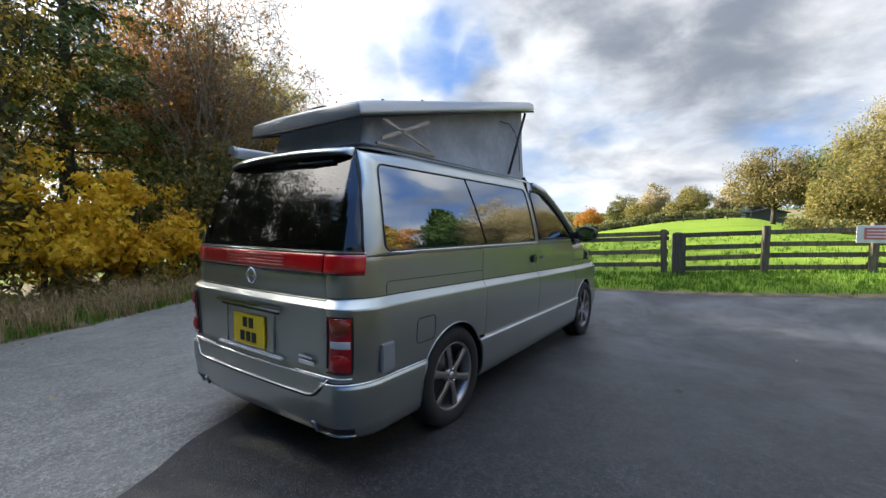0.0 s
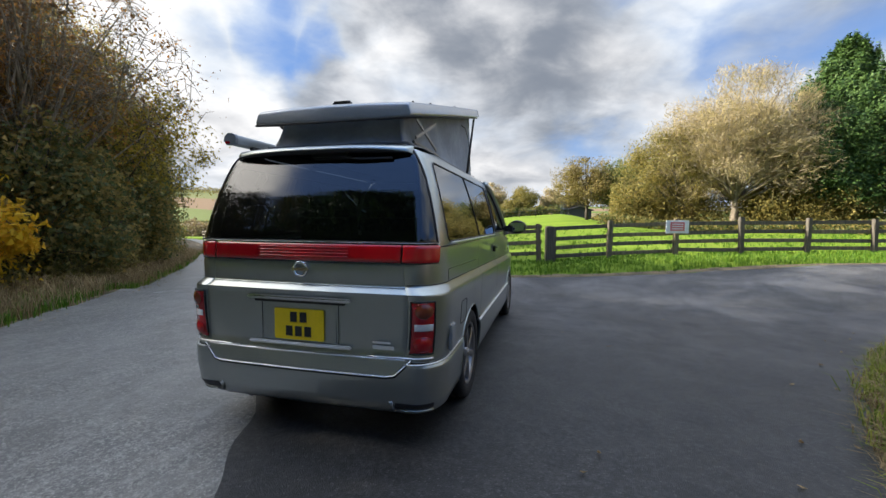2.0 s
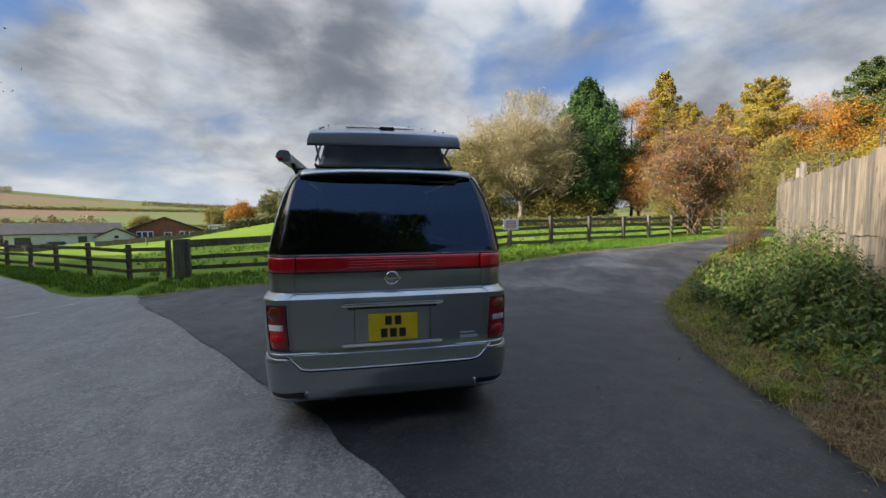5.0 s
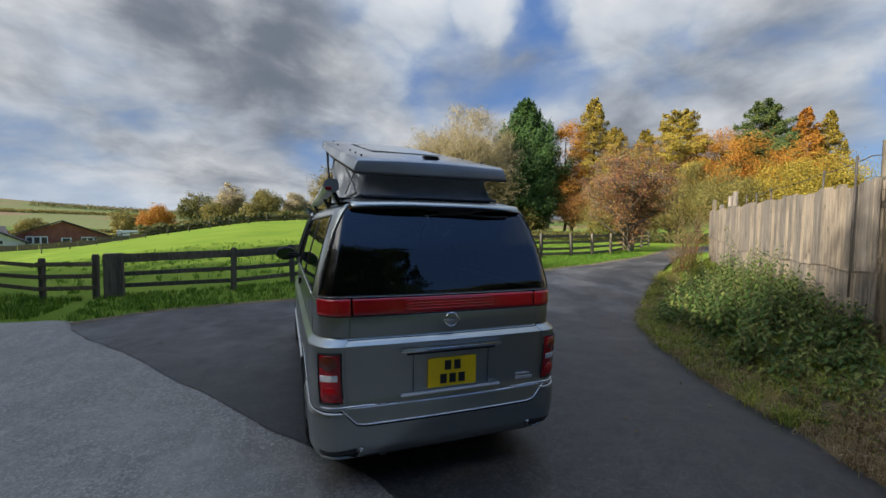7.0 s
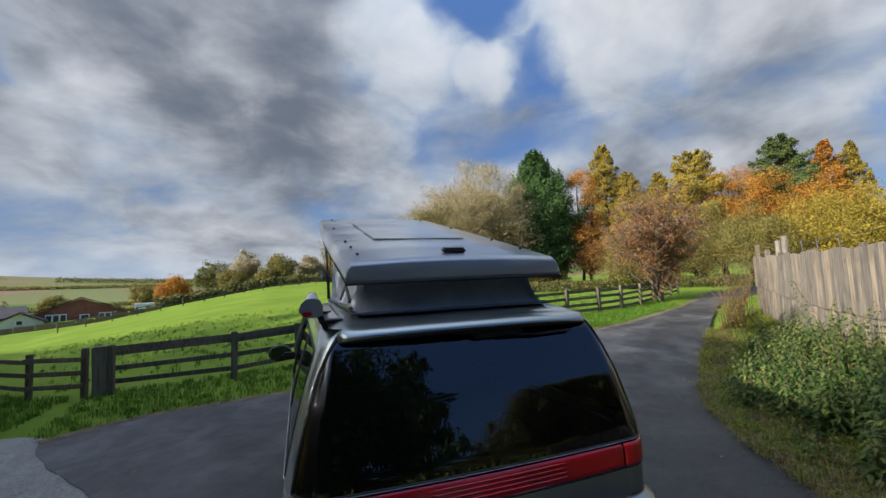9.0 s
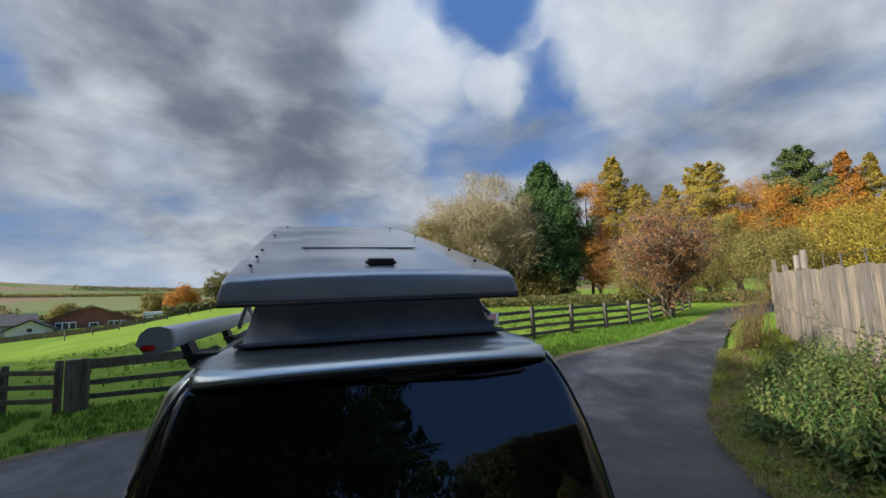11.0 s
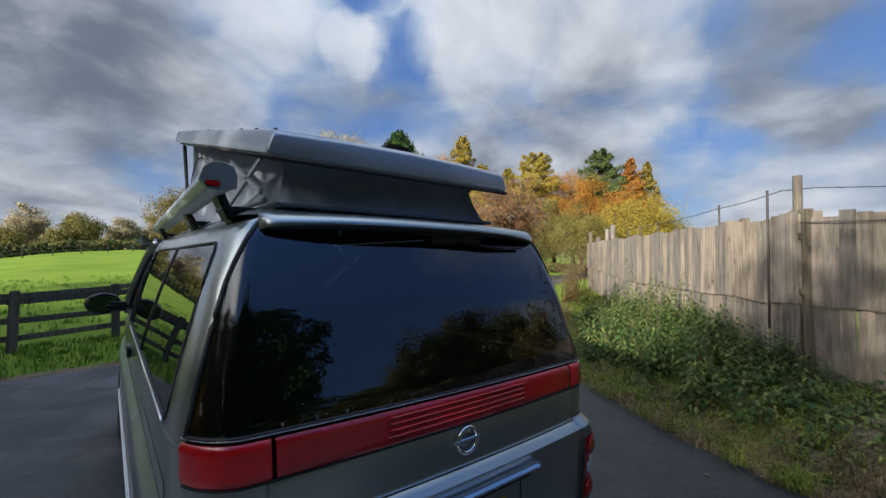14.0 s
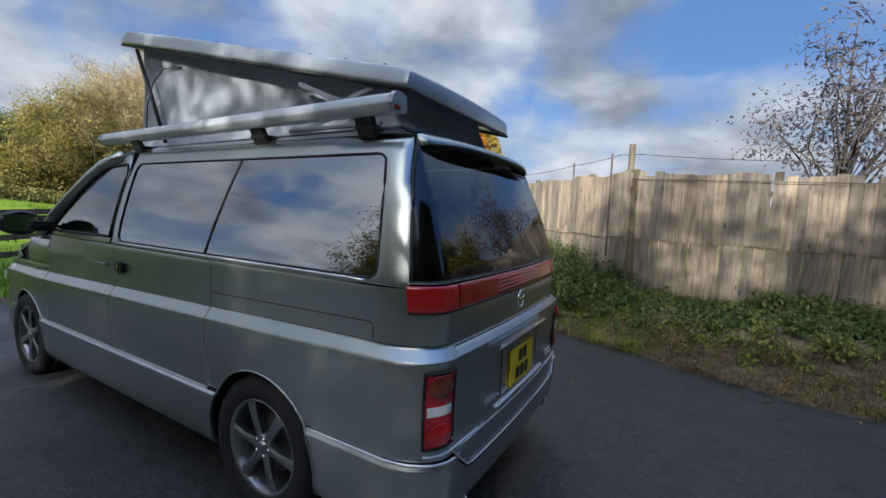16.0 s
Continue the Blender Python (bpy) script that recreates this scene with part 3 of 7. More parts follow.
def board_fence(name, label, a, b, za, zb, step=0.128, seed=3):
    """Upright feather-edge boards nailed to rails between posts."""
    a, b = Vector((*a, 0)), Vector((*b, 0))
    d = (b - a).normalized()
    nrm = Vector((d.y, -d.x, 0))
    ang = math.degrees(math.atan2(d.y, d.x))
    L = (b - a).length
    root = thing(name, label, "fence", at=(a.x, a.y, land(a.x, a.y)))
    inv = root.matrix_world.inverted()
    rng = random.Random(seed)
    kinds = []
    for k in range(5):
        bm = box(0, 0, 0.5, step * rng.uniform(0.97, 1.03), 0.018, 1.0, 0.004)
        me = bpy.data.meshes.new("board")
        bm.to_mesh(me)
        bm.free()
        me.materials.append(M_BOARD)
        kinds.append(me)
    n = int(L / step)
    for i in range(n):
        p = a + d * (step * (i + 0.5))
        g = land(p.x, p.y)
        top = za + (zb - za) * (i / n) + 0.02 * math.sin(i * 0.7) + rng.uniform(-0.012, 0.012)
        seam = g + (top - g) * 0.46 + rng.uniform(-0.008, 0.008)
        for z0, z1, fwd in ((g - 0.05, seam + 0.03, 0.0), (seam, top, 0.020)):
            if rng.random() < 0.04 and fwd:
                z1 -= rng.uniform(0.03, 0.10)
            ob = part("board", kinds[rng.randrange(5)], None, root)
            ob.matrix_basis = inv @ Matrix.Translation(p + nrm * (fwd + rng.uniform(-0.003, 0.004)) + Vector((0, 0, z0))) @ pose(0, 0, 0, rng.uniform(-0.3, 0.3), rng.uniform(-0.5, 0.5), ang + 4.0 + rng.uniform(-2.0, 2.0)) @ Matrix.Diagonal((1, 1, z1 - z0, 1))
    for i in range(int(L / 1.85) + 2):
        k = min(L, i * 1.85)
        p = a + d * k - nrm * 0.075
        g = land(p.x, p.y)
        top = za + (zb - za) * k / L + (0.0 if i or seed == 9 else 0.28)
        ob = part("post", box(0, 0, (top - g) / 2, 0.09, 0.09, top - g + 0.1, 0.008), M_RAIL, root)
        ob.matrix_basis = inv @ pose(p.x, p.y, g, 0, rng.uniform(-1, 1), ang)
    for h in (0.35, 1.0, 1.6):
        p, q = a - nrm * 0.028, b - nrm * 0.028
        g0, g1 = land(p.x, p.y), land(q.x, q.y)
        p, q = p + Vector((0, 0, g0 + (za - g0) * h / 1.85)), q + Vector((0, 0, g1 + (zb - g1) * h / 1.85))
        ob = part("rail", box(0, 0, 0, (q - p).length, 0.035, 0.075, 0.006), M_RAIL, root)
        ob.matrix_basis = inv @ Matrix.Translation((p + q) / 2) @ (q - p).to_track_quat("X", "Z").to_matrix().to_4x4()
    return root


board_fence("board_fence", "tall weathered pale board fence along the bank", (10.65, 6.3), (4.90, 0.10), 2.24, 2.20)
board_fence("board_fence", "tall weathered board fence with grey knotted boards", (4.96, 0.18), (5.1, -7.5), 2.20, 2.0, seed=9)


def rod(name, label, category, pts, r, mat, sides=6, group=""):
    v, f = tube_data(pts, [r] * len(pts), sides)
    ob = new(name, mesh_of(name, v, f, mat))
    return tagged(ob, label, category, group)


def fence_top_details():
    """Stakes, stubs and a barbed strand over the board fence."""
    rod("corner_post", "weathered grey post standing above the fence", "post", [(5.04, 0.14, 0.3), (5.04, 0.14, 2.64)], 0.045, M_RAIL, 4)
    for i, (x, y, z0, z1, lx) in enumerate(((4.98, 0.52, 0.9, 2.52, 0.06), (6.0, 1.35, 1.9, 2.52, 0.05), (7.4, 2.85, 2.0, 2.46, -0.02), (8.0, 3.5, 2.0, 2.46, 0.0), (8.6, 4.1, 2.0, 2.48, 0.0), (5.2, -2.2, 1.8, 2.4, 0.03))):
        rod("iron_stake", "thin rusty iron stake behind the fence", "stake", [(x + 0.10, y - 0.10, z0), (x + 0.10 + lx, y - 0.08, z1)], 0.014, M_WIRE, 6, "iron stakes")
    for x, y, h in ((9.55, 5.02, 2.66), (9.85, 5.35, 2.58), (10.3, 5.9, 2.40)):
        rod("fence_stub", "short timber stub above the fence end", "post", [(x + 0.1, y - 0.1, 1.0), (x + 0.1, y - 0.1, h)], 0.07, M_BOARD, 4, "fence stubs")
    line = [(8.7, 4.0, 2.44), (7.4, 2.72, 2.42), (6.1, 1.28, 2.46), (5.13, 0.30, 2.50), (5.13, 0.02, 2.50), (5.3, -2.2, 2.36), (5.4, -5.0, 2.25), (5.5, -7.4, 2.2)]
    pts = []
    for a, b in zip(line, line[1:]):
        a, b = Vector(a), Vector(b)
        for k in range(10):
            t = k / 10
            pts.append(a.lerp(b, t) - Vector((0, 0, 0.10 * (b - a).length / 2 * t * (1 - t))))
    wire = rod("barbed_wire", "sagging rusty barbed wire over the fence", "wire", pts, 0.005, M_WIRE, 4)
    segs = []
    rng = random.Random(4)
    for a, b in zip(pts, pts[1:]):
        c = a.lerp(b, rng.random())
        v = Vector((rng.uniform(-1, 1), rng.uniform(-1, 1), rng.uniform(-1, 1))).normalized() * 0.022
        segs.append(([c - v, c + v], [0.003, 0.003]))
    ob = part("barbs", tubes("barbs", segs, M_WIRE, 3), None, wire)
    ob["kind"] = "stuff"
    # a strand nailed across the upper boards
    rod("nailed_wire", "dark wire nailed along the boards", "wire", [(4.90, 0.10, 2.10), (4.92, -2.0, 2.05), (4.97, -5.0, 1.98), (5.0, -7.4, 1.93)], 0.006, M_WIRE, 4)


fence_top_details()


def notice():
    """Small red and white notice on the fence, its writing unreadable."""
    x, y = 4.50, 9.66
    z = land(4.5, 9.75) + 0.72
    white, red = simple("sign_white", (0.75, 0.74, 0.76), 0.5), simple("sign_red", (0.62, 0.16, 0.18), 0.5)
    root = part("notice_sign", box(0, 0, 0, 0.58, 0.012, 0.33, 0.004), white)
    root.matrix_world = pose(x, y - 0.01, z, 0, 0, 14)
    tagged(root, "white notice with a red panel nailed to the fence", "sign")
    part("red_panel", box(0, -0.009, 0.01, 0.36, 0.006, 0.22, 0.002), red, root, "red panel")
    for k in range(3):
        part("writing_bar", box(0, -0.0135, 0.07 - 0.06 * k, 0.28, 0.003, 0.022), white, root, "pale bar")


notice()


# ---- leaf litter at the road edges ----
BANK_TOP = [(6.6, -9), (5.08, -4), (5.0, -2.2), (4.98, -1.2), (4.96, -0.4), (4.98, 0.2), (5.4, 0.70), (6.0, 1.35), (7.0, 2.4), (8.0, 3.5), (9.0, 4.6), (10.6, 6.25)]
ribbon("bank_soil", [(x - 0.18, y + 0.1) for x, y in ROAD_RIGHT[:12]], BANK_TOP, M_SOIL, 0.012, "bank of earth and leaf litter under weeds", "ground", across=14, n=6, ragged=0.22)
WOOD_EDGE = [(x - 6.0, y + 1.5) for x, y in LANE_LEFT]
ribbon("verge_soil", LANE_LEFT, WOOD_EDGE, M_SOIL, 0.010, "wood floor of earth and leaf litter beside the lane", "ground", across=20, n=6, ragged=0.12)
FRONT_IN = [(-4.12, 5.7), (-3.0, 6.35), (0.4, 6.5), (3.6, 6.85), (7.6, 7.95), (13.5, 11.0), (21, 15.6)]
ribbon("edge_grit", FRONT_IN, [(x - 0.10, y + 0.22) for x, y in FRONT_IN], M_SOIL, 0.022, "grit and dirt along the tarmac edge", "ground", across=4, n=10, ragged=0.10)


def lane_marks():
    m = simple("worn_road_paint", (0.42, 0.42, 0.40), 0.8, 0, 0.35, 20, object_space=False)
    for x, y, l in ((-5.33, 4.80, 0.45), (-5.20, 5.60, 0.42), (-5.45, 4.0, 0.4)):
        vs = []
        for k in range(7):
            for s in (-0.05, 0.05):
                px, py = x + 0.42 * l * (k / 6 - 0.5), y + 0.9 * l * (k / 6 - 0.5)
                q = Vector((px + s * 0.9 + 0.012 * noise.noise((px * 30, py * 30, s)), py - s * 0.4, 0))
                vs.append((q.x, q.y, land(q.x, q.y) + 0.017))
        fs = [(2 * k, 2 * k + 1, 2 * k + 3, 2 * k + 2) for k in range(6)]
        tagged(new("lane_mark", mesh_of("lane_mark", vs, fs, m)), "worn white dash painted on the lane", "road marking", "lane marks", "structure")


lane_marks()


# ---- the camper van: rear bumper at y = 0, nose at y = 4.8 ----
W_Z = [0.20, 0.24, 0.30, 0.42, 0.500, 0.515, 0.535, 0.60, 0.72, 0.86, 0.915, 0.925, 0.962, 0.970, 1.05, 1.19, 1.23, 1.35, 1.50, 1.62, 1.71, 1.76, 1.79, 1.805]
W_X = [0.790, 0.832, 0.852, 0.862, 0.866, 0.864, 0.850, 0.854, 0.864, 0.868, 0.866, 0.862, 0.836, 0.832, 0.830, 0.834, 0.830, 0.806, 0.768, 0.732, 0.702, 0.678, 0.645, 0.610]
R_Z = [0.20, 0.24, 0.30, 0.42, 0.535, 0.545, 0.60, 0.90, 0.925, 0.962, 0.970, 1.05, 1.20, 1.25, 1.50, 1.72, 1.77, 1.79, 1.805]
R_Y = [0.110, 0.050, 0.015, 0.000, 0.000, 0.012, 0.024, 0.014, 0.011, 0.046, 0.048, 0.042, 0.056, 0.066, 0.148, 0.245, 0.275, 0.300, 0.340]
F_Z = [0.20, 0.35, 0.50, 0.75, 0.90, 1.00, 1.08, 1.16, 1.30, 1.50, 1.70, 1.77, 1.805]
F_Y = [4.68, 4.78, 4.80, 4.78, 4.68, 4.48, 4.20, 3.95, 3.73, 3.42, 3.08, 2.95, 2.80]
WHEELS_Y = (0.97, 3.92)
ARCH_R, HUB_Z = 0.368, 0.335


def dip(y, z):
    """The shoulder line falls towards the nose."""
    return 0.022 * max(0.0, y - 0.4) * smooth(0.62, 0.86, z) * (1 - smooth(1.02, 1.2, z))


def undip(y, z):
    """Height on the body of a line named by its height at the rear."""
    a = z
    for _ in range(5):
        a = z - dip(y, a)
    return a


def half_width(y, z):
    w = float(np.interp(z + dip(y, z), W_Z, W_X))
    w -= 0.050 * smooth(3.3, 4.8, y) ** 1.2
    if z > 1.1:
        w -= 0.02 * smooth(2.4, 3.6, y)
    return w


def rear_y(z):
    return float(np.interp(z, R_Z, R_Y))


def front_y(z):
    return float(np.interp(z, F_Z, F_Y))



def corner(z):
    """Reach of the rear corners, across and along the van; tighter towards the roof."""
    return float(np.interp(z, (0.2, 1.2, 1.72), (0.160, 0.160, 0.085))), float(np.interp(z, (0.2, 1.2, 1.72), (0.235, 0.235, 0.115)))


def side_start(z):
    return rear_y(z) + 0.022 + corner(z)[1]


def skin(q, z, out=0.0):
    """Body surface. |q| <= 1: across the rear; 1 to 2: the corner; past 2: metres along the side. The sign of q is the side."""
    s = 1 if q >= 0 else -1
    a = abs(q)
    r = rear_y(z)
    w = half_width(0.3, z)
    c, cy = corner(z)
    if a <= 1:
        x = a * (w - c)
        p = Vector((x, r + 0.022 * a * a, z))
        nrm = Vector((0.06 * a, -1, 0))
    elif a <= 2:
        t = (a - 1) * math.pi / 2
        p = Vector((w - c + c * math.sin(t), r + 0.022 + cy * (1 - math.cos(t)), z))
        nrm = Vector((math.sin(t) / c, -math.cos(t) / cy, 0)).normalized()
    else:
        y = r + 0.022 + cy + (a - 2)
        p = Vector((half_width(y, z), y, z))
        nrm = Vector((1, 0, 0))
    if out:
        dz = 0.01
        dw = (half_width(p.y, z + dz) - half_width(p.y, z - dz)) / (2 * dz)
        dr = (rear_y(z + dz) - rear_y(z - dz)) / (2 * dz)
        slope = -dw * abs(nrm.x) + dr * abs(nrm.y)
        slope = max(-1.2, min(1.2, slope))
        p = p + Vector((nrm.x, nrm.y, slope)).normalized() * out
    return Vector((p.x * s, p.y, p.z))


def side(y, z, s, out=0.0):
    """A point of the side skin at y."""
    return skin(s * (2 + max(0.0, y - side_start(z))), z, out)


def q_of(y, z):
    """Skin coordinate of a side point."""
    return 2 + y - side_start(z)


def across(x, z, out=0.0):
    """A point of the rear skin at x."""
    w = half_width(0.3, z) - corner(z)[0]
    return skin(max(-1.0, min(1.0, x / w)), z, out)


def glass_edge(z):
    """Skin coordinate at which the rear glass ends; the pillar widens towards the roof."""
    return float(np.interp(z, (1.10, 1.25, 1.45, 1.58, 1.65, 1.70, 1.77), (1.62, 1.58, 1.53, 1.46, 1.37, 1.27, 1.12)))


def grid_mesh(name, fn, us, vs, mat, flip=False, arches=False):
    """A sheet fn(u, v) over two lists; drops and rounds off what lies in a wheel arch."""
    pts, inside = [], []
    for v in vs:
        for u in us:
            p = fn(u, v)
            cut = False
            if arches:
                for wy in WHEELS_Y:
                    d = Vector((0, p.y - wy, p.z - HUB_Z))
                    if d.length < ARCH_R:
                        cut = True
                        k = d.normalized() * ARCH_R if d.length > 1e-6 else Vector((0, 0, ARCH_R))
                        p = side(wy + k.y, max(0.205, HUB_Z + k.z), 1 if p.x > 0 else -1)
            pts.append(p)
            inside.append(cut)
    w = len(us)
    fs = []
    for j in range(len(vs) - 1):
        for i in range(w - 1):
            f = (j * w + i, j * w + i + 1, (j + 1) * w + i + 1, (j + 1) * w + i)
            if not all(inside[k] for k in f):
                fs.append(f[::-1] if flip else f)
    return mesh_of(name, pts, fs, mat)


def steps(a, b, d):
    n = max(1, int(math.ceil(abs(b - a) / d)))
    return [a + (b - a) * i / n for i in range(n + 1)]


def z_list(lo, hi, d=0.03):
    sharp = [z + e for z in (0.515, 0.535, 0.915, 0.925, 0.962, 0.970) for e in (-0.003, 0.003)]
    keep = sorted({lo, hi} | {round(z, 4) for z in W_Z + R_Z + sharp if lo < z < hi})
    out = [keep[0]]
    for a, b in zip(keep, keep[1:]):
        out += steps(a, b, d)[1:]
    return out


def add_rim(ob, depth=0.012):
    m = ob.modifiers.new("thickness", "SOLIDIFY")
    m.thickness, m.offset = depth, -1
    b = ob.modifiers.new("edge", "BEVEL")
    b.width, b.segments, b.limit_method, b.angle_limit = 0.003, 2, "ANGLE", radians(50)
    return ob


def side_panel(name, y0, y1, z0, z1, s, mat, parent, arches=False, d=0.03, slant=0.0, label="", out=0.0):
    ys = steps(y0, y1, d)
    me = grid_mesh(name, lambda y, z: side(y + slant * (z - z0), undip(y, z), s, out), ys, z_list(z0, z1), mat, s < 0, arches)
    return add_rim(part(name, me, None, parent, label))


def rounded(u0, u1, v0, v1, r, n=6, skew=0.0):
    """Outline of a rounded rectangle; skew shifts the top along u."""
    pts = []
    for cx, cy, a0 in ((u1 - r, v0 + r, -90), (u1 - r, v1 - r, 0), (u0 + r, v1 - r, 90), (u0 + r, v0 + r, 180)):
        for k in range(n + 1):
            a = radians(a0 + 90 * k / n)
            pts.append((cx + r * math.cos(a), cy + r * math.sin(a)))
    out = []
    for (a, b), (c, e) in zip(pts, pts[1:] + pts[:1]):
        m = max(1, int(math.hypot(c - a, e - b) / 0.06))
        out += [(a + (c - a) * i / m, b + (e - b) * i / m) for i in range(m)]
    return [(u + skew * (v - v0), v) for u, v in out]


def patch(name, outline, fn, mat, parent, rings=5, flip=False, label="", rim=0.006):
    """A pane or plate on a curved skin, bounded by an outline in the skin's own coordinates."""
    cu = sum(p[0] for p in outline) / len(outline)
    cv = sum(p[1] for p in outline) / len(outline)
    vs, fs, n = [], [], len(outline)
    for k in range(rings):
        f = 1 - k / rings
        vs += [fn(cu + (u - cu) * f, cv + (v - cv) * f) for u, v in outline]
    vs.append(fn(cu, cv))
    for k in range(rings - 1):
        for i in range(n):
            j = (i + 1) % n
            fs.append((k * n + i, k * n + j, (k + 1) * n + j, (k + 1) * n + i))
    for i in range(n):
        fs.append(((rings - 1) * n + i, (rings - 1) * n + (i + 1) % n, len(vs) - 1))
    if flip:
        fs = [f[::-1] for f in fs]
    ob = part(name, mesh_of(name, vs, fs, mat), None, parent, label)
    if rim:
        add_rim(ob, rim)
    return ob


def frame_patch(name, inner, outer_fn, fn, mat, parent, rings=4, flip=False, label="", thick=0.012):
    """A panel with a rounded hole: bridges the hole's outline to an outer outline."""
    n = len(inner)
    vs, fs = [], []
    for k in range(rings + 1):
        f = k / rings
        for u, v in inner:
            ou, ov = outer_fn(u, v)
            vs.append(fn(u + (ou - u) * f, v + (ov - v) * f))
    for k in range(rings):
        for i in range(n):
            j = (i + 1) % n
            fs.append((k * n + i, k * n + j, (k + 1) * n + j, (k + 1) * n + i))
    if not flip:
        fs = [f[::-1] for f in fs]
    return add_rim(part(name, mesh_of(name, vs, fs, mat), None, parent, label), thick)


def strip(name, pts, width, mat, parent, label="", sides=6, depth=None):
    v, f = tube_data(pts, [width] * len(pts), sides)
    return part(name, mesh_of(name, v, f, mat), None, parent, label)


def build_van():
    van = thing("camper_van", "silver grey-green camper van with raised pop-up roof, parked on tarmac", "van")
    # dark structure behind the panel gaps
    def under(q, z):
        return skin(q, z, -0.022)
    vs, fs = [], []
    zs = z_list(0.235, 1.17, 0.06)
    base = [-1 + k / 6 for k in range(13)] + [1 + k / 5 for k in range(1, 6)]
    ring_q = base + [2 + k * 0.12 for k in range(1, 34)]
    loop = None
    for z in zs:
        qs = [-q for q in reversed(ring_q[12:])] + ring_q[1:]
        row = []
        for q in qs:
            p = under(q, z)
            p.y = min(p.y, front_y(z) - 0.06)
            row.append(p)
        loop = len(row)
        vs += row
    for j in range(len(zs) - 1):
        for i in range(loop):
            k = (i + 1) % loop
            f = (j * loop + i, j * loop + k, (j + 1) * loop + k, (j + 1) * loop + i)
            c = sum((vs[q] for q in f), Vector()) / 4
            if any((c.y - wy) ** 2 + (c.z - HUB_Z) ** 2 < (ARCH_R + 0.05) ** 2 and abs(c.x) > 0.6 for wy in WHEELS_Y):
                continue
            fs.append(f)
    part("inner_body", mesh_of("inner_body", vs, fs, M_BLACK), None, van, "black inner body seen in the gaps")
    part("floor_pan", box(0, 2.35, 0.30, 1.28, 4.3, 0.06, 0.02), M_BLACK, van)
    for wy in WHEELS_Y:
        for s in (-1, 1):
            vs, fs = [], []
            for i in range(25):
                a = radians(-20 + 220 * i / 24)
                yy, zz = wy + (ARCH_R + 0.004) * math.cos(a), max(0.22, HUB_Z + (ARCH_R + 0.004) * math.sin(a))
                xo = abs(side(yy, zz, 1).x) - 0.006
                vs += [Vector((s * xo, yy, zz)), Vector((s * 0.58, yy, zz))]
            for i in range(24):
                f = (2 * i, 2 * i + 1, 2 * i + 3, 2 * i + 2)
                fs.append(f if s > 0 else f[::-1])
            part("wheel_arch", mesh_of("wheel_arch", vs, fs, M_BLACK), None, van)
            part("arch_back", box(s * 0.57, wy, 0.50, 0.02, 0.72, 0.50, 0.01), M_BLACK, van)
            v, f = tube_data([side(wy + (ARCH_R + 0.004) * math.cos(radians(a)), max(0.24, HUB_Z + (ARCH_R + 0.004) * math.sin(radians(a))), s, 0.001) for a in range(-14, 195, 8)], [0.0045] * 27, 6)
            part("arch_lip", mesh_of("arch_lip", v, f, M_PAINT), None, van)

    # side panels
    for s in (-1, 1):
        tag = "driver's side" if s > 0 else "kerb side"
        low = 0.525
        us = [("q", q) for q in steps(0.952, 2.0, 0.07)] + [("y", y) for y in steps(0.0, 1.0, 0.03)]
        me = grid_mesh("rear_quarter_panel", lambda u, z, s=s: skin(s * u[1], z) if u[0] == "q" else side(side_start(z) + 0.008 + u[1] * (1.364 - side_start(z)), undip(u[1] * 1.36, z), s), us, z_list(0.545, 1.185), M_PAINT, s < 0, True)
        add_rim(part("rear_quarter_panel", me, None, van))
        side_panel("sliding_door", 1.378, 2.402, low, 1.185, s, M_PAINT, van, True)
        side_panel("front_door", 2.408, 3.47, low, 1.185, s, M_PAINT, van, True)
        side_panel("front_wing", 3.476, 4.42, low, 1.02, s, M_PAINT, van, True)
        side_panel("sill", 1.20, 3.70, 0.21, 0.519, s, M_PAINT, van, True)
        side_panel("front_skirt", 4.1, 4.42, 0.21, 0.519, s, M_PAINT, van, True)
        # silver moulding along the flank and on the corner of the bumper
        strip("shoulder_seam", [skin(s * q, 0.973, 0.0005) for q in steps(0.97, 2.0, 0.08)] + [side(y, undip(y, 0.973), s, 0.0005) for y in steps(0.32, 3.46, 0.1)], 0.003 if s > 0 else 0.0012, M_SEAL, van)
        for a, b in ((1.302, 3.58),):
            pts = [side(y, 0.512, s, 0.002) for y in steps(a, b, 0.05)]
            vs = [p + Vector((s * dx, 0, dz)) for p in pts for dx, dz in ((-0.012, -0.005), (0.002, -0.003), (0.002, 0.003), (-0.014, 0.009))]
            fs = [(4 * i + k, 4 * i + (k + 1) % 4, 4 * i + 4 + (k + 1) % 4, 4 * i + 4 + k) for i in range(len(pts) - 1) for k in range(4)] + [(0, 1, 2, 3)[::-1], tuple(len(vs) - 4 + k for k in range(4))]
            part("side_moulding", mesh_of("side_moulding", vs, fs, M_TRIM, False), None, van, "bright silver side moulding")
        # fixed glass over two panes, with the frame around it
        def slanted(pts):
            return [(u + 0.135 * (v - 1.21) * (1 - (u - 0.3) / 2.06), v) for u, v in pts]
        win = slanted(rounded(0.30, 2.36, 1.212, 1.702, 0.055))
        fn = lambda y, z, s=s: side(y, z, s)
        patch("side_window", slanted(rounded(0.305, 2.355, 1.217, 1.697, 0.052)), lambda y, z, s=s: side(y, z, s, -0.002), M_PRIVACY, van, 6, s < 0, "dark privacy glass side window", 0.0)
        win_q = [(q_of(u, v), v) for u, v in win]

        def outer(q, v):
            ov = 1.188 if v < 1.30 else (1.785 if v > 1.62 else v)
            oq = glass_edge(ov) + 0.015 if q < 2.2 else (q_of(2.44, ov) if q > 3.9 else q)
            return oq, ov
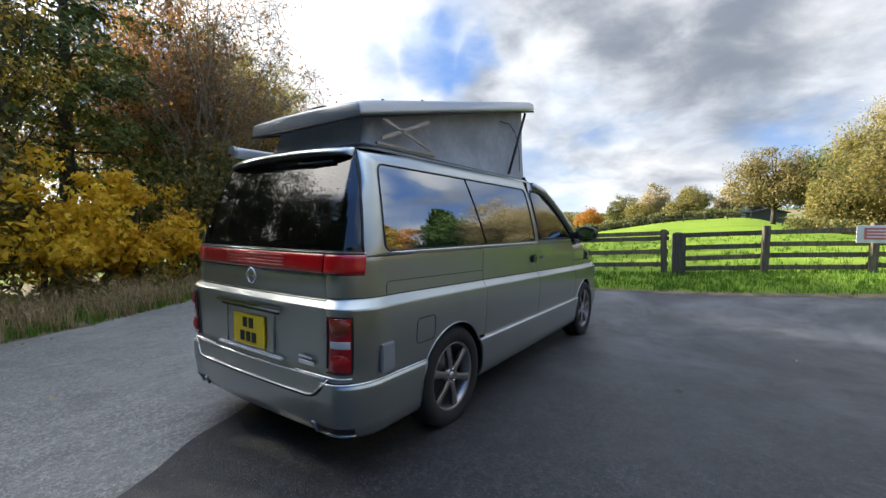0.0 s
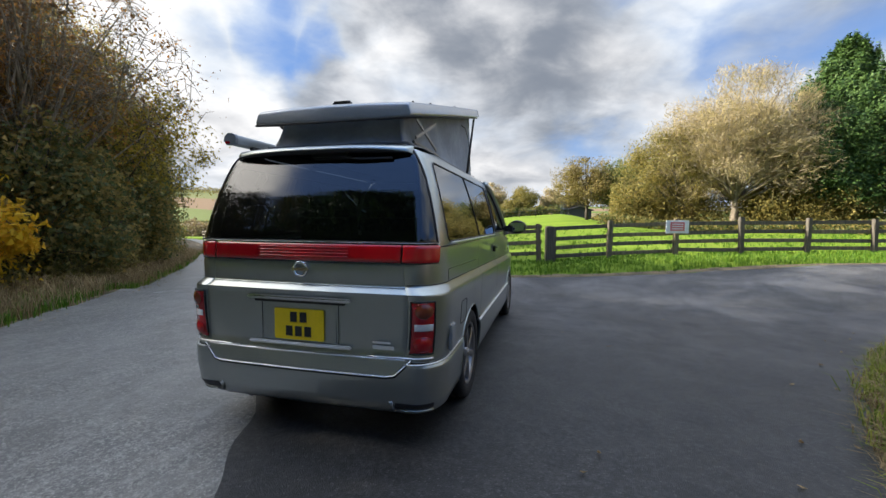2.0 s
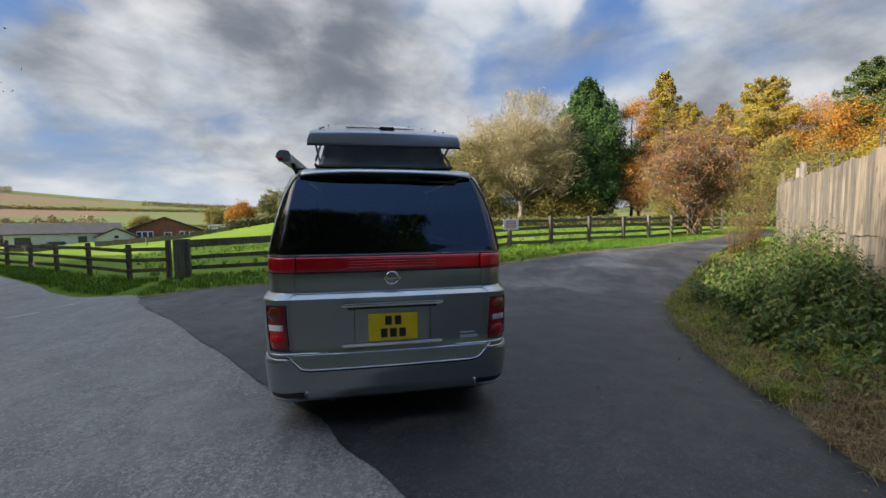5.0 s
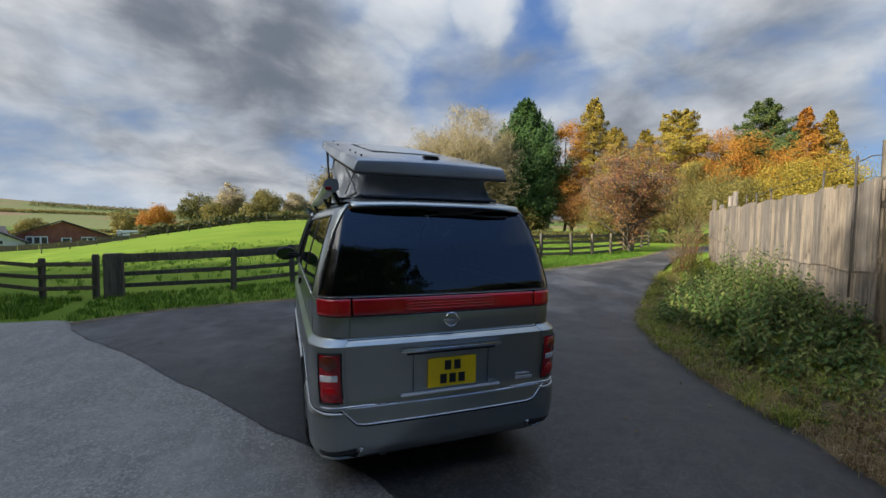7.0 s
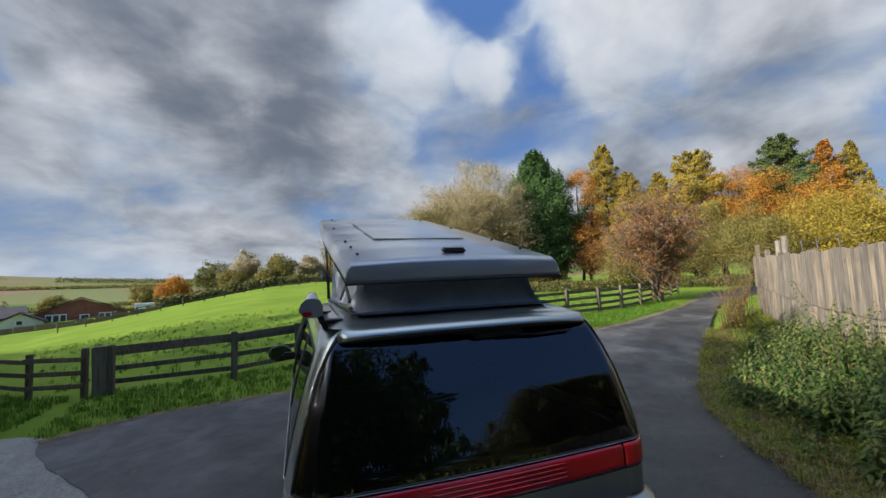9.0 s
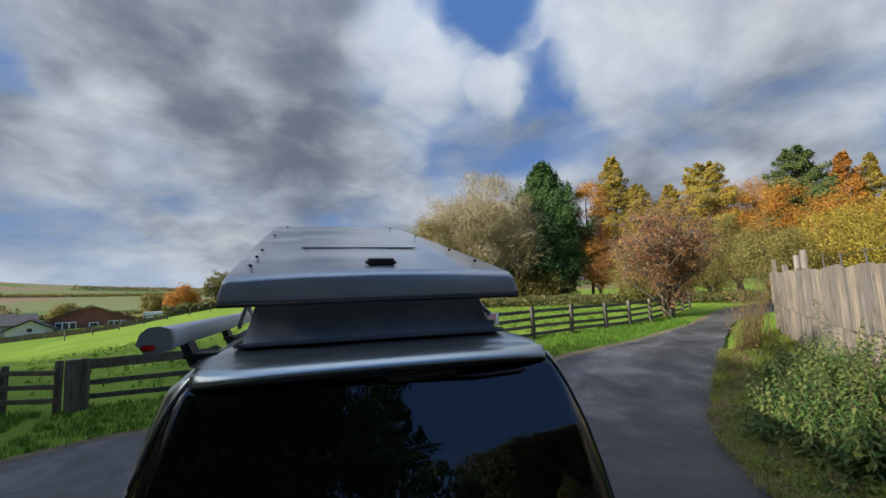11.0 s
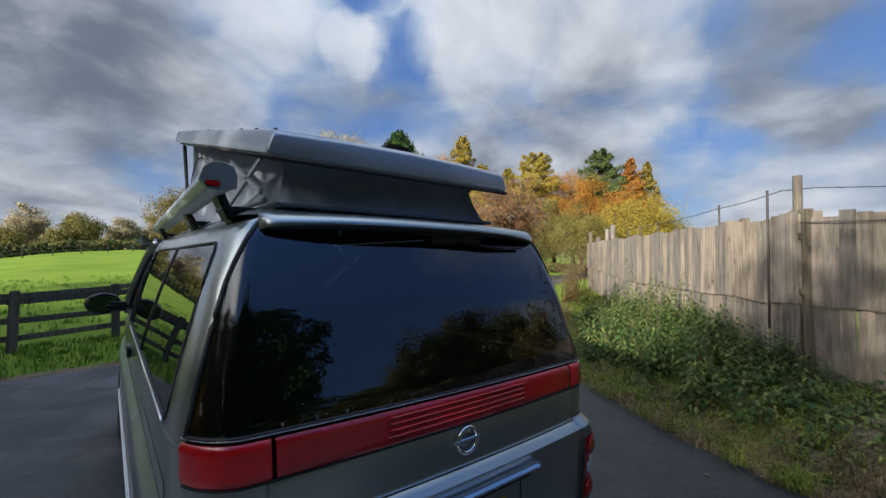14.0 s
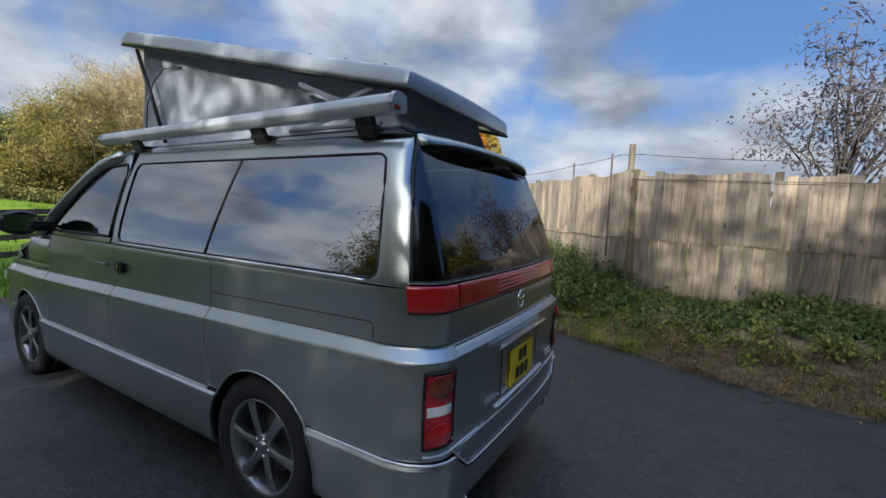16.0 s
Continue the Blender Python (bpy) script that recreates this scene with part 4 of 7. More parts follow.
        frame_patch("side_window_frame", win_q, outer, lambda q, z, s=s: skin(s * q, z), M_PAINT, van, 6, s < 0)
        seal = slanted(rounded(0.302, 2.358, 1.214, 1.700, 0.054))
        strip("window_seal", [side(y, z, s, 0.0) for y, z in seal + seal[:1]], 0.0055, M_SEAL, van)
        strip("window_trim", [side(y, 1.204, s, 0.002) for y in steps(0.36, 2.40, 0.1)], 0.0065, M_TRIM, van, "bright strip under the glass")
        strip("pane_joint", [side(1.30 + 0.13 * (z - 1.7) / -0.5, z, s, 0.0) for z in steps(1.215, 1.70, 0.04)], 0.005, M_SEAL, van)
        # sliding door rail and its cover line
        strip("door_rail", [side(y, 1.047 - 0.022 * (y - 0.3), s, 0.0) for y in reversed(steps(0.34, 1.37, 0.08))] + [side(0.325, 1.040, s, 0.0)] + [side(0.318, z, s, 0.0) for z in (1.025, 1.0, 0.98)], 0.0022, M_SEAL, van)
        # front door glass
        dg = [(2.46, 1.235), (3.36, 1.225), (3.44, 1.25), (3.30, 1.36), (3.10, 1.51), (2.90, 1.63), (2.74, 1.69), (2.50, 1.70), (2.455, 1.66), (2.452, 1.45)]
        fine = []
        for (a, b), (c, e) in zip(dg, dg[1:] + dg[:1]):
            m = max(1, int(math.hypot(c - a, e - b) / 0.06))
            fine += [(a + (c - a) * i / m, b + (e - b) * i / m) for i in range(m)]
        patch("door_window", fine, lambda y, z, s=s: side(y, z, s, -0.002), M_CLEAR, van, 5, s < 0, "clear door glass", 0.0)
        strip("door_window_seal", [side(y, z, s, 0.001) for y, z in fine + fine[:1]], 0.010, M_SEAL, van)

        def outer_d(u, v):
            if v < 1.26:
                return u, 1.188
            if u < 2.47:
                return 2.444, v
            if v > 1.60 and u < 2.9:
                return u + 0.04, min(1.785, v + 0.085)
            return u + 0.075, v + 0.055
        frame_patch("door_frame", fine, outer_d, fn, M_PAINT, van, 3, s < 0)
        # handles
        for hy, w in ((2.31, 0.10), (2.56, 0.16)):
            c = side(hy, 1.055, s, 0.012)
            part("door_handle", box(c.x, c.y, c.z, 0.022, w, 0.030 if w > 0.12 else 0.07, 0.009), M_PAINT if w > 0.12 else M_BLACK, van)
        c = side(2.31, 1.055, s, 0.020)
        part("handle_grip", box(c.x, c.y, c.z, 0.016, 0.025, 0.085, 0.007), M_CHROME, van)
        # mirror
        arm = part("mirror_arm", box(s * 0.885, 3.36, 1.255, 0.16, 0.11, 0.07, 0.025), M_BLACK, van)
        bm = bmesh.new()
        bmesh.ops.create_uvsphere(bm, u_segments=20, v_segments=12, radius=1)
        bmesh.ops.transform(bm, matrix=pose(s * 0.985, 3.46, 1.275, 0, 0, s * 14) @ Matrix.Diagonal((0.125, 0.085, 0.088, 1)), verts=bm.verts)
        bmesh.ops.bisect_plane(bm, geom=bm.verts[:] + bm.edges[:] + bm.faces[:], plane_co=(0, 3.42, 0), plane_no=(0, -1, 0), clear_outer=True)
        bmesh.ops.holes_fill(bm, edges=[e for e in bm.edges if e.is_boundary])
        for f in bm.faces:
            f.smooth = len(f.verts) < 5
        head = part("door_mirror", bm, M_BLACK, van, "black door mirror")
        g = part("mirror_glass", box(s * 0.985, 3.408, 1.275, 0.18, 0.006, 0.115, 0.002, pose(0, 0, 0, -9, 0, s * 6)), M_CHROME, head)
        # front wing line to nose and lamps
        c = side(4.33, 0.74, s)
        part("headlamp", box(s * 0.66, 4.60, 0.76, 0.30, 0.16, 0.13, 0.03, pose(0, 0, 0, 0, 0, -s * 38)), M_WHITE, van, "clear headlamp")

    # details of the driver's side: power inlet, fuel flap
    c = side(0.30, 0.645, 1, 0.008)
    part("power_inlet", box(c.x, 0.29, 0.645, 0.022, 0.105, 0.155, 0.006), M_ROOF, van, "grey mains inlet box")
    fl = rounded(0.545, 0.725, 0.655, 0.805, 0.03)
    strip("fuel_flap", [side(y, z, 1, 0.0) for y, z in fl + fl[:1]], 0.003, M_SEAL, van)

    # rear: quarter corners, tailgate, bumper
    gate = thing("tailgate", "", "")
    gate.parent = van
    for k in ("label", "category"):
        if k in gate:
            del gate[k]

    def tail(z0, z1, name, x=0.95, mat=M_PAINT, label=""):
        me = grid_mesh(name, lambda q, z: skin(q, z), steps(-x, x, 0.06), z_list(z0, z1, 0.02), mat)
        return add_rim(part(name, me, None, gate, label))
    tail(0.958, 1.092, "upper_panel")
    tail(0.560, 0.955, "lower_panel")
    # the lower edge dips into the bumper
    dipped = [(-0.70, 0.548), (-0.60, 0.462), (-0.55, 0.452), (0.55, 0.452), (0.60, 0.462), (0.70, 0.548)]
    line = []
    for (a, b), (c, e) in zip(dipped, dipped[1:]):
        m = max(1, int(abs(c - a) / 0.05))
        line += [(a + (c - a) * i / m, b + (e - b) * i / m) for i in range(m)]
    line.append(dipped[-1])
    vs = [across(x, 0.553, 0.008) for x, z in line] + [across(x, z, 0.006) for x, z in line]
    k = len(line)
    fs = [(i + k, i + k + 1, i + 1, i) for i in range(k - 1)]
    add_rim(part("gate_lip", mesh_of("gate_lip", vs, fs, M_PAINT, False), None, gate))
    strip("gate_gap", [across(x, z, 0.006) for x, z in line], 0.005, M_SEAL, gate)
    strip("gate_crease", [skin(q, 0.556, 0.004) for q in steps(-0.95, 0.95, 0.1)], 0.0045, M_TRIM, gate, "bright crease line")
    strip("gate_edge", [across(x, z + 0.010, 0.010) for x, z in line], 0.0035, M_TRIM, gate, "bright lower edge line")
    # glass round the rear
    qs = steps(-1.0, 1.0, 0.03)
    me = grid_mesh("rear_window", lambda u, z: skin(u * glass_edge(z), z, 0.002), qs, z_list(1.212, 1.762), M_REARGLASS)
    part("rear_window", me, None, gate, "dark privacy glass rear window")
    for z, w in ((1.212, 0.006), (1.762, 0.006)):
        strip("glass_seal", [skin(u * glass_edge(z), z, 0.002) for u in qs], w, M_SEAL, gate)
    for s in (-1, 1):
        strip("glass_seal", [skin(s * (glass_edge(z) + 0.005), z, 0.001) for z in steps(1.21, 1.76, 0.03)], 0.008, M_SEAL, gate)
    # black border of the glass
    for s in (-1, 1):
        me = grid_mesh("glass_border", lambda u, z, s=s: skin(s * u * glass_edge(z), z, -0.012), steps(0.80, 1.0, 0.03), z_list(1.212, 1.75), M_BLACK, s < 0)
        part("glass_border", me, None, gate)
    strip("bar_trim", [skin(q, 1.2085, 0.005) for q in steps(-1.64, 1.64, 0.06)], 0.0025, M_TRIM, gate, "thin bright strip over the light bar")
    # red light bar
    for a, b, mat, nm in ((-0.92, 0.92, M_RED_D, "light_bar"), (0.935, 1.64, M_RED, "light_bar_end"), (-1.64, -0.935, M_RED, "light_bar_end")):
        vsz = steps(1.098, 1.200, 0.0128)
        me = grid_mesh(nm, lambda q, z: skin(q, z, 0.004 + (0.007 if 1.105 < z < 1.195 else 0.0)), steps(a, b, 0.03), vsz, mat)
        add_rim(part(nm, me, None, gate, "red lens light bar"), 0.006)
    for k in range(4):
        zz = 1.125 + 0.018 * k
        strip("lens_rib", [skin(q, zz, 0.0115) for q in steps(-0.45, 0.45, 0.05)], 0.0035, M_RED, gate)
    strip("light_bar_gap", [skin(q, 1.0955, 0.003) for q in steps(-1.64, 1.64, 0.06)], 0.0035, M_SEAL, gate)
    # emblem: a plain ring and bar
    vs, fs = [], []
    for i in range(32):
        a = 2 * math.pi * i / 32
        for j in range(6):
            b = 2 * math.pi * j / 6
            r = 0.042 + 0.008 * math.cos(b)
            vs.append((r * math.cos(a), -0.006 * math.sin(b), r * math.sin(a)))
    for i in range(32):
        for j in range(6):
            fs.append((i * 6 + j, i * 6 + (j + 1) % 6, ((i + 1) % 32) * 6 + (j + 1) % 6, ((i + 1) % 32) * 6 + j))
    em = part("emblem", mesh_of("emblem", vs, fs, M_CHROME), None, gate, "plain chrome ring emblem")
    em.matrix_basis = Matrix.Translation((0, 0.030, 1.048))
    part("emblem_bar", box(0, 0.030, 1.048, 0.118, 0.010, 0.018, 0.004), M_CHROME, gate, "chrome bar")
    # number plate recess, handle, plate with plain bars
    part("plate_recess", box(0, 0.033, 0.735, 0.50, 0.03, 0.255, 0.012), M_PAINT, gate)
    for x in (-0.255, 0.255):
        strip("recess_edge", [(x, 0.018, 0.62), (x, 0.018, 0.87)], 0.002, M_SEAL, gate)
    part("gate_handle", box(0, 0.000, 0.880, 0.690, 0.034, 0.026, 0.010), M_CHROME, gate, "long chrome gate handle")
    part("handle_shade", box(0, 0.012, 0.858, 0.60, 0.02, 0.018, 0.004), M_BLACK, gate)
    part("plate_strip", box(0, 0.006, 0.606, 0.680, 0.026, 0.020, 0.008), M_TRIM, gate, "silver strip under the plate")
    pl = part("number_plate", box(0, 0.010, 0.722, 0.330, 0.010, 0.186, 0.004), M_YELLOW, gate, "yellow number plate")
    for z, xs in ((0.766, (-0.032, 0.032)), (0.682, (-0.062, 0.0, 0.062))):
        for x in xs:
            part("plate_bar", box(x, 0.0030, z, 0.044, 0.004, 0.060, 0.001), M_INK, pl, "dark bar")
    part("badge", box(0.53, 0.020, 0.622, 0.130, 0.008, 0.022, 0.003), M_TRIM, gate, "small chrome badge bar")
    part("badge", box(0.52, 0.020, 0.650, 0.110, 0.008, 0.012, 0.003), M_TRIM, gate, "small chrome badge bar")
    # spoiler over the glass: a painted cap that runs into the pillars, black below
    vs, fs = [], []
    qs = steps(-1.16, 1.16, 0.04)
    for q in qs:
        t = abs(q) / 1.16
        base, roof_edge = skin(q, 1.758), skin(q, 1.79)
        away = skin(q, 1.758, 0.05) - base
        away = Vector((away.x, away.y, 0)).normalized()
        o = 0.078 * (1 - t ** 4) + 0.006
        d = 0.034 * t ** 3
        inner = Vector((roof_edge.x * 0.965, roof_edge.y + 0.05, 1.808 - 0.4 * d))
        vs += [inner, base + away * (o * 0.15) + Vector((0, 0, 0.047 - 0.6 * d)), base + away * (o * 0.62) + Vector((0, 0, 0.038 - 0.8 * d)), base + away * (o * 0.94) + Vector((0, 0, 0.024 - 0.9 * d)),
               base + away * o + Vector((0, 0, 0.010 - d)), base + away * (o * 0.93) + Vector((0, 0, -0.010 - 0.5 * d)), base + away * 0.004 + Vector((0, 0, -0.006))]
    for i in range(len(qs) - 1):
        for k in range(6):
            fs.append((7 * i + k, 7 * i + 7 + k, 7 * i + 8 + k, 7 * i + k + 1))
    me = mesh_of("spoiler", vs, fs, M_PAINT)
    me.materials.append(M_BLACK)
    for p in me.polygons:
        p.material_index = 1 if p.index % 6 >= 4 else 0
    sp = part("spoiler", me, None, gate)
    part("brake_light", box(0, 0.198, 1.747, 0.26, 0.010, 0.010, 0.003), M_BLACK, sp, "dark brake light strip")
    part("wiper_cover", box(0.10, 0.232, 1.730, 0.26, 0.05, 0.034, 0.012), M_BLACK, gate)
    strip("wiper", [(0.10, 0.215, 1.722), (0.30, 0.218, 1.712), (0.50, 0.235, 1.712)], 0.008, M_BLACK, gate)
    # tail lamps
    for s in (-1, 1):
        lamp = part("tail_lamp", grid_mesh("tail_lamp", lambda q, z, s=s: skin(s * q, z, 0.006), steps(0.975, 1.44, 0.07), steps(0.592, 0.888, 0.03), M_RED_D, s < 0), None, van, "red tail lamp cluster")
        add_rim(lamp, 0.008)
        frame = [(0.975, 0.592), (1.2, 0.592), (1.44, 0.592), (1.44, 0.74), (1.44, 0.888), (1.2, 0.888), (0.975, 0.888), (0.975, 0.74), (0.975, 0.592)]
        strip("lamp_seal", [skin(s * (a[0] + (b[0] - a[0]) * k / 6), a[1] + (b[1] - a[1]) * k / 6, 0.006) for a, b in zip(frame, frame[1:]) for k in range(6)], 0.006, M_SEAL, lamp)
        for zc, mat, nm in ((0.836, M_AMBER, "indicator"), (0.648, M_RED_D, "brake_lens")):
            ring = [(1.21 + 0.19 * math.cos(2 * math.pi * k / 24), zc + 0.044 * math.sin(2 * math.pi * k / 24)) for k in range(24)]
            patch(nm, ring, lambda q, z, s=s, zc=zc: skin(s * q, z, 0.010 + 0.016 * max(0, 1 - ((q - 1.21) / 0.21) ** 2 - ((z - zc) / 0.048) ** 2)), mat, lamp, 4, s < 0, "round lens", 0.0)
            strip("lens_ring", [skin(s * q, z, 0.012) for q, z in ring + ring[:1]], 0.003, M_RED_D, lamp)
        me = grid_mesh("reversing_lens", lambda q, z, s=s: skin(s * q, z, 0.012), steps(1.02, 1.40, 0.08), steps(0.725, 0.763, 0.019), M_WHITE, s < 0)
        add_rim(part("reversing_lens", me, None, lamp, "clear white lens"), 0.004)
        strip("lamp_trim", [skin(s * q, 0.566, 0.006) for q in steps(0.62, 1.46, 0.1)], 0.005, M_TRIM, van, "bright strip under the lamp")
    # bumper
    low = z_list(0.215, 0.534, 0.02)
    me = grid_mesh("rear_bumper", lambda q, z: skin(q, z) + Vector((0, 0.004 if abs(q) < 0.93 else 0, 0)), steps(-2.42, 2.42, 0.04), low, M_PAINT, False, True)
    bump_ob = add_rim(part("rear_bumper", me, None, van))
    strip("bumper_edge", [skin(q, 0.535, 0.002) for q in steps(0.95, 2.385, 0.06)], 0.0055, M_TRIM, van, "bright bumper edge")
    strip("bumper_edge", [skin(-q, 0.535, 0.002) for q in steps(0.95, 2.385, 0.06)], 0.0055, M_TRIM, van, "bright bumper edge")
    for s in (-1, 1):
        me = grid_mesh("bumper_vent", lambda q, z, s=s: skin(s * q, z, 0.003), steps(0.86, 1.5, 0.08), steps(0.268, 0.306, 0.02), M_BLACK, s < 0)
        add_rim(part("bumper_vent", me, None, bump_ob), 0.004)
        strip("vent_fin", [skin(s * q, 0.256, 0.003) for q in steps(0.86, 1.5, 0.1)], 0.009, M_PAINT, bump_ob)
        strip("vent_fin_end", [skin(s * 0.86, 0.256, 0.004), skin(s * 0.82, 0.31, 0.004)], 0.013, M_ROOF, bump_ob)
    strip("exhaust", [(-0.42, 0.10, 0.235), (-0.42, 0.60, 0.24)], 0.032, M_ALLOY, van, "steel tail pipe", 12)
    part("rear_valance", box(0, 0.16, 0.25, 1.30, 0.12, 0.10, 0.03), M_BLACK, van)

    # nose
    def nose(t, z, out=0.0):
        s = 1 if t >= 0 else -1
        a = min(1.0, abs(t)) * math.pi / 2
        c = 0.42 if z < 1.0 else 0.30
        yb = front_y(z) - c
        w = half_width(min(yb, 4.42), z)
        return Vector((s * w * math.sin(a) ** 0.75 if a > 0 else 0, yb + c * max(0, math.cos(a)) ** 0.75, z))
    ts = steps(-1, 1, 0.05)
    zz = sorted(set(F_Z + steps(0.21, 1.805, 0.04)))
    for nm, a, b, mat in (("front_bumper", 0.21, 0.66, M_PAINT), ("grille_panel", 0.665, 0.88, M_CHROME), ("bonnet", 0.885, 1.155, M_PAINT), ("windscreen", 1.165, 1.735, M_CLEAR), ("screen_header", 1.737, 1.805, M_PAINT)):
        me = grid_mesh(nm, nose, ts, [a] + [z for z in zz if a < z < b] + [b], mat, True)
        ob = part(nm, me, None, van)
        if mat is not M_CLEAR:
            add_rim(ob)
    for s in (-1, 1):
        side_panel("cowl", 3.476, 3.93, 1.024, 1.16, s, M_PAINT, van)
        pts = [side(y, z, s, 0.004) for y, z in ((3.62, 1.19), (3.44, 1.33), (3.22, 1.48), (3.00, 1.615), (2.84, 1.70), (2.6, 1.755))]
        strip("windscreen_pillar", pts, 0.040, M_PAINT, van)
    # roof
    ring = [skin(q, 1.79) for q in [-1 + k / 8 for k in range(17)] + [1 + k / 4 for k in range(1, 5)] + [2 + 0.16 * k for k in range(1, 15)]]
    ring += [nose(1 - k / 8, 1.79) for k in range(17)]
    half = [p for p in ring if p.x > -1e-6]
    half.sort(key=lambda p: p.y)
    left = [Vector((-p.x, p.y, p.z)) for p in reversed(half) if p.x > 1e-4]
    loop_pts = half + left
    vs, fs = [], []
    cy = 1.6
    fr = [1.0, 0.975, 0.94, 0.88, 0.78, 0.6, 0.35]
    hz = [0, 0.012, 0.024, 0.036, 0.048, 0.058, 0.064]
    for f, h in zip(fr, hz):
        vs += [Vector((p.x * f, cy + (p.y - cy) * f, p.z + h)) for p in loop_pts]
    vs.append(Vector((0, cy, 1.79 + 0.066)))
    n = len(loop_pts)
    for k in range(len(fr) - 1):
        fs += [(k * n + i, k * n + (i + 1) % n, (k + 1) * n + (i + 1) % n, (k + 1) * n + i) for i in range(n)]
    fs += [((len(fr) - 1) * n + i, (len(fr) - 1) * n + (i + 1) % n, len(vs) - 1) for i in range(n)]
    part("roof", mesh_of("roof", vs, fs, M_PAINT), None, van)

    # pop-up roof: lid hinged low at the rear, high at the front
    y0, y1, z0, z1 = 0.385, 3.08, 2.035, 2.669
    slope = (z1 - z0) / (y1 - y0)

    def lid(u, v, h):
        y = y0 + (y1 - y0) * v
        w = 0.560 + 0.02 * math.sin(math.pi * v)
        if v > 0.9:
            w -= 0.10 * ((v - 0.9) / 0.1) ** 2
        return Vector((u * w, y, z0 + slope * (y - y0) + h))
    vs, fs = [], []
    prof = [(-0.94, -0.045), (-1.0, -0.045), (-1.015, -0.030), (-0.985, 0.035), (-0.96, 0.045), (-0.5, 0.056), (0, 0.060), (0.5, 0.056), (0.96, 0.045), (0.985, 0.035), (1.015, -0.030), (1.0, -0.045), (0.94, -0.045)]
    vv = [0, 0.012, 0.03] + [0.05 + 0.05 * k for k in range(19)] + [0.975, 1.0]
    for v in vv:
        drop = 0.0 if v > 0.02 else -0.012 * (1 - v / 0.012)
        nose_drop = -0.045 * smooth(0.93, 1.0, v)
        for u, h in prof:
            hh = h + (drop + nose_drop if h > 0 else 0)
            vs.append(lid(u, v, hh))
    m = len(prof)
    for i in range(len(vv) - 1):
        for k in range(m):
            fs.append((i * m + k, i * m + (k + 1) % m, (i + 1) * m + (k + 1) % m, (i + 1) * m + k))
    fs += [tuple(range(m))[::-1], tuple((len(vv) - 1) * m + k for k in range(m))]
    top = part("lifting_roof", mesh_of("lifting_roof", vs, fs, M_ROOF), None, van, "pale silver pop-up roof lid")
    b = top.modifiers.new("edge", "BEVEL")
    b.width, b.segments, b.limit_method, b.angle_limit = 0.008, 2, "ANGLE", radians(40)
    lip = [lid(u, v, -0.05) for u, v in ((-1, 0.97), (-1, 0.5), (-1, 0.0), (1, 0.0), (1, 0.5), (1, 0.97))]
    strip("lid_seal", lip, 0.009, M_SEAL, top)
    rotx = pose(0, 0, 0, math.degrees(math.atan(slope)))
    c = lid(0.03, 0.055, 0.068)
    part("aerial_box", box(c.x, c.y, c.z + 0.004, 0.125, 0.06, 0.030, 0.010, rotx), M_BLACK, top, "small black box on the lid")
    pc = lid(0, 0.50, 0.066)
    part("roof_panel", box(pc.x, pc.y, pc.z - 0.002, 0.62, 1.30, 0.006, 0.003, rotx), M_ROOF, top, "flat raised panel")
    for u, v in ((-0.86, 0.07), (-0.86, 0.16), (-0.86, 0.25), (0.86, 0.10), (0.86, 0.25), (-0.86, 0.55), (0.86, 0.55), (-0.80, 0.85), (0.80, 0.85)):
        p = lid(u, v, 0.056)
        part("lid_bolt", box(p.x, p.y, p.z, 0.020, 0.020, 0.012, 0.005, rotx), M_BLACK, top)
    # canvas walls
    foot = [(-0.50, 0.46), (0.50, 0.46), (0.48, 2.86), (-0.48, 2.86)]
    head = [(-0.445, 0.55), (0.445, 0.55), (0.45, 2.83), (-0.45, 2.83)]

    def rim_pts(cs, n=26):
        out = []
        for (a, b), (c, e) in zip(cs, cs[1:] + cs[:1]):
            out += [(a + (c - a) * i / n, b + (e - b) * i / n) for i in range(n)]
        return out
    fo, he = rim_pts(foot), rim_pts(head)
    vs, fs = [], []
    K = 10
    for k in range(K + 1):
        t = k / K
        for i, ((a, b), (c, e)) in enumerate(zip(fo, he)):
            x, y = a + (c - a) * t, b + (e - b) * t
            zt = z0 + slope * (e - y0) - 0.030
            z = 1.835 + (zt - 1.835) * t
            edge = math.sin(math.pi * (i % 26) / 26) ** 0.4
            puff = 0.024 * math.sin(math.pi * t ** 0.7) + 0.030 * edge * noise.noise((x * 3, y * 3, z * 4)) * math.sin(math.pi * t)
            nx, ny = ((0, -1), (1, 0), (0, 1), (-1, 0))[i // 26]
            vs.append(Vector((x - nx * puff, y - ny * puff, z)))
    n = len(fo)
    for k in range(K):
        fs += [(k * n + i, k * n + (i + 1) % n, (k + 1) * n + (i + 1) % n, (k + 1) * n + i) for i in range(n)]
    cv = part("canvas", mesh_of("canvas", vs, fs, M_CANVAS), None, van, "grey canvas roof sides, softly creased")
    strip("canvas_hem", [(a * 1.03, b - 0.01, 1.842) for a, b in fo + fo[:1]], 0.009, M_CANVAS2, cv)
    for s in (-1, 1):
        # zipped window flap in the side canvas
        arch = [(2.72, 1.93), (2.72, 2.15), (2.66, 2.30), (2.52, 2.38), (2.30, 2.36), (2.12, 2.28), (2.06, 2.12), (2.06, 1.93)]
        part_pts = [(s * (0.492 - 0.035 * (z - 1.835) / 0.6), y, z) for y, z in arch]
        vs2 = [Vector(p) + Vector((s * 0.004, 0, 0)) for p in part_pts]
        strip("zip", [v + Vector((s * 0.003, 0, 0)) for v in vs2[:5]], 0.004, M_SEAL, cv)
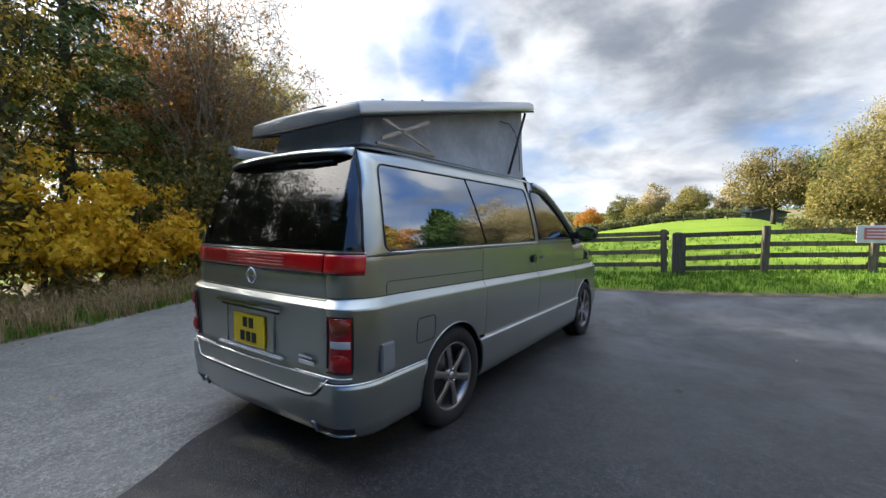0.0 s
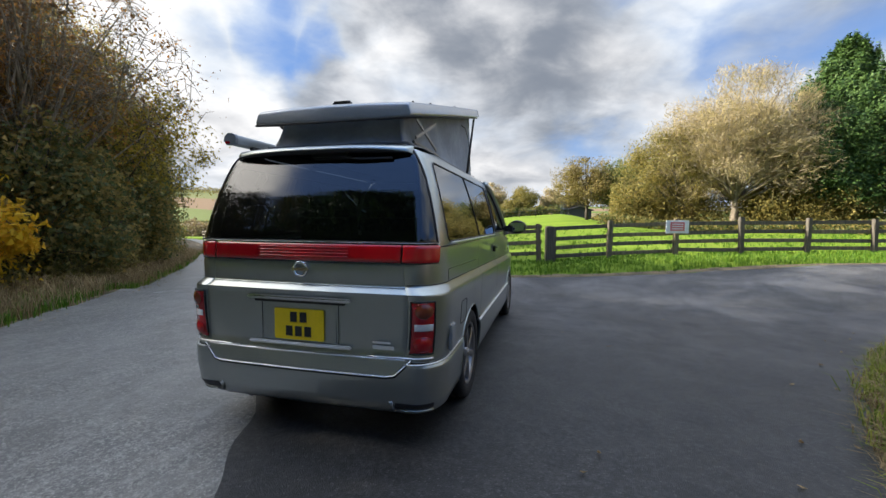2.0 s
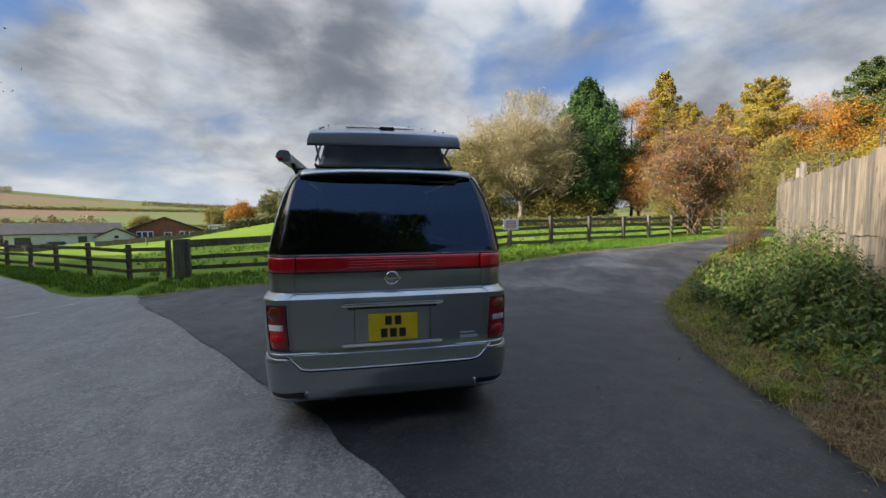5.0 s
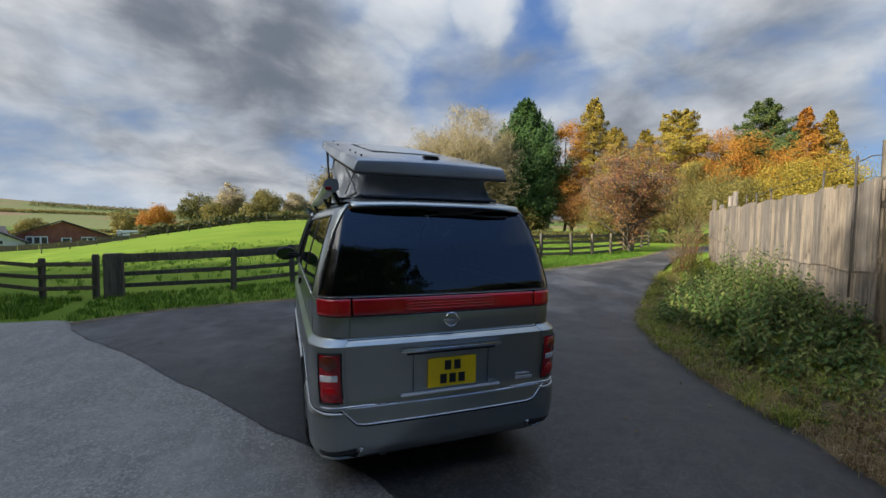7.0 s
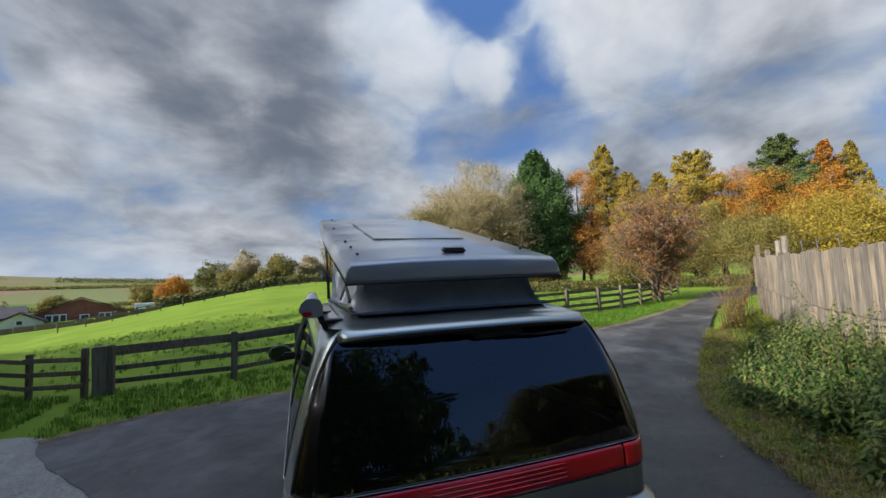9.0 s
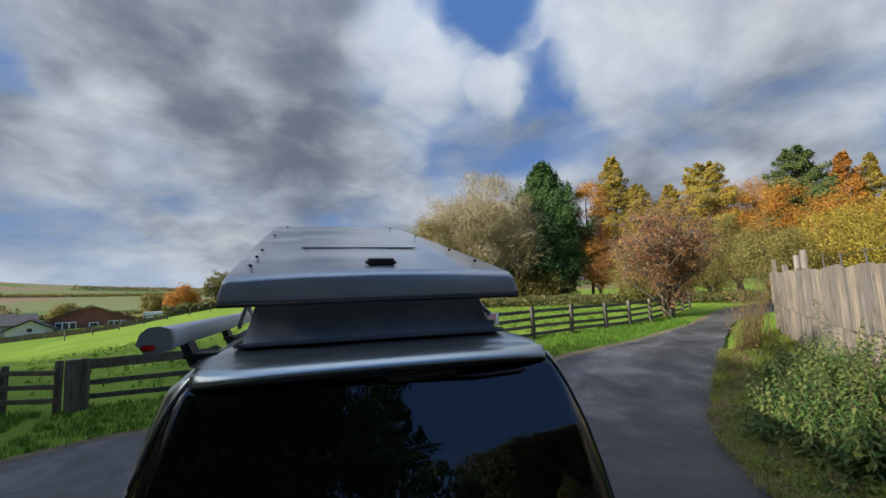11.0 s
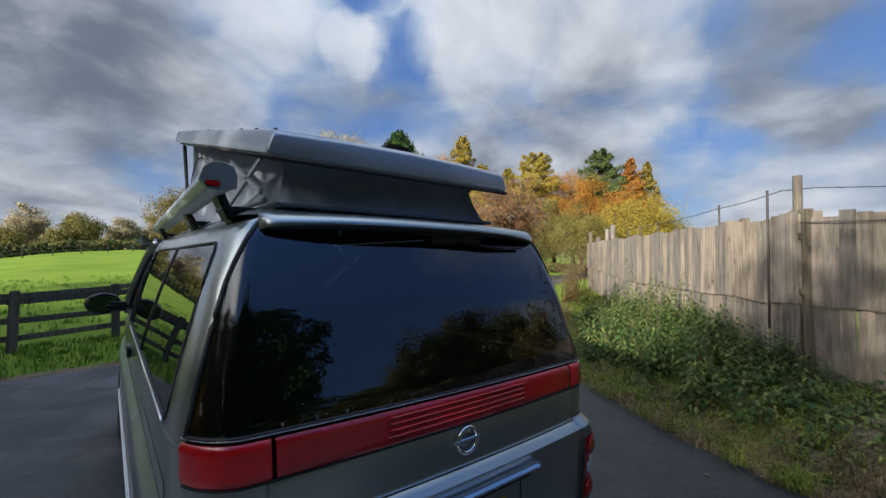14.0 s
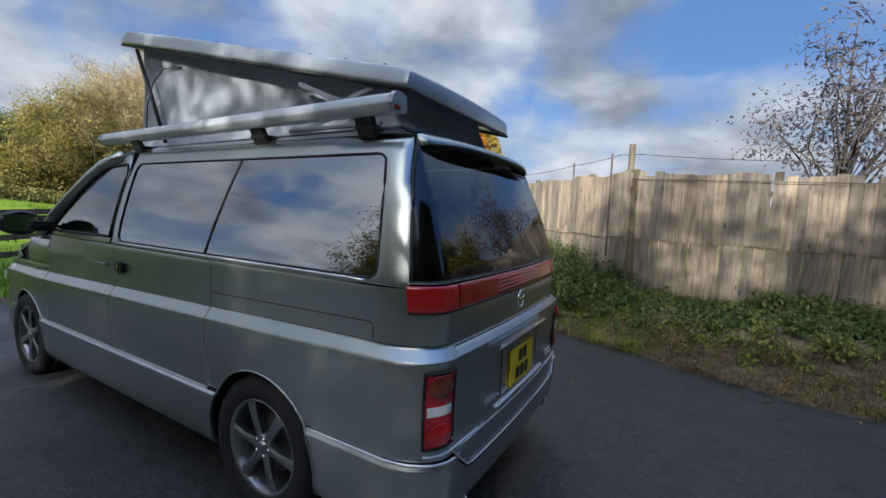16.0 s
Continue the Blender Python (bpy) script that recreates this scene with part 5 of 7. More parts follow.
        # gas strut and scissor hinge
        strip("gas_strut", [(s * 0.515, 2.78, 2.53), (s * 0.515, 2.42, 1.87)], 0.014, M_BLACK, van)
        for a, b in (((0.60, 1.90), (1.10, 2.10)), ((0.60, 2.03), (1.12, 1.90))):
            p, q = Vector((s * 0.525, a[0], a[1])), Vector((s * 0.525, b[0], b[1]))
            ob = part("scissor_arm", box(0, 0, 0, (q - p).length, 0.012, 0.026, 0.004), M_ALLOY, van)
            ob.matrix_basis = Matrix.Translation((p + q) / 2) @ (q - p).to_track_quat("X", "Z").to_matrix().to_4x4()
        part("hinge_foot", box(s * 0.525, 0.86, 1.865, 0.02, 0.62, 0.022, 0.006), M_ALLOY, van)
    strip("roof_rack_bar", [(0.50, 2.95, 1.80), (0.52, 2.78, 1.86), (0.30, 2.95, 1.86)], 0.014, M_SEAL, van)

    # awning case along the kerb side
    ya, yb = 0.33, 2.92
    vs, fs = [], []
    prof = [(-0.070, -0.012), (-0.058, 0.028), (-0.030, 0.052), (0.010, 0.056), (0.046, 0.044), (0.060, 0.010), (0.058, -0.040), (0.020, -0.052), (-0.040, -0.050)]
    for y in (ya, ya + 0.05, yb - 0.05, yb):
        k = 0.70
        for a, b in prof:
            vs.append(Vector((-0.715 + 0.026 * (y - ya) + a * k, y, 1.888 + b * k)))
    m = len(prof)
    for i in range(3):
        fs += [(i * m + k, i * m + (k + 1) % m, (i + 1) * m + (k + 1) % m, (i + 1) * m + k) for k in range(m)]
    fs += [tuple(range(m))[::-1], tuple(3 * m + k for k in range(m))]
    aw = part("awning_case", mesh_of("awning_case", vs, fs, M_AWNING), None, van, "pale grey rolled awning case")
    b = aw.modifiers.new("edge", "BEVEL")
    b.width, b.segments, b.limit_method, b.angle_limit = 0.006, 2, "ANGLE", radians(25)
    for y in (ya - 0.008, yb + 0.008):
        vs = [Vector((-0.715 + 0.026 * (y - ya) + a * 0.76, yy, 1.888 + c * 0.76)) for yy in (y - 0.012, y + 0.012) for a, c in prof]
        fs = [(k, (k + 1) % m, m + (k + 1) % m, m + k) for k in range(m)] + [tuple(range(m))[::-1], tuple(m + k for k in range(m))]
        part("end_cap", mesh_of("end_cap", vs, fs, M_ROOF, False), None, aw)
    part("reflector", box(-0.735, ya - 0.022, 1.866, 0.040, 0.008, 0.018, 0.004), M_RED, aw, "small red reflector")
    for y in (0.52, 1.22, 2.45):
        ob = part("awning_bracket", box(0, 0, 0, 0.026, 0.105, 0.10, 0.008, pose(0, 0, 0, 0, -24)), M_BLACK, van)
        ob.matrix_basis = Matrix.Translation((-0.665, y, 1.820))
        part("bracket_foot", box(-0.625, y, 1.815, 0.11, 0.115, 0.016, 0.004), M_BLACK, van)

    # cabin
    for x in (-0.36, 0.36):
        seat = part("cab_seat", box(x, 2.78, 0.80, 0.50, 0.50, 0.18, 0.06), M_SEAT, van)
        part("seat_back", box(x, 2.50, 1.14, 0.48, 0.14, 0.60, 0.06, pose(0, 0, 0, 10)), M_SEAT, seat)
        part("head_rest", box(x, 2.45, 1.52, 0.26, 0.10, 0.17, 0.04), M_SEAT, seat)
    bench = part("rear_bench", box(-0.1, 1.30, 0.80, 1.15, 0.50, 0.18, 0.06), M_SEAT, van)
    for x in (-0.38, 0.18):
        part("seat_back", box(x, 1.05, 1.14, 0.52, 0.14, 0.58, 0.06, pose(0, 0, 0, 10)), M_SEAT, bench)
        part("head_rest", box(x, 1.00, 1.50, 0.26, 0.10, 0.17, 0.04), M_SEAT, bench)
    part("dashboard", box(0, 3.55, 1.08, 1.45, 0.45, 0.20, 0.06), M_BLACK, van)
    part("side_unit", box(0.58, 1.15, 0.85, 0.36, 1.6, 0.66, 0.02), M_SEAT, van, "dark furniture unit")
    part("steering_wheel", tubes("steering_wheel", [([(0.36 + 0.18 * math.cos(a), 3.22 + 0.06 * math.sin(a), 1.16 + 0.17 * math.sin(a)) for a in [k * math.pi / 10 for k in range(21)]], [0.014] * 21)], M_BLACK), None, van)

    # wheels
    def lathe(prof, n=40):
        vs, fs = [], []
        for i in range(n):
            a = 2 * math.pi * i / n
            for x, r in prof:
                vs.append((x, r * math.cos(a), r * math.sin(a)))
        m = len(prof)
        for i in range(n):
            j = (i + 1) % n
            for k in range(m - 1):
                fs.append((i * m + k, j * m + k, j * m + k + 1, i * m + k + 1))
        return vs, fs
    tyre = mesh_of("tyre", *lathe([(-0.09, 0.225), (-0.105, 0.24), (-0.112, 0.28), (-0.105, 0.318), (-0.085, 0.333), (-0.03, 0.338), (-0.028, 0.330), (-0.020, 0.330), (-0.018, 0.338), (0.03, 0.338), (0.032, 0.330), (0.04, 0.330), (0.042, 0.338), (0.085, 0.333), (0.105, 0.318), (0.112, 0.28), (0.105, 0.24), (0.09, 0.225)], 56), M_RUBBER)
    rim_me = mesh_of("rim", *lathe([(-0.085, 0.226), (-0.07, 0.20), (0.05, 0.205), (0.085, 0.222), (0.098, 0.232), (0.100, 0.226), (0.090, 0.214)], 48), M_ALLOY)
    disc = mesh_of("brake_disc", *lathe([(0.0, 0.06), (0.0, 0.15), (0.012, 0.15), (0.012, 0.02)], 32), simple("brake_steel", (0.10, 0.10, 0.10), 0.5, 0.8))
    backm = mesh_of("wheel_back", *lathe([(-0.03, 0.21), (-0.031, 0.01)], 32), M_BLACK)
    vs, fs = [], []
    for (r, w, x, d) in ((0.035, 0.052, 0.082, 0.03), (0.12, 0.042, 0.088, 0.028), (0.215, 0.058, 0.086, 0.026)):
        vs += [(x, -w / 2, r), (x + 0.006, -w / 5, r), (x + 0.006, w / 5, r), (x, w / 2, r), (x - d, w / 2.4, r), (x - d, -w / 2.4, r)]
    for i in range(2):
        fs += [(6 * i + k, 6 * i + (k + 1) % 6, 6 * i + 6 + (k + 1) % 6, 6 * i + 6 + k) for k in range(6)]
    fs += [tuple(range(6))[::-1], tuple(12 + k for k in range(6))]
    spoke = mesh_of("spoke", vs, fs, M_ALLOY, False)
    hub = mesh_of("hub", *lathe([(0.06, 0.062), (0.086, 0.060), (0.092, 0.045), (0.084, 0.040), (0.084, 0.030), (0.094, 0.028), (0.098, 0.02), (0.098, 0.001)], 28), M_ALLOY)
    for s in (-1, 1):
        for wy, roll in zip(WHEELS_Y, (12, 40)):
            whl = new("wheel")
            whl.parent = van
            whl.matrix_basis = Matrix.Translation((s * 0.742, wy, HUB_Z)) @ pose(0, 0, 0, roll + (0 if s > 0 else 25)) @ Matrix.Diagonal((s, 1, 1, 1))
            part("tyre", tyre, None, whl, "black tyre")
            part("rim", rim_me, None, whl)
            part("brake_disc", disc, None, whl)
            part("wheel_back", backm, None, whl)
            part("hub", hub, None, whl)
            for k in range(6):
                sp = part("spoke", spoke, None, whl)
                sp.matrix_basis = pose(0, 0, 0, 60 * k)
            for k in range(5):
                a = 2 * math.pi * k / 5
                nut = part("wheel_nut", box(0.088, 0.044 * math.cos(a), 0.044 * math.sin(a), 0.012, 0.014, 0.014, 0.003), M_CHROME, whl)
    return van


build_van()


# ---- trees and shrubs ----
def leaf_cloud(name, pts, size, mat, rng, stretch=1.5, up=0.3, tri=False, centre=None, clump=None):
    """One small leaf at each point, turned at random, or pointing away from a centre as twigs do."""
    n = len(pts)
    P = np.asarray(pts, dtype=np.float64)
    g = np.random.RandomState(rng.randrange(10 ** 6))
    A = g.normal(size=(n, 3))
    if centre is not None:
        R = P - np.array(centre)
        A = A * 0.75 + R / (np.linalg.norm(R, axis=1)[:, None] + 1e-9)
    A /= np.linalg.norm(A, axis=1)[:, None]
    B = np.cross(A, g.normal(size=(n, 3)) + np.array([0, 0, up]))
    B /= np.linalg.norm(B, axis=1)[:, None] + 1e-9
    if clump is not None:
        # leaves lie on the outside of their clump, so that clumps take light and shade
        N = P - clump
        N = N / (np.linalg.norm(N, axis=1)[:, None] + 1e-9) + g.normal(size=(n, 3)) * 0.6 + np.array([0, 0, 0.25])
        A = np.cross(N, g.normal(size=(n, 3)))
        A /= np.linalg.norm(A, axis=1)[:, None] + 1e-9
        B = np.cross(N, A)
        B /= np.linalg.norm(B, axis=1)[:, None] + 1e-9
    s = size * g.uniform(0.6, 1.35, size=(n, 1))
    v0, v1 = P - A * s * stretch * 0.5, P + B * s * 0.5
    v2, v3 = P + A * s * stretch * 0.5, P - B * s * 0.5
    k = 3 if tri else 4
    V = np.stack([v0 + (v3 - P), v1 + (v0 - P) * 0.6, v2] if tri else [v0, v1, v2, v3], axis=1).reshape(-1, 3)
    me = bpy.data.meshes.new(name)
    me.vertices.add(k * n)
    me.vertices.foreach_set("co", V.ravel())
    me.loops.add(k * n)
    me.loops.foreach_set("vertex_index", np.arange(k * n))
    me.polygons.add(n)
    me.polygons.foreach_set("loop_start", np.arange(0, k * n, k))
    me.materials.append(mat)
    me.update(calc_edges=True)
    me.validate()
    return me


def crown_points(rng, blobs, clumps, per, spread, hollow=0.55):
    """Clump centres in the shell of each blob, and leaf points round them."""
    g = np.random.RandomState(rng.randrange(10 ** 6))
    centres, pts = [], []
    vol = [(b[3] * b[4] * b[5]) ** 0.65 for b in blobs]
    for b, v in zip(blobs, vol):
        k = max(4, int(clumps * v / sum(vol)))
        d = g.normal(size=(k, 3))
        d /= np.linalg.norm(d, axis=1)[:, None]
        r = g.uniform(hollow, 1.05, size=(k, 1))
        c = np.array(b[:3]) + d * r * np.array(b[3:])
        centres.append(c)
    C = np.concatenate(centres)
    for c in C:
        m = max(3, int(per * g.uniform(0.5, 1.5)))
        q = np.clip(g.normal(size=(m, 3)), -1.7, 1.7) * spread * g.uniform(0.6, 1.4)
        q[:, 2] *= 0.7
        pts.append(c + q)
    return C, np.concatenate(pts), np.repeat(C, [len(p) for p in pts], axis=0)


def make_tree(name, label, at, height, blobs, clumps, per, spread, leaf, mat, bark_mat=None, trunk=0.2, fork=0.35, twigs=0, lean=(0, 0), seed=1, stretch=1.5, turn=0.0, hollow=0.55, group="", category="tree", limbs=26, bare=False):
    """A tapered trunk, limbs to the clumps, and a crown of leaves. Blobs are in units of the height."""
    rng = random.Random(seed)
    H = height
    per, leaf = per * 2.4, leaf * 0.66
    root = thing(name, label, category, group, at=(at[0], at[1], land(*at) - 0.05), turn=turn)
    bl = [tuple(k * H for k in b) for b in blobs]
    C, P, Q = crown_points(rng, bl, clumps, per, spread, hollow)
    axis = []
    for i in range(8):
        t = i / 7
        axis.append(Vector((lean[0] * t * H + 0.03 * H * noise.noise((t * 3, seed, 0)), lean[1] * t * H + 0.03 * H * noise.noise((t * 3, seed, 5)), t * 0.88 * H)))
    segs = [(axis, [trunk * (1 - 0.93 * (i / 7) ** 0.8) for i in range(8)])]
    order = list(range(len(C)))
    rng.shuffle(order)
    for i in order[:limbs]:
        c = Vector(C[i])
        f = min(0.9, max(fork * 0.6, (c.z / H - 0.22) * rng.uniform(0.6, 0.95)))
        k = f * 7
        base = axis[int(k)].lerp(axis[min(7, int(k) + 1)], k - int(k)) if k < 7 else axis[7]
        mid = base.lerp(c, 0.5) + Vector((rng.uniform(-1, 1), rng.uniform(-1, 1), rng.uniform(0, 1))) * 0.05 * H
        r = trunk * 0.42 * (1 - f * 0.6)
        segs.append(([base, base.lerp(mid, 0.6), mid, mid.lerp(c, 0.6), c], [r, r * 0.8, r * 0.6, r * 0.35, r * 0.12]))
    part("trunk", tubes("trunk", segs[:1], bark_mat or M_BARK, 8), None, root)
    part("branchwork", tubes("branchwork", segs[1:], bark_mat or M_BARK, 6), None, root)["kind"] = "stuff"
    if twigs:
        tw = []
        for i in range(twigs):
            c = Vector(C[rng.randrange(len(C))])
            d = Vector((rng.gauss(0, 1), rng.gauss(0, 1), rng.gauss(0.3, 0.8))).normalized() * spread * rng.uniform(1.2, 2.6)
            s = c - d * 0.5 + Vector((rng.gauss(0, 1), rng.gauss(0, 1), rng.gauss(0, 1))) * spread * 0.4
            tw.append(([s, s + d * 0.5 + Vector((0, 0, 0.04 * H * 0.3)), s + d], [min(0.010, 0.0022 * H), min(0.007, 0.0016 * H), min(0.003, 0.0006 * H)]))
        part("twig_growth", tubes("twig_growth", tw, bark_mat or M_BARK, 3), None, root)["kind"] = "stuff"
    part("crown", leaf_cloud("crown", P, leaf, mat, rng, stretch, 0.3, True, (0, 0, 0.30 * H) if bare else None, None if bare else Q), None, root)
    return root


F_DARK = foliage("dark_green_leaves", [(0.060, 0.085, 0.030), (0.110, 0.130, 0.040), (0.26, 0.20, 0.060)], glow=0.4)
F_LANE = foliage("lane_wood_leaves", [(0.10, 0.125, 0.050), (0.18, 0.185, 0.065), (0.36, 0.26, 0.080)], glow=0.55)
F_OLIVE = foliage("olive_autumn_leaves", [(0.130, 0.125, 0.038), (0.215, 0.190, 0.054), (0.32, 0.25, 0.065)], glow=0.4)
F_RUST = foliage("rusty_leaves", [(0.22, 0.110, 0.040), (0.36, 0.185, 0.055), (0.46, 0.24, 0.065)], glow=0.45)
F_YELLOW = foliage("yellow_leaves", [(0.56, 0.37, 0.025), (0.80, 0.58, 0.045), (0.72, 0.42, 0.03)], glow=0.5)
F_LARCH = foliage("golden_larch_needles", [(0.20, 0.155, 0.025), (0.36, 0.265, 0.040), (0.48, 0.35, 0.055)])
F_ORANGE = foliage("orange_leaves", [(0.28, 0.11, 0.018), (0.46, 0.185, 0.026), (0.50, 0.27, 0.036)])
F_CONIFER = foliage("deep_green_conifer", [(0.026, 0.060, 0.014), (0.050, 0.105, 0.024), (0.085, 0.150, 0.034)], glow=0.15)
F_PINE = foliage("pine_green", [(0.042, 0.074, 0.020), (0.082, 0.120, 0.030), (0.15, 0.165, 0.040)], glow=0.2)
F_TAN = foliage("bare_tan_twigs", [(0.27, 0.22, 0.14), (0.41, 0.34, 0.21), (0.42, 0.34, 0.15)])
F_RED = foliage("reddish_hawthorn_leaves", [(0.28, 0.105, 0.055), (0.40, 0.170, 0.075), (0.35, 0.25, 0.080)])
F_GREEN = foliage("weed_green_leaves", [(0.042, 0.085, 0.018), (0.085, 0.145, 0.030), (0.20, 0.22, 0.055)], glow=0.3)
F_STRAW = foliage("dry_grass", [(0.30, 0.215, 0.11), (0.50, 0.39, 0.21), (0.20, 0.13, 0.06)], glow=0.4)
F_MOSS = foliage("yellow_green_weeds", [(0.13, 0.18, 0.025), (0.25, 0.30, 0.04), (0.38, 0.38, 0.08)], glow=0.45)
F_GRASS = foliage("grass_blades", [(0.050, 0.125, 0.010), (0.100, 0.205, 0.015), (0.17, 0.26, 0.028)])
F_PURPLE = foliage("dark_purple_leaves", [(0.060, 0.055, 0.075), (0.10, 0.085, 0.11), (0.13, 0.11, 0.10)])
F_GOLD = foliage("olive_gold_leaves", [(0.19, 0.155, 0.025), (0.33, 0.25, 0.035), (0.46, 0.33, 0.045)])
TALL = [(0, 0, 0.70, 0.20, 0.20, 0.28), (0.06, 0.03, 0.50, 0.24, 0.22, 0.16), (-0.10, -0.04, 0.40, 0.20, 0.20, 0.14), (0.02, 0, 0.90, 0.10, 0.10, 0.12)]
M_BARKP = bark("pale_bark", (0.27, 0.22, 0.16))
ROUND = [(0, 0, 0.62, 0.30, 0.30, 0.34), (0.10, 0.05, 0.50, 0.26, 0.26, 0.22), (-0.12, -0.04, 0.55, 0.24, 0.24, 0.24)]
WIDE = [(0, 0, 0.60, 0.42, 0.40, 0.36), (0.22, 0, 0.48, 0.26, 0.28, 0.26), (-0.22, 0.05, 0.50, 0.26, 0.26, 0.28)]
DENSE = [(0, 0, 0.30, 0.27, 0.27, 0.26), (0, 0, 0.52, 0.26, 0.26, 0.24), (0.02, 0, 0.72, 0.19, 0.19, 0.18), (0, 0, 0.88, 0.09, 0.09, 0.12)]
HAW = [(0, 0, 0.62, 0.38, 0.36, 0.34), (0.24, 0.05, 0.50, 0.24, 0.24, 0.26), (-0.26, -0.05, 0.52, 0.24, 0.24, 0.28), (0, 0, 0.28, 0.16, 0.16, 0.24)]


def polar(az, r, ox=0.0, oy=-2.5):
    return (ox + r * math.sin(radians(az)), oy + r * math.cos(radians(az)))


def make_layered(name, label, at, top, radius, mat, seed, branches=110, per=170, leaf=0.15, base=0.10, power=0.8, rise=0.05, sag=-0.18, puff=0.10, trunk=0.18, bark_mat=None, group="", ragged=0.3):
    """A conifer or larch: branches in a spiral up a straight trunk, each carrying a spray of needles. top is a height over the datum."""
    g = np.random.RandomState(seed)
    z0 = land(*at) - 0.05
    H = top - z0
    root = thing(name, label, "tree", group, at=(at[0], at[1], z0))
    segs = [([(0, 0, 0), (0.02 * H * g.uniform(-1, 1), 0, 0.4 * H), (0, 0.01 * H * g.uniform(-1, 1), 0.75 * H), (0, 0, 0.99 * H)], [trunk, trunk * 0.75, trunk * 0.35, 0.015])]
    P, Q = [], []
    for i in range(branches):
        t = base + (0.985 - base) * ((i + g.uniform()) / branches) ** 0.92
        k = (t - base) / (1 - base)
        a = i * 2.39996 + g.uniform(-0.5, 0.5)
        L = radius * max(0.0, 1 - k) ** power * (0.62 + 0.38 * smooth(0.0, 0.16, k)) * g.uniform(1 - ragged, 1 + 0.5 * ragged) + 0.12
        up = rise + 0.35 * k
        c, s = math.cos(a), math.sin(a)

        def along(q):
            return np.stack([c * L * q, s * L * q, t * H + L * (up * q + sag * q * q)], axis=-1)
        if L > 0.25 * radius:
            pts = along(np.array([0.0, 0.35, 0.7, 1.0]))
            r = trunk * 0.22 * (1 - 0.7 * k)
            segs.append(([tuple(v) for v in pts], [r, r * 0.7, r * 0.45, r * 0.15]))
        m = int(per * (0.25 + 0.95 * L / radius))
        q = g.uniform(0.03, 1.0, m) ** 0.48
        wide = (0.40 * L + 0.08) * (1.15 - q) ** 0.5
        lat = g.normal(size=m) * wide * 0.55
        mid = along(q)
        drop = g.normal(size=m) * puff * (0.6 + L / radius) - 0.25 * np.abs(lat)
        P.append(mid + np.stack([-s * lat, c * lat, drop], axis=-1))
        Q.append(mid + np.stack([-0.2 * c * L * np.ones(m), -0.2 * s * L * np.ones(m), np.full(m, -0.45)], axis=-1))
    part("trunk", tubes("trunk", segs[:1], bark_mat or M_BARKD, 8), None, root)
    part("branchwork", tubes("branchwork", segs[1:], bark_mat or M_BARKD, 5), None, root)["kind"] = "stuff"
    part("crown", leaf_cloud("crown", np.concatenate(P), leaf, mat, random.Random(seed), 1.9, 0.3, True, None, np.concatenate(Q)), None, root)
    return root


# trees across the pasture and along the side road
make_tree("bare_tree", "tall broad tree with bare tan twigs", polar(22.0, 37), 11.4, WIDE, 420, 62, 0.55, 0.050, F_TAN, M_BARKP, 0.3, twigs=2600, seed=3, stretch=13, hollow=0.35, limbs=70, bare=True)
make_tree("bare_tree", "olive and tan half-bare tree", polar(16.5, 38), 8.4, WIDE, 150, 110, 0.55, 0.10, F_OLIVE, M_BARK, 0.25, twigs=900, seed=4, stretch=2.2)
make_layered("conifer", "dense dark green conifer beside autumn trees", polar(30.3, 41), 13.9, 5.3, F_CONIFER, 5, 320, 520, 0.105, 0.03, 0.86, 0.42, 0.08, 0.26, 0.24)
make_layered("larch", "tall golden larch with a pointed top", polar(39.0, 43.5), 14.6, 3.9, F_LARCH, 6, 150, 480, 0.080, 0.14, 0.75, 0.20, -0.30, 0.12, 0.2)
make_layered("larch", "shorter golden larch beside the tall one", polar(41.6, 43), 11.4, 2.8, F_LARCH, 16, 110, 420, 0.080, 0.14, 0.6, 0.25, -0.25, 0.14, 0.17)
make_tree("orange_tree", "slender orange autumn tree", polar(35.6, 42), 11.3, TALL, 80, 110, 0.42, 0.12, F_ORANGE, M_BARKD, 0.16, seed=7)
make_tree("hawthorn", "wide reddish brown hawthorn by the fence", (14.6, 13.3), 5.5, HAW, 330, 40, 0.24, 0.056, F_RED, M_BARK, 0.15, twigs=3400, seed=8, limbs=110, fork=0.12, hollow=0.30, stretch=2.2)
WOOD = "wood edge"
make_layered("autumn_tree", "broad golden larch with level branches", polar(48.8, 41), 12.0, 4.0, F_GOLD, 20, 105, 600, 0.085, 0.18, 0.50, 0.18, -0.22, 0.10, 0.2, None, WOOD, 0.45)
make_layered("autumn_tree", "slim golden larch behind the hawthorn", polar(45.0, 42), 10.9, 2.5, F_LARCH, 21, 95, 400, 0.080, 0.12, 0.7, 0.2, -0.3, 0.10, 0.15, None, WOOD)
make_layered("autumn_tree", "olive green pine with level branches", polar(57.0, 41), 11.8, 3.4, F_PINE, 22, 105, 560, 0.085, 0.2, 0.45, 0.25, -0.2, 0.10, 0.2, None, WOOD, 0.5)
make_layered("autumn_tree", "orange pointed larch in the wood edge", polar(60.3, 40), 10.9, 2.7, F_ORANGE, 23, 95, 420, 0.080, 0.1, 0.8, 0.2, -0.3, 0.10, 0.15, None, WOOD)
make_layered("autumn_tree", "golden pointed larch in the wood edge", polar(62.2, 41), 10.7, 2.3, F_LARCH, 24, 95, 400, 0.080, 0.1, 0.85, 0.2, -0.3, 0.10, 0.15, None, WOOD)
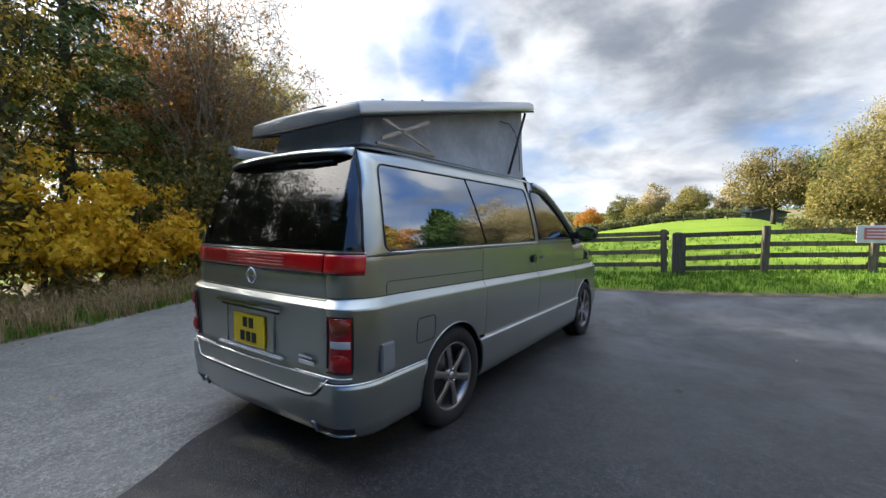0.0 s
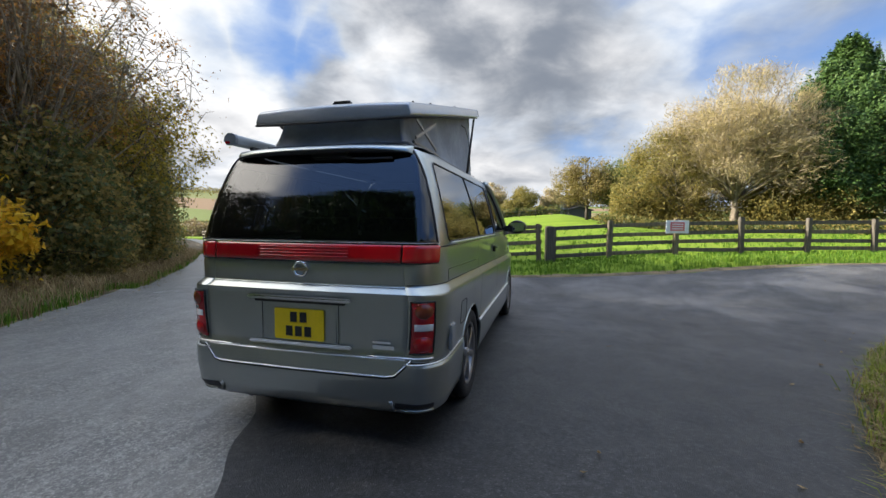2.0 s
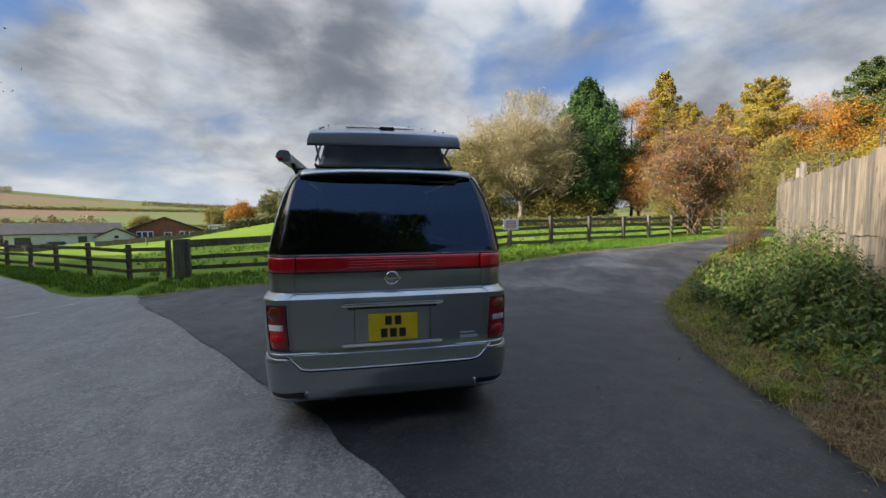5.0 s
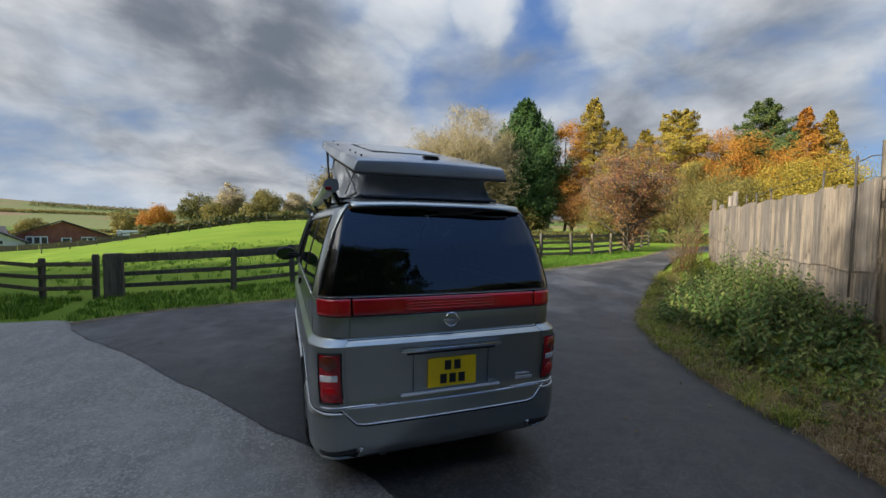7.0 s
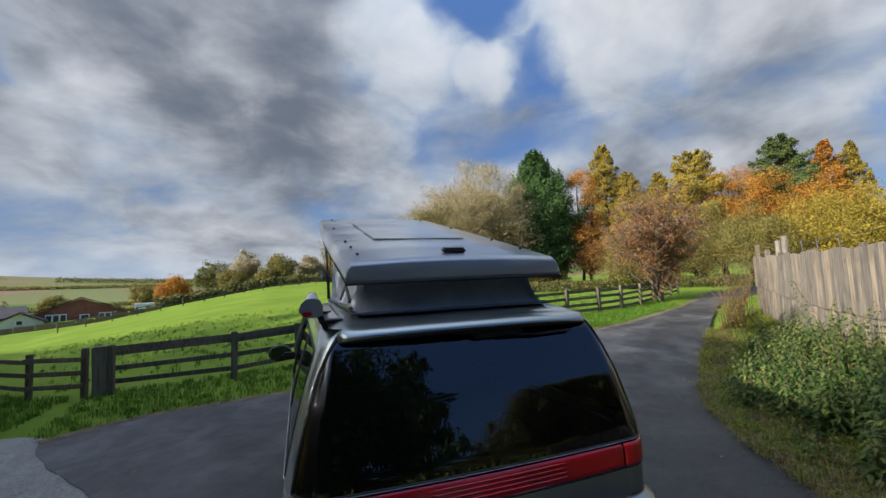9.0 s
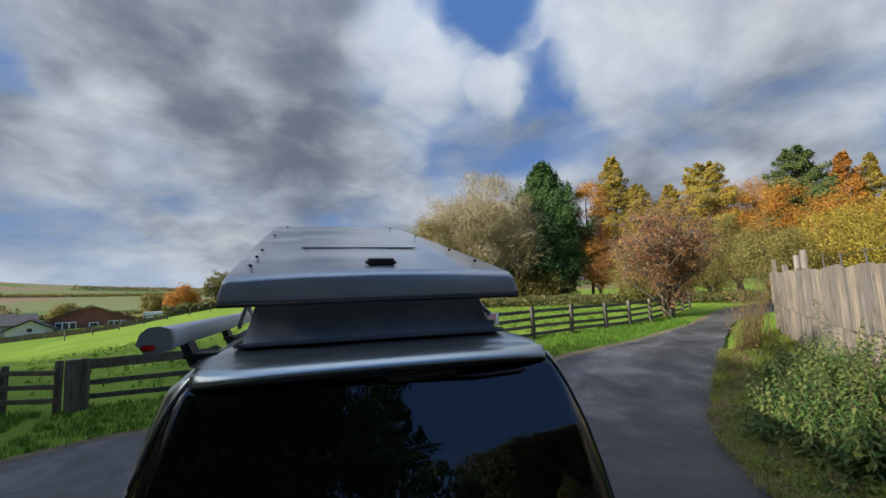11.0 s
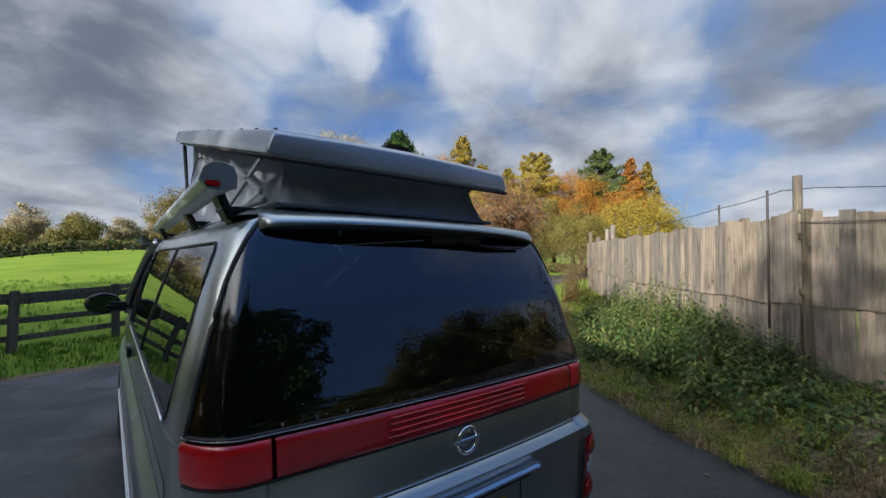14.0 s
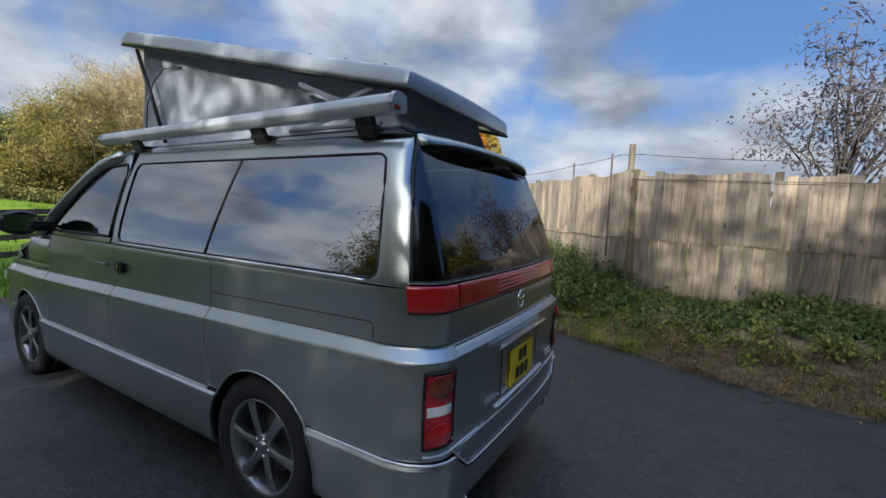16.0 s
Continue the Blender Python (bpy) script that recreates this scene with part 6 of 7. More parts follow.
for i, (az, r, h, shape, mat, nm) in enumerate((
        (53.4, 40, 9.7, ROUND, F_ORANGE, "deep orange autumn tree in the wood edge"), (43.3, 42, 9.0, ROUND, F_GOLD, "golden autumn tree in the wood edge"), (46.5, 44, 9.6, ROUND, F_RUST, "rust brown autumn tree in the wood edge"),
        (44.4, 44, 9.8, ROUND, F_GOLD, "golden autumn tree in the wood edge"), (51.3, 42, 9.6, ROUND, F_RUST, "rust brown autumn tree in the wood edge"), (55.3, 42, 9.4, ROUND, F_GOLD, "golden autumn tree in the wood edge"), (59.5, 39, 8.0, ROUND, F_ORANGE, "orange autumn tree in the wood edge"), (50.8, 38, 6.4, ROUND, F_OLIVE, "olive golden tree in the wood edge"),
        (41.0, 34, 4.0, WIDE, F_OLIVE, "low olive shrub by the side road"), (54.0, 33, 5.2, WIDE, F_OLIVE, "low golden weeping tree by the side road"), (58.0, 33, 5.4, WIDE, F_GOLD, "low golden weeping tree by the side road"), (62.0, 35, 6.1, ROUND, F_GOLD, "low yellow tree by the side road"),
        (64.3, 40, 4.4, WIDE, F_PINE, "low dark olive tree at the end of the wood"), (36.5, 41, 5.6, WIDE, F_RUST, "rusty undergrowth tree in the wood edge"), (48, 36, 4.6, WIDE, F_OLIVE, "olive undergrowth tree in the wood edge"))):
    make_tree("autumn_tree", nm, polar(az, r), h, shape, 75, 170, 0.46, 0.100, mat, M_BARKD, 0.18, seed=20 + i, turn=i * 47, group=WOOD)
# the wood past the pasture
F_BROWN = foliage("olive_brown_leaves", [(0.13, 0.105, 0.035), (0.20, 0.155, 0.050), (0.26, 0.20, 0.06)], glow=0.3)
for i, (az, r, h, shape, mat, nm) in enumerate((
        (6.0, 46, 6.8, WIDE, F_BROWN, "rounded olive brown autumn tree past the pasture"), (9.0, 48, 6.8, ROUND, F_PINE, "green pine past the pasture"), (11.2, 47, 7.2, ROUND, F_PINE, "green pine past the pasture"),
        (13.8, 46, 7.4, ROUND, F_DARK, "dark green pine past the pasture"), (12, 40, 3.4, WIDE, F_DARK, "low dark shrub past the pasture"), (16, 40, 4.0, WIDE, F_TAN, "low tan shrub past the pasture"),
        (27.5, 42, 6.5, WIDE, F_TAN, "tan twiggy tree past the pasture"), (25, 39, 3.2, WIDE, F_OLIVE, "low olive shrub past the pasture"), (31, 40, 3.2, WIDE, F_DARK, "low dark shrub past the pasture"))):
    make_tree("field_tree", nm, polar(az, r), h, shape, 85, 100, 0.5, 0.15, mat, M_BARKD, 0.2, seed=40 + i, turn=i * 61, group="trees past the pasture")
# far trees on the skyline
F_SCRUB = foliage("tan_brown_scrub", [(0.16, 0.12, 0.07), (0.24, 0.18, 0.10), (0.27, 0.22, 0.11)], glow=0.3)
for i, (az, r, h, shape, mat, nm) in enumerate((
        (-10.0, 95, 8.0, WIDE, F_DARK, "dark green round tree on the skyline"), (-6.6, 90, 8.5, ROUND, F_TAN, "pale bare tree on the skyline"), (-2.6, 88, 6.6, WIDE, F_OLIVE, "olive tree on the skyline"),
        (0.6, 92, 6.0, ROUND, F_TAN, "pale bare tree on the skyline"), (-14.2, 90, 5.5, WIDE, F_ORANGE, "small orange tree by the houses"), (3.4, 95, 6.0, WIDE, F_TAN, "pale tree on the skyline"),
        (-8.4, 86, 4.5, WIDE, F_OLIVE, "low olive tree on the skyline"), (-24, 118, 5.5, WIDE, F_OLIVE, "low olive tree past the houses"), (-4.5, 86, 4.0, WIDE, F_OLIVE, "low olive tree on the skyline"), (-17, 110, 5.5, WIDE, F_OLIVE, "low olive tree past the houses"))):
    make_tree("far_tree", nm, polar(az, r), h, shape, 90, 50, 0.5, 0.26, mat, M_BARKD, 0.22, seed=60 + i, turn=i * 53, group="far trees", limbs=10)
# the wood along the lane
TALLER = [(0, 0, 0.72, 0.26, 0.26, 0.30), (0.12, 0.05, 0.52, 0.24, 0.24, 0.20), (-0.12, -0.04, 0.48, 0.22, 0.22, 0.20)]
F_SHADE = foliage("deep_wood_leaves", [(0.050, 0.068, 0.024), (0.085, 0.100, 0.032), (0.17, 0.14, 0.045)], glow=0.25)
NARROW = [(0, 0, 0.52, 0.36, 0.36, 0.40), (0.24, 0.1, 0.40, 0.24, 0.24, 0.30), (-0.24, -0.05, 0.42, 0.24, 0.24, 0.30)]
# dense dark trees, many unseen, are added to block sun and darken reflections
for i, (x, y, h, shape, mat, nm) in enumerate((
        (-11.8, 7.7, 7.0, ROUND, F_GOLD, "golden thin-leaved tree in the lane wood"),
        (-12.0, 4.4, 9.0, ROUND, F_RUST, "rusty thin-leaved tree in the lane wood"), (-13.6, 0.5, 8.5, ROUND, F_OLIVE, "olive tall tree in the lane wood"), (-12.4, -4.0, 11, DENSE, F_SHADE, "dark green tall tree added to fill and shade the lane wood"),
        (-13.5, -6.5, 11.5, DENSE, F_SHADE, "dark green tall tree added to fill and shade the lane wood"), (-10.5, -9.5, 9.5, DENSE, F_SHADE, "dark green tree added to fill and shade the lane wood"), (-17.5, -7.5, 12, DENSE, F_SHADE, "dark green tall tree added to fill and shade the lane wood"), (-18, -12, 12, DENSE, F_SHADE, "dark green tall tree added to fill and shade the lane wood"), (-13.6, 6.0, 8.5, DENSE, F_SHADE, "dark green tree added to fill and shade the lane wood"), (-9.6, -2.0, 8.4, DENSE, F_SHADE, "dark green tree added to fill and shade the lane wood"), (-7.6, -7.8, 9.0, DENSE, F_SHADE, "dark green tree added to fill and shade the lane wood"), (-9.2, -6, 9.0, DENSE, F_SHADE, "dark green tree added to fill and shade the lane wood"), (-14.4, 10.0, 7.0, ROUND, F_DARK, "dark thin-leaved tree in the lane wood"),
        (-18.5, 13.8, 6.5, ROUND, F_OLIVE, "olive green tree in the lane wood"), (-20.5, 12.0, 12.0, DENSE, F_DARK, "dark green tall tree added to fill and shade the lane wood"), (-29.5, 18.5, 13.0, DENSE, F_DARK, "dark green tall tree added to fill and shade the lane wood"), (-23.5, 15.6, 13.0, DENSE, F_DARK, "dark green tall tree added to fill and shade the lane wood"), (-15.6, 7.2, 9.5, DENSE, F_DARK, "dark green tall tree added to fill and shade the lane wood"), (-17.4, 10.2, 10.0, DENSE, F_DARK, "dark green tall tree added to fill and shade the lane wood"), (-15.4, 4.0, 10.5, DENSE, F_DARK, "dark green tall tree added to fill and shade the lane wood"), (-9.2, 4.2, 3.9, NARROW, F_DARK, "dark undergrowth shrub in the lane wood"), (-11.0, 6.8, 3.95, NARROW, F_DARK, "dark undergrowth shrub in the lane wood"), (-13.4, 9.6, 3.95, NARROW, F_DARK, "dark undergrowth shrub in the lane wood"), (-8.8, -0.6, 3.4, NARROW, F_DARK, "dark undergrowth shrub in the lane wood"))):
    low, thick = h < 4, shape is DENSE
    mat = F_LANE if mat is F_DARK else mat
    make_tree("lane_tree", nm, (x, y), h, shape, 160 if low else 150, 64 if low else (72 if thick else 48), 0.28 if low else 0.38, 0.105, mat, M_BARKD, 0.08 if low else 0.16, twigs=300 if low else 900, seed=80 + i, turn=i * 71, group="lane wood", limbs=34, category="shrub" if low else "tree")
make_layered("lane_pine", "dark green pine in the lane wood", (-10.2, 1.6), 9.6, 2.6, F_PINE, 171, 64, 330, 0.075, 0.22, 0.5, 0.15, -0.2, 0.10, 0.18, None, "lane wood", 0.4)
make_tree("bare_lane_tree", "half-bare grey tree with thin upright limbs", (-9.5, 4.5), 9.0, TALLER, 170, 16, 0.40, 0.075, F_RUST, M_BARKP, 0.12, twigs=1700, seed=172, stretch=1.8, hollow=0.2, limbs=60, fork=0.2, group="lane wood")
make_tree("ivy_tree", "golden leaved branches over the lane verge", (-9.2, 0.2), 6.6, ROUND, 34, 44, 0.26, 0.10, F_GOLD, M_BARKD, 0.10, twigs=300, seed=173, hollow=0.3, group="lane wood")
make_tree("yellow_shrub", "bright yellow autumn shrub beside the lane", (-8.1, 2.2), 2.6, NARROW, 60, 44, 0.17, 0.125, F_YELLOW, M_BARKD, 0.06, twigs=200, seed=99, category="shrub")
make_tree("yellow_shrub", "bright yellow autumn shrub beside the lane", (-7.7, 0.6), 2.8, NARROW, 60, 44, 0.17, 0.125, F_YELLOW, M_BARKD, 0.06, twigs=200, seed=98, category="shrub")
# behind the camera: seen in the rear window
for i, (x, y, h, shape, mat, nm) in enumerate((
        (-4.9, -9.6, 12.5, DENSE, F_CONIFER, "tall dark conifer beside the lane"), (-2.7, -10.8, 13, DENSE, F_CONIFER, "tall dark conifer beside the lane"), (-8.5, -11, 11.5, DENSE, F_CONIFER, "tall dark conifer beside the lane"),
        (-6.5, -15.5, 11, DENSE, F_CONIFER, "tall dark conifer beside the lane"), (-0.6, -13.0, 13, DENSE, F_CONIFER, "tall dark conifer beside the lane"),
        (*polar(155, 30), 9.5, ROUND, F_SHADE, "dark olive tree in the wood behind"), (*polar(149, 28), 11.0, ROUND, F_SHADE, "dark green tree in the wood behind"), (*polar(142, 27), 12.6, ROUND, F_SHADE, "dark olive tree in the wood behind"),
        (*polar(135, 27), 12.2, ROUND, F_SHADE, "dark brown tree in the wood behind"), (*polar(127, 26), 11.4, ROUND, F_SHADE, "dark green tree in the wood behind"), (*polar(119, 26), 9.2, ROUND, F_OLIVE, "olive autumn tree in the wood behind"))):
    make_tree("hedge_tree", nm, (x, y), h, shape, 200, 80, 0.50, 0.19, mat, M_BARKD, 0.18, seed=120 + i, group="trees behind the road")
make_layered("pine", "tall dark pine with open level branches", polar(168, 19), 18.0, 4.2, F_CONIFER, 131, 60, 340, 0.17, 0.14, 0.45, 0.15, -0.2, 0.14, 0.3, None, "trees behind the road", 0.5)
make_tree("sparse_tree", "sparse dark-leaved tree behind the board fence", (10.0, -3.4), 6.4, ROUND, 90, 12, 0.30, 0.10, F_PURPLE, M_BARKD, 0.09, twigs=260, seed=140, hollow=0.2)


# ---- buildings, hedge and pole in the distance ----
M_BRICK = simple("red_brick", (0.26, 0.09, 0.06), 0.85, 0, 0.3, 1.5)
M_SLATE = simple("dark_slate", (0.055, 0.050, 0.050), 0.8, 0, 0.25, 1.2)
M_RENDER = simple("white_render", (0.66, 0.64, 0.58), 0.85, 0, 0.12, 0.8)
M_PANE = simple("far_window", (0.04, 0.05, 0.06), 0.1)
M_FRAME = simple("white_frame", (0.75, 0.75, 0.73), 0.5)


def gabled(name, label, az, r, turn, wide, deep, eaves, ridge, wall_mat, openings, z=None, roof_mat=None):
    """A house with a gable towards its local -y: walls, two roof slopes, framed windows."""
    x, y = polar(az, r)
    root = thing(name, label, "house", at=(x, y, land(x, y) if z is None else z), turn=turn)
    w, d = wide / 2, deep
    vs = [(-w, 0, -1), (w, 0, -1), (w, 0, eaves), (0, 0, ridge), (-w, 0, eaves), (-w, d, -1), (w, d, -1), (w, d, eaves), (0, d, ridge), (-w, d, eaves)]
    part("wall", mesh_of("wall", vs, [(0, 1, 2, 3, 4), (9, 8, 7, 6, 5), (1, 6, 7, 2), (5, 0, 4, 9)], wall_mat, False), None, root)
    for s in (-1, 1):
        k = (ridge - eaves) / w
        a, b = Vector((0, 0, ridge + 0.08)), Vector((s * (w + 0.4), 0, eaves + 0.08 - 0.4 * k))
        vs = [(p.x, yy, p.z + dz) for p in (a, b) for yy in (-0.35, d + 0.35) for dz in (0, 0.14)]
        part("roof", mesh_of("roof", vs, [(0, 1, 3, 2), (4, 6, 7, 5), (1, 5, 7, 3), (0, 2, 6, 4), (0, 4, 5, 1), (2, 3, 7, 6)], roof_mat or M_SLATE, False), None, root)
    for cx, cz, ww, hh, n in openings:
        win = part("window", box(cx, -0.03, cz, ww, 0.08, hh, 0.01), M_FRAME, root)
        for k in range(n):
            part("pane", box(cx + ww * ((k + 0.5) / n - 0.5), -0.075, cz, ww / n * 0.72, 0.02, hh * 0.74), M_PANE, win)
    return root


gabled("brick_bungalow", "red brick bungalow with a low slate gable", -22.2, 80, 22, 10.5, 14, 2.5, 4.6, M_BRICK, ((-2.6, 2.0, 2.2, 1.1, 3), (0.4, 1.9, 1.1, 0.9, 1), (3.0, 2.0, 2.1, 0.9, 3)), z=-2.7)
barn = gabled("white_barn", "long white rendered barn with a grey roof", -34.9, 84, -59, 7.0, 12.5, 2.3, 3.6, M_RENDER, (), z=-2.6)
for y, w in ((1.8, 1.6), (8.0, 1.0), (10.6, 1.4)):
    part("barn_door", box(3.53, y, 0.9, 0.10, w, 2.0), M_PANE, barn, "dark doorway")
gabled("white_gable", "small white gabled outhouse", -26.6, 76, 24, 4.4, 5, 1.7, 2.8, M_RENDER, ((0, 1.7, 0.7, 0.6, 1),), z=-2.5)
gabled("far_cottage", "small pale cottage beside the skyline trees", 1.4, 92, -20, 3.0, 4, 2.4, 3.8, M_RENDER, ((0, 1.4, 0.8, 0.8, 1),))
gabled("far_shed", "low dark shed beside the skyline trees", 4.2, 90, 15, 5.0, 4, 1.8, 2.4, simple("dark_boards", (0.07, 0.06, 0.05), 0.9), ())


def far_block(name, label, category, az, r, size, mat, z=None, turn=None, bevel=0.05):
    x, y = polar(az, r)
    ob = part(name, box(0, 0, size[2] / 2, *size, bevel), mat)
    ob.matrix_world = pose(x, y, (land(x, y) if z is None else z), 0, 0, -az if turn is None else turn)
    return tagged(ob, label, category)


far_block("white_trailer", "long low white trailer past the pasture", "trailer", -16.4, 84, (4.2, 2.0, 1.6), M_FRAME, z=-0.9)
far_block("red_roofed_shed", "shed with a faded pink metal roof behind the fence", "shed", 74, 16.5, (6.5, 3.0, 1.95), simple("faded_red_sheet", (0.50, 0.27, 0.23), 0.6), turn=-30)


def parked_car():
    x, y = polar(-31.3, 77)
    root = thing("parked_car", "small white car parked by the barn", "car", at=(x, y, -2.6), turn=40)
    part("body", box(0, 0, 0.62, 4.0, 1.7, 0.55, 0.18), M_FRAME, root)
    part("cabin", box(-0.2, 0, 1.10, 2.1, 1.5, 0.50, 0.20), M_PANE, root)
    for sx in (-1.25, 1.25):
        for sy in (-0.8, 0.8):
            part("wheel", tubes("wheel", [([(sx, sy - 0.1, 0.3), (sx, sy + 0.1, 0.3)], [0.3, 0.3])], M_RUBBER, 14), None, root)


parked_car()


def panel_run(name, label, a, b, h, mat, n):
    """A run of close-boarded panels in the distance."""
    a, b = Vector((*polar(*a), 0)), Vector((*polar(*b), 0))
    root = thing(name, label, "fence", at=(a.x, a.y, land(a.x, a.y)))
    inv = root.matrix_world.inverted()
    d = (b - a) / n
    for i in range(n):
        c = a + d * (i + 0.5)
        ob = part("panel", box(0, 0, h / 2, d.length * 0.98, 0.06, h, 0.01), mat, root)
        ob.matrix_basis = inv @ pose(c.x, c.y, land(c.x, c.y) - 0.1, 0, 0, math.degrees(math.atan2(d.y, d.x)))


M_PANEL = weathered_wood("brown_panels", (0.24, 0.17, 0.10), 0.7, 3)
panel_run("panel_fence", "brown close-boarded panel fence before the bungalow", (-28.5, 66), (-15.5, 68), 0.7, M_PANEL, 9)
panel_run("dark_panel_fence", "dark low panel fence by the barn", (-42.5, 62), (-31.5, 68), 0.85, M_RAIL, 9)
FENCE_F = [polar(-24 + 2.1 * k, 58 + 0.5 * k) for k in range(14)]
post_and_rail("far_fence", "thin far fence along the top of the pasture", FENCE_F, 1.0, (0.45, 0.85), 0.10)


def telegraph_pole():
    x, y = -40.2, 44.4
    z = land(x, y)
    root = thing("telegraph_pole", "dark timber telegraph pole beside the lane", "pole", at=(x, y, z))
    part("shaft", tubes("shaft", [([(0, 0, -0.2), (0, 0, 6.9)], [0.16, 0.11])], M_BARKD, 8), None, root)
    part("crossarm", box(0, 0, 6.3, 1.0, 0.10, 0.10), M_BARKD, root)


telegraph_pole()


def leaf_strip(name, label, category, line, width, height, count, size, mat, seed, lift=0.0):
    """Dense foliage along a line: hedges and undergrowth."""
    rng = random.Random(seed)
    pts = []
    L = [Vector((*p, 0)) for p in line]
    lens = [(b - a).length for a, b in zip(L, L[1:])]
    for _ in range(count):
        k = rng.choices(range(len(lens)), lens)[0]
        p = L[k].lerp(L[k + 1], rng.random())
        off = rng.gauss(0, width * 0.35)
        d = (L[k + 1] - L[k]).normalized()
        p = p + Vector((-d.y, d.x, 0)) * off
        hmax = height * (0.75 + 0.45 * noise.noise((p.x * 0.5, p.y * 0.5, seed)))
        pts.append((p.x, p.y, land(p.x, p.y) + lift + hmax * rng.random() ** 0.7))
    ob = new(name, leaf_cloud(name, pts, size, mat, rng, 1.5, 0.3, True))
    return tagged(ob, label, category, "", "stuff")


leaf_strip("far_hedge", "dark clipped hedge along the top of the pasture", "hedge", [polar(-16 + 3 * k, 76) for k in range(7)], 1.6, 1.9, 9000, 0.30, F_DARK, 3)
leaf_strip("hillside_scrub", "hazy brown scrub along the foot of the hill", "undergrowth", [polar(-46 + 2.6 * k, 100 + 1.5 * (k % 2)) for k in range(8)], 6.0, 4.6, 16000, 0.32, F_SCRUB, 9)
leaf_strip("wood_undergrowth", "dark green and brown undergrowth at the wood edge", "undergrowth", [polar(8 + 6.5 * k, 36 - 0.2 * k) for k in range(10)], 3.0, 0.9, 34000, 0.10, F_DARK, 5)
leaf_strip("wood_scrub", "tan and olive scrub filling the wood edge", "undergrowth", [polar(9 + 4.5 * k, 38.5 + 0.3 * (k % 2)) for k in range(6)], 2.4, 3.4, 26000, 0.10, F_OLIVE, 8)
leaf_strip("back_hedge", "mixed autumn hedge behind the road", "hedge", [(-1, -19), (6, -16), (13, -14), (20, -11)], 2.2, 3.6, 12000, 0.16, F_OLIVE, 6)
leaf_strip("lane_hedge", "dark tangled undergrowth beside the lane", "undergrowth", [(-7.8, -4), (-8.6, 0.5), (-9.2, 3.4), (-10.9, 6.0), (-13.8, 9.6), (-19, 15), (-28, 24), (-38, 34.5)], 1.2, 1.9, 30000, 0.12, F_DARK, 7)

for k, (az0, az1, r0, r1, h) in enumerate(((-52, -30, 200, 215, 3), (-40, -12, 290, 320, 4), (-30, -5, 180, 200, 3), (-50, -34, 440, 450, 12), (-24, 4, 380, 330, 8), (-20, 8, 120, 115, 4))):
    leaf_strip("far_wood", "hazy strip of hedgerow trees on the hill", "wood", [polar(az0 + (az1 - az0) * i / 6, r0 + (r1 - r0) * i / 6) for i in range(7)], 4.0, h * 0.5, 8000, 0.5, F_OLIVE if k % 2 else F_DARK, 40 + k)


# ---- grass, weeds and fallen leaves ----
def blade_mesh(name, places, height, width, mat, rng, droop=0.5):
    """Bent blades, two triangles and a tip each."""
    vs, fs = [], []
    for x, y, z in places:
        a = rng.uniform(0, 2 * math.pi)
        h = height * rng.uniform(0.45, 1.3)
        w = width * rng.uniform(0.7, 1.3)
        dx, dy = math.cos(a), math.sin(a)
        lean = rng.uniform(0.1, droop) * h
        i = len(vs)
        vs += [(x - dy * w, y + dx * w, z), (x + dy * w, y - dx * w, z),
               (x + dx * lean * 0.35 + dy * w * 0.8, y + dy * lean * 0.35 - dx * w * 0.8, z + h * 0.6), (x + dx * lean * 0.35 - dy * w * 0.8, y + dy * lean * 0.35 + dx * w * 0.8, z + h * 0.6),
               (x + dx * lean, y + dy * lean, z + h * (1 - 0.25 * droop))]
        fs += [(i, i + 1, i + 2, i + 3), (i + 3, i + 2, i + 4)]
    return mesh_of(name, vs, fs, mat, False)


def between(la, lb, n, rng, bias=1.0, tufts=0.0):
    """Random places between two lines of the plan; tufts gathers them in bunches."""
    A, B = [Vector((*p, 0)) for p in la], [Vector((*p, 0)) for p in lb]
    wt = [((A[i + 1] - A[i]).length + (B[i + 1] - B[i]).length) * ((A[i] - B[i]).length + (A[i + 1] - B[i + 1]).length) for i in range(len(A) - 1)]
    out, c = [], None
    while len(out) < n:
        if c is None or rng.random() > tufts:
            k = rng.choices(range(len(wt)), wt)[0]
            t, u = rng.random(), rng.random() ** bias
            c = A[k].lerp(A[k + 1], t).lerp(B[k].lerp(B[k + 1], t), u)
            p = c
        else:
            p = c + Vector((rng.gauss(0, 0.05), rng.gauss(0, 0.05), 0))
        out.append((p.x, p.y, land(p.x, p.y)))
    return out


def grow(name, label, category, la, lb, n, h, w, mat, seed, bias=1.0, tufts=0.85, droop=0.6):
    rng = random.Random(seed)
    ob = new(name, blade_mesh(name, between(la, lb, n, rng, bias, tufts), h, w, mat, rng, droop))
    return tagged(ob, label, category, "", "stuff")


FRONT_LINE = [(-4.4, 6.0), (-3.0, 6.5), (0.4, 6.65), (3.6, 7.0), (7.6, 8.1), (13.5, 11.15)]
FENCE_LINE = [(-4.9, 9.2), (-3.0, 8.9), (1.2, 9.0), (4.5, 10.2), (9.0, 11.4), (15.0, 14.5)]
grow("verge_grass", "rough green verge grass before the fence", "grass", FRONT_LINE, FENCE_LINE, 34000, 0.10, 0.005, F_GRASS, 11)
grow("lane_verge_grass", "green verge grass beside the lane fence", "grass", [(-5.2, 6.9), (-8.0, 9.4), (-12.0, 13.5), (-18, 19.6)], [(-5.2, 9.2), (-8.2, 11.4), (-12.8, 15.4), (-19.5, 21.4)], 16000, 0.14, 0.006, F_GRASS, 12)
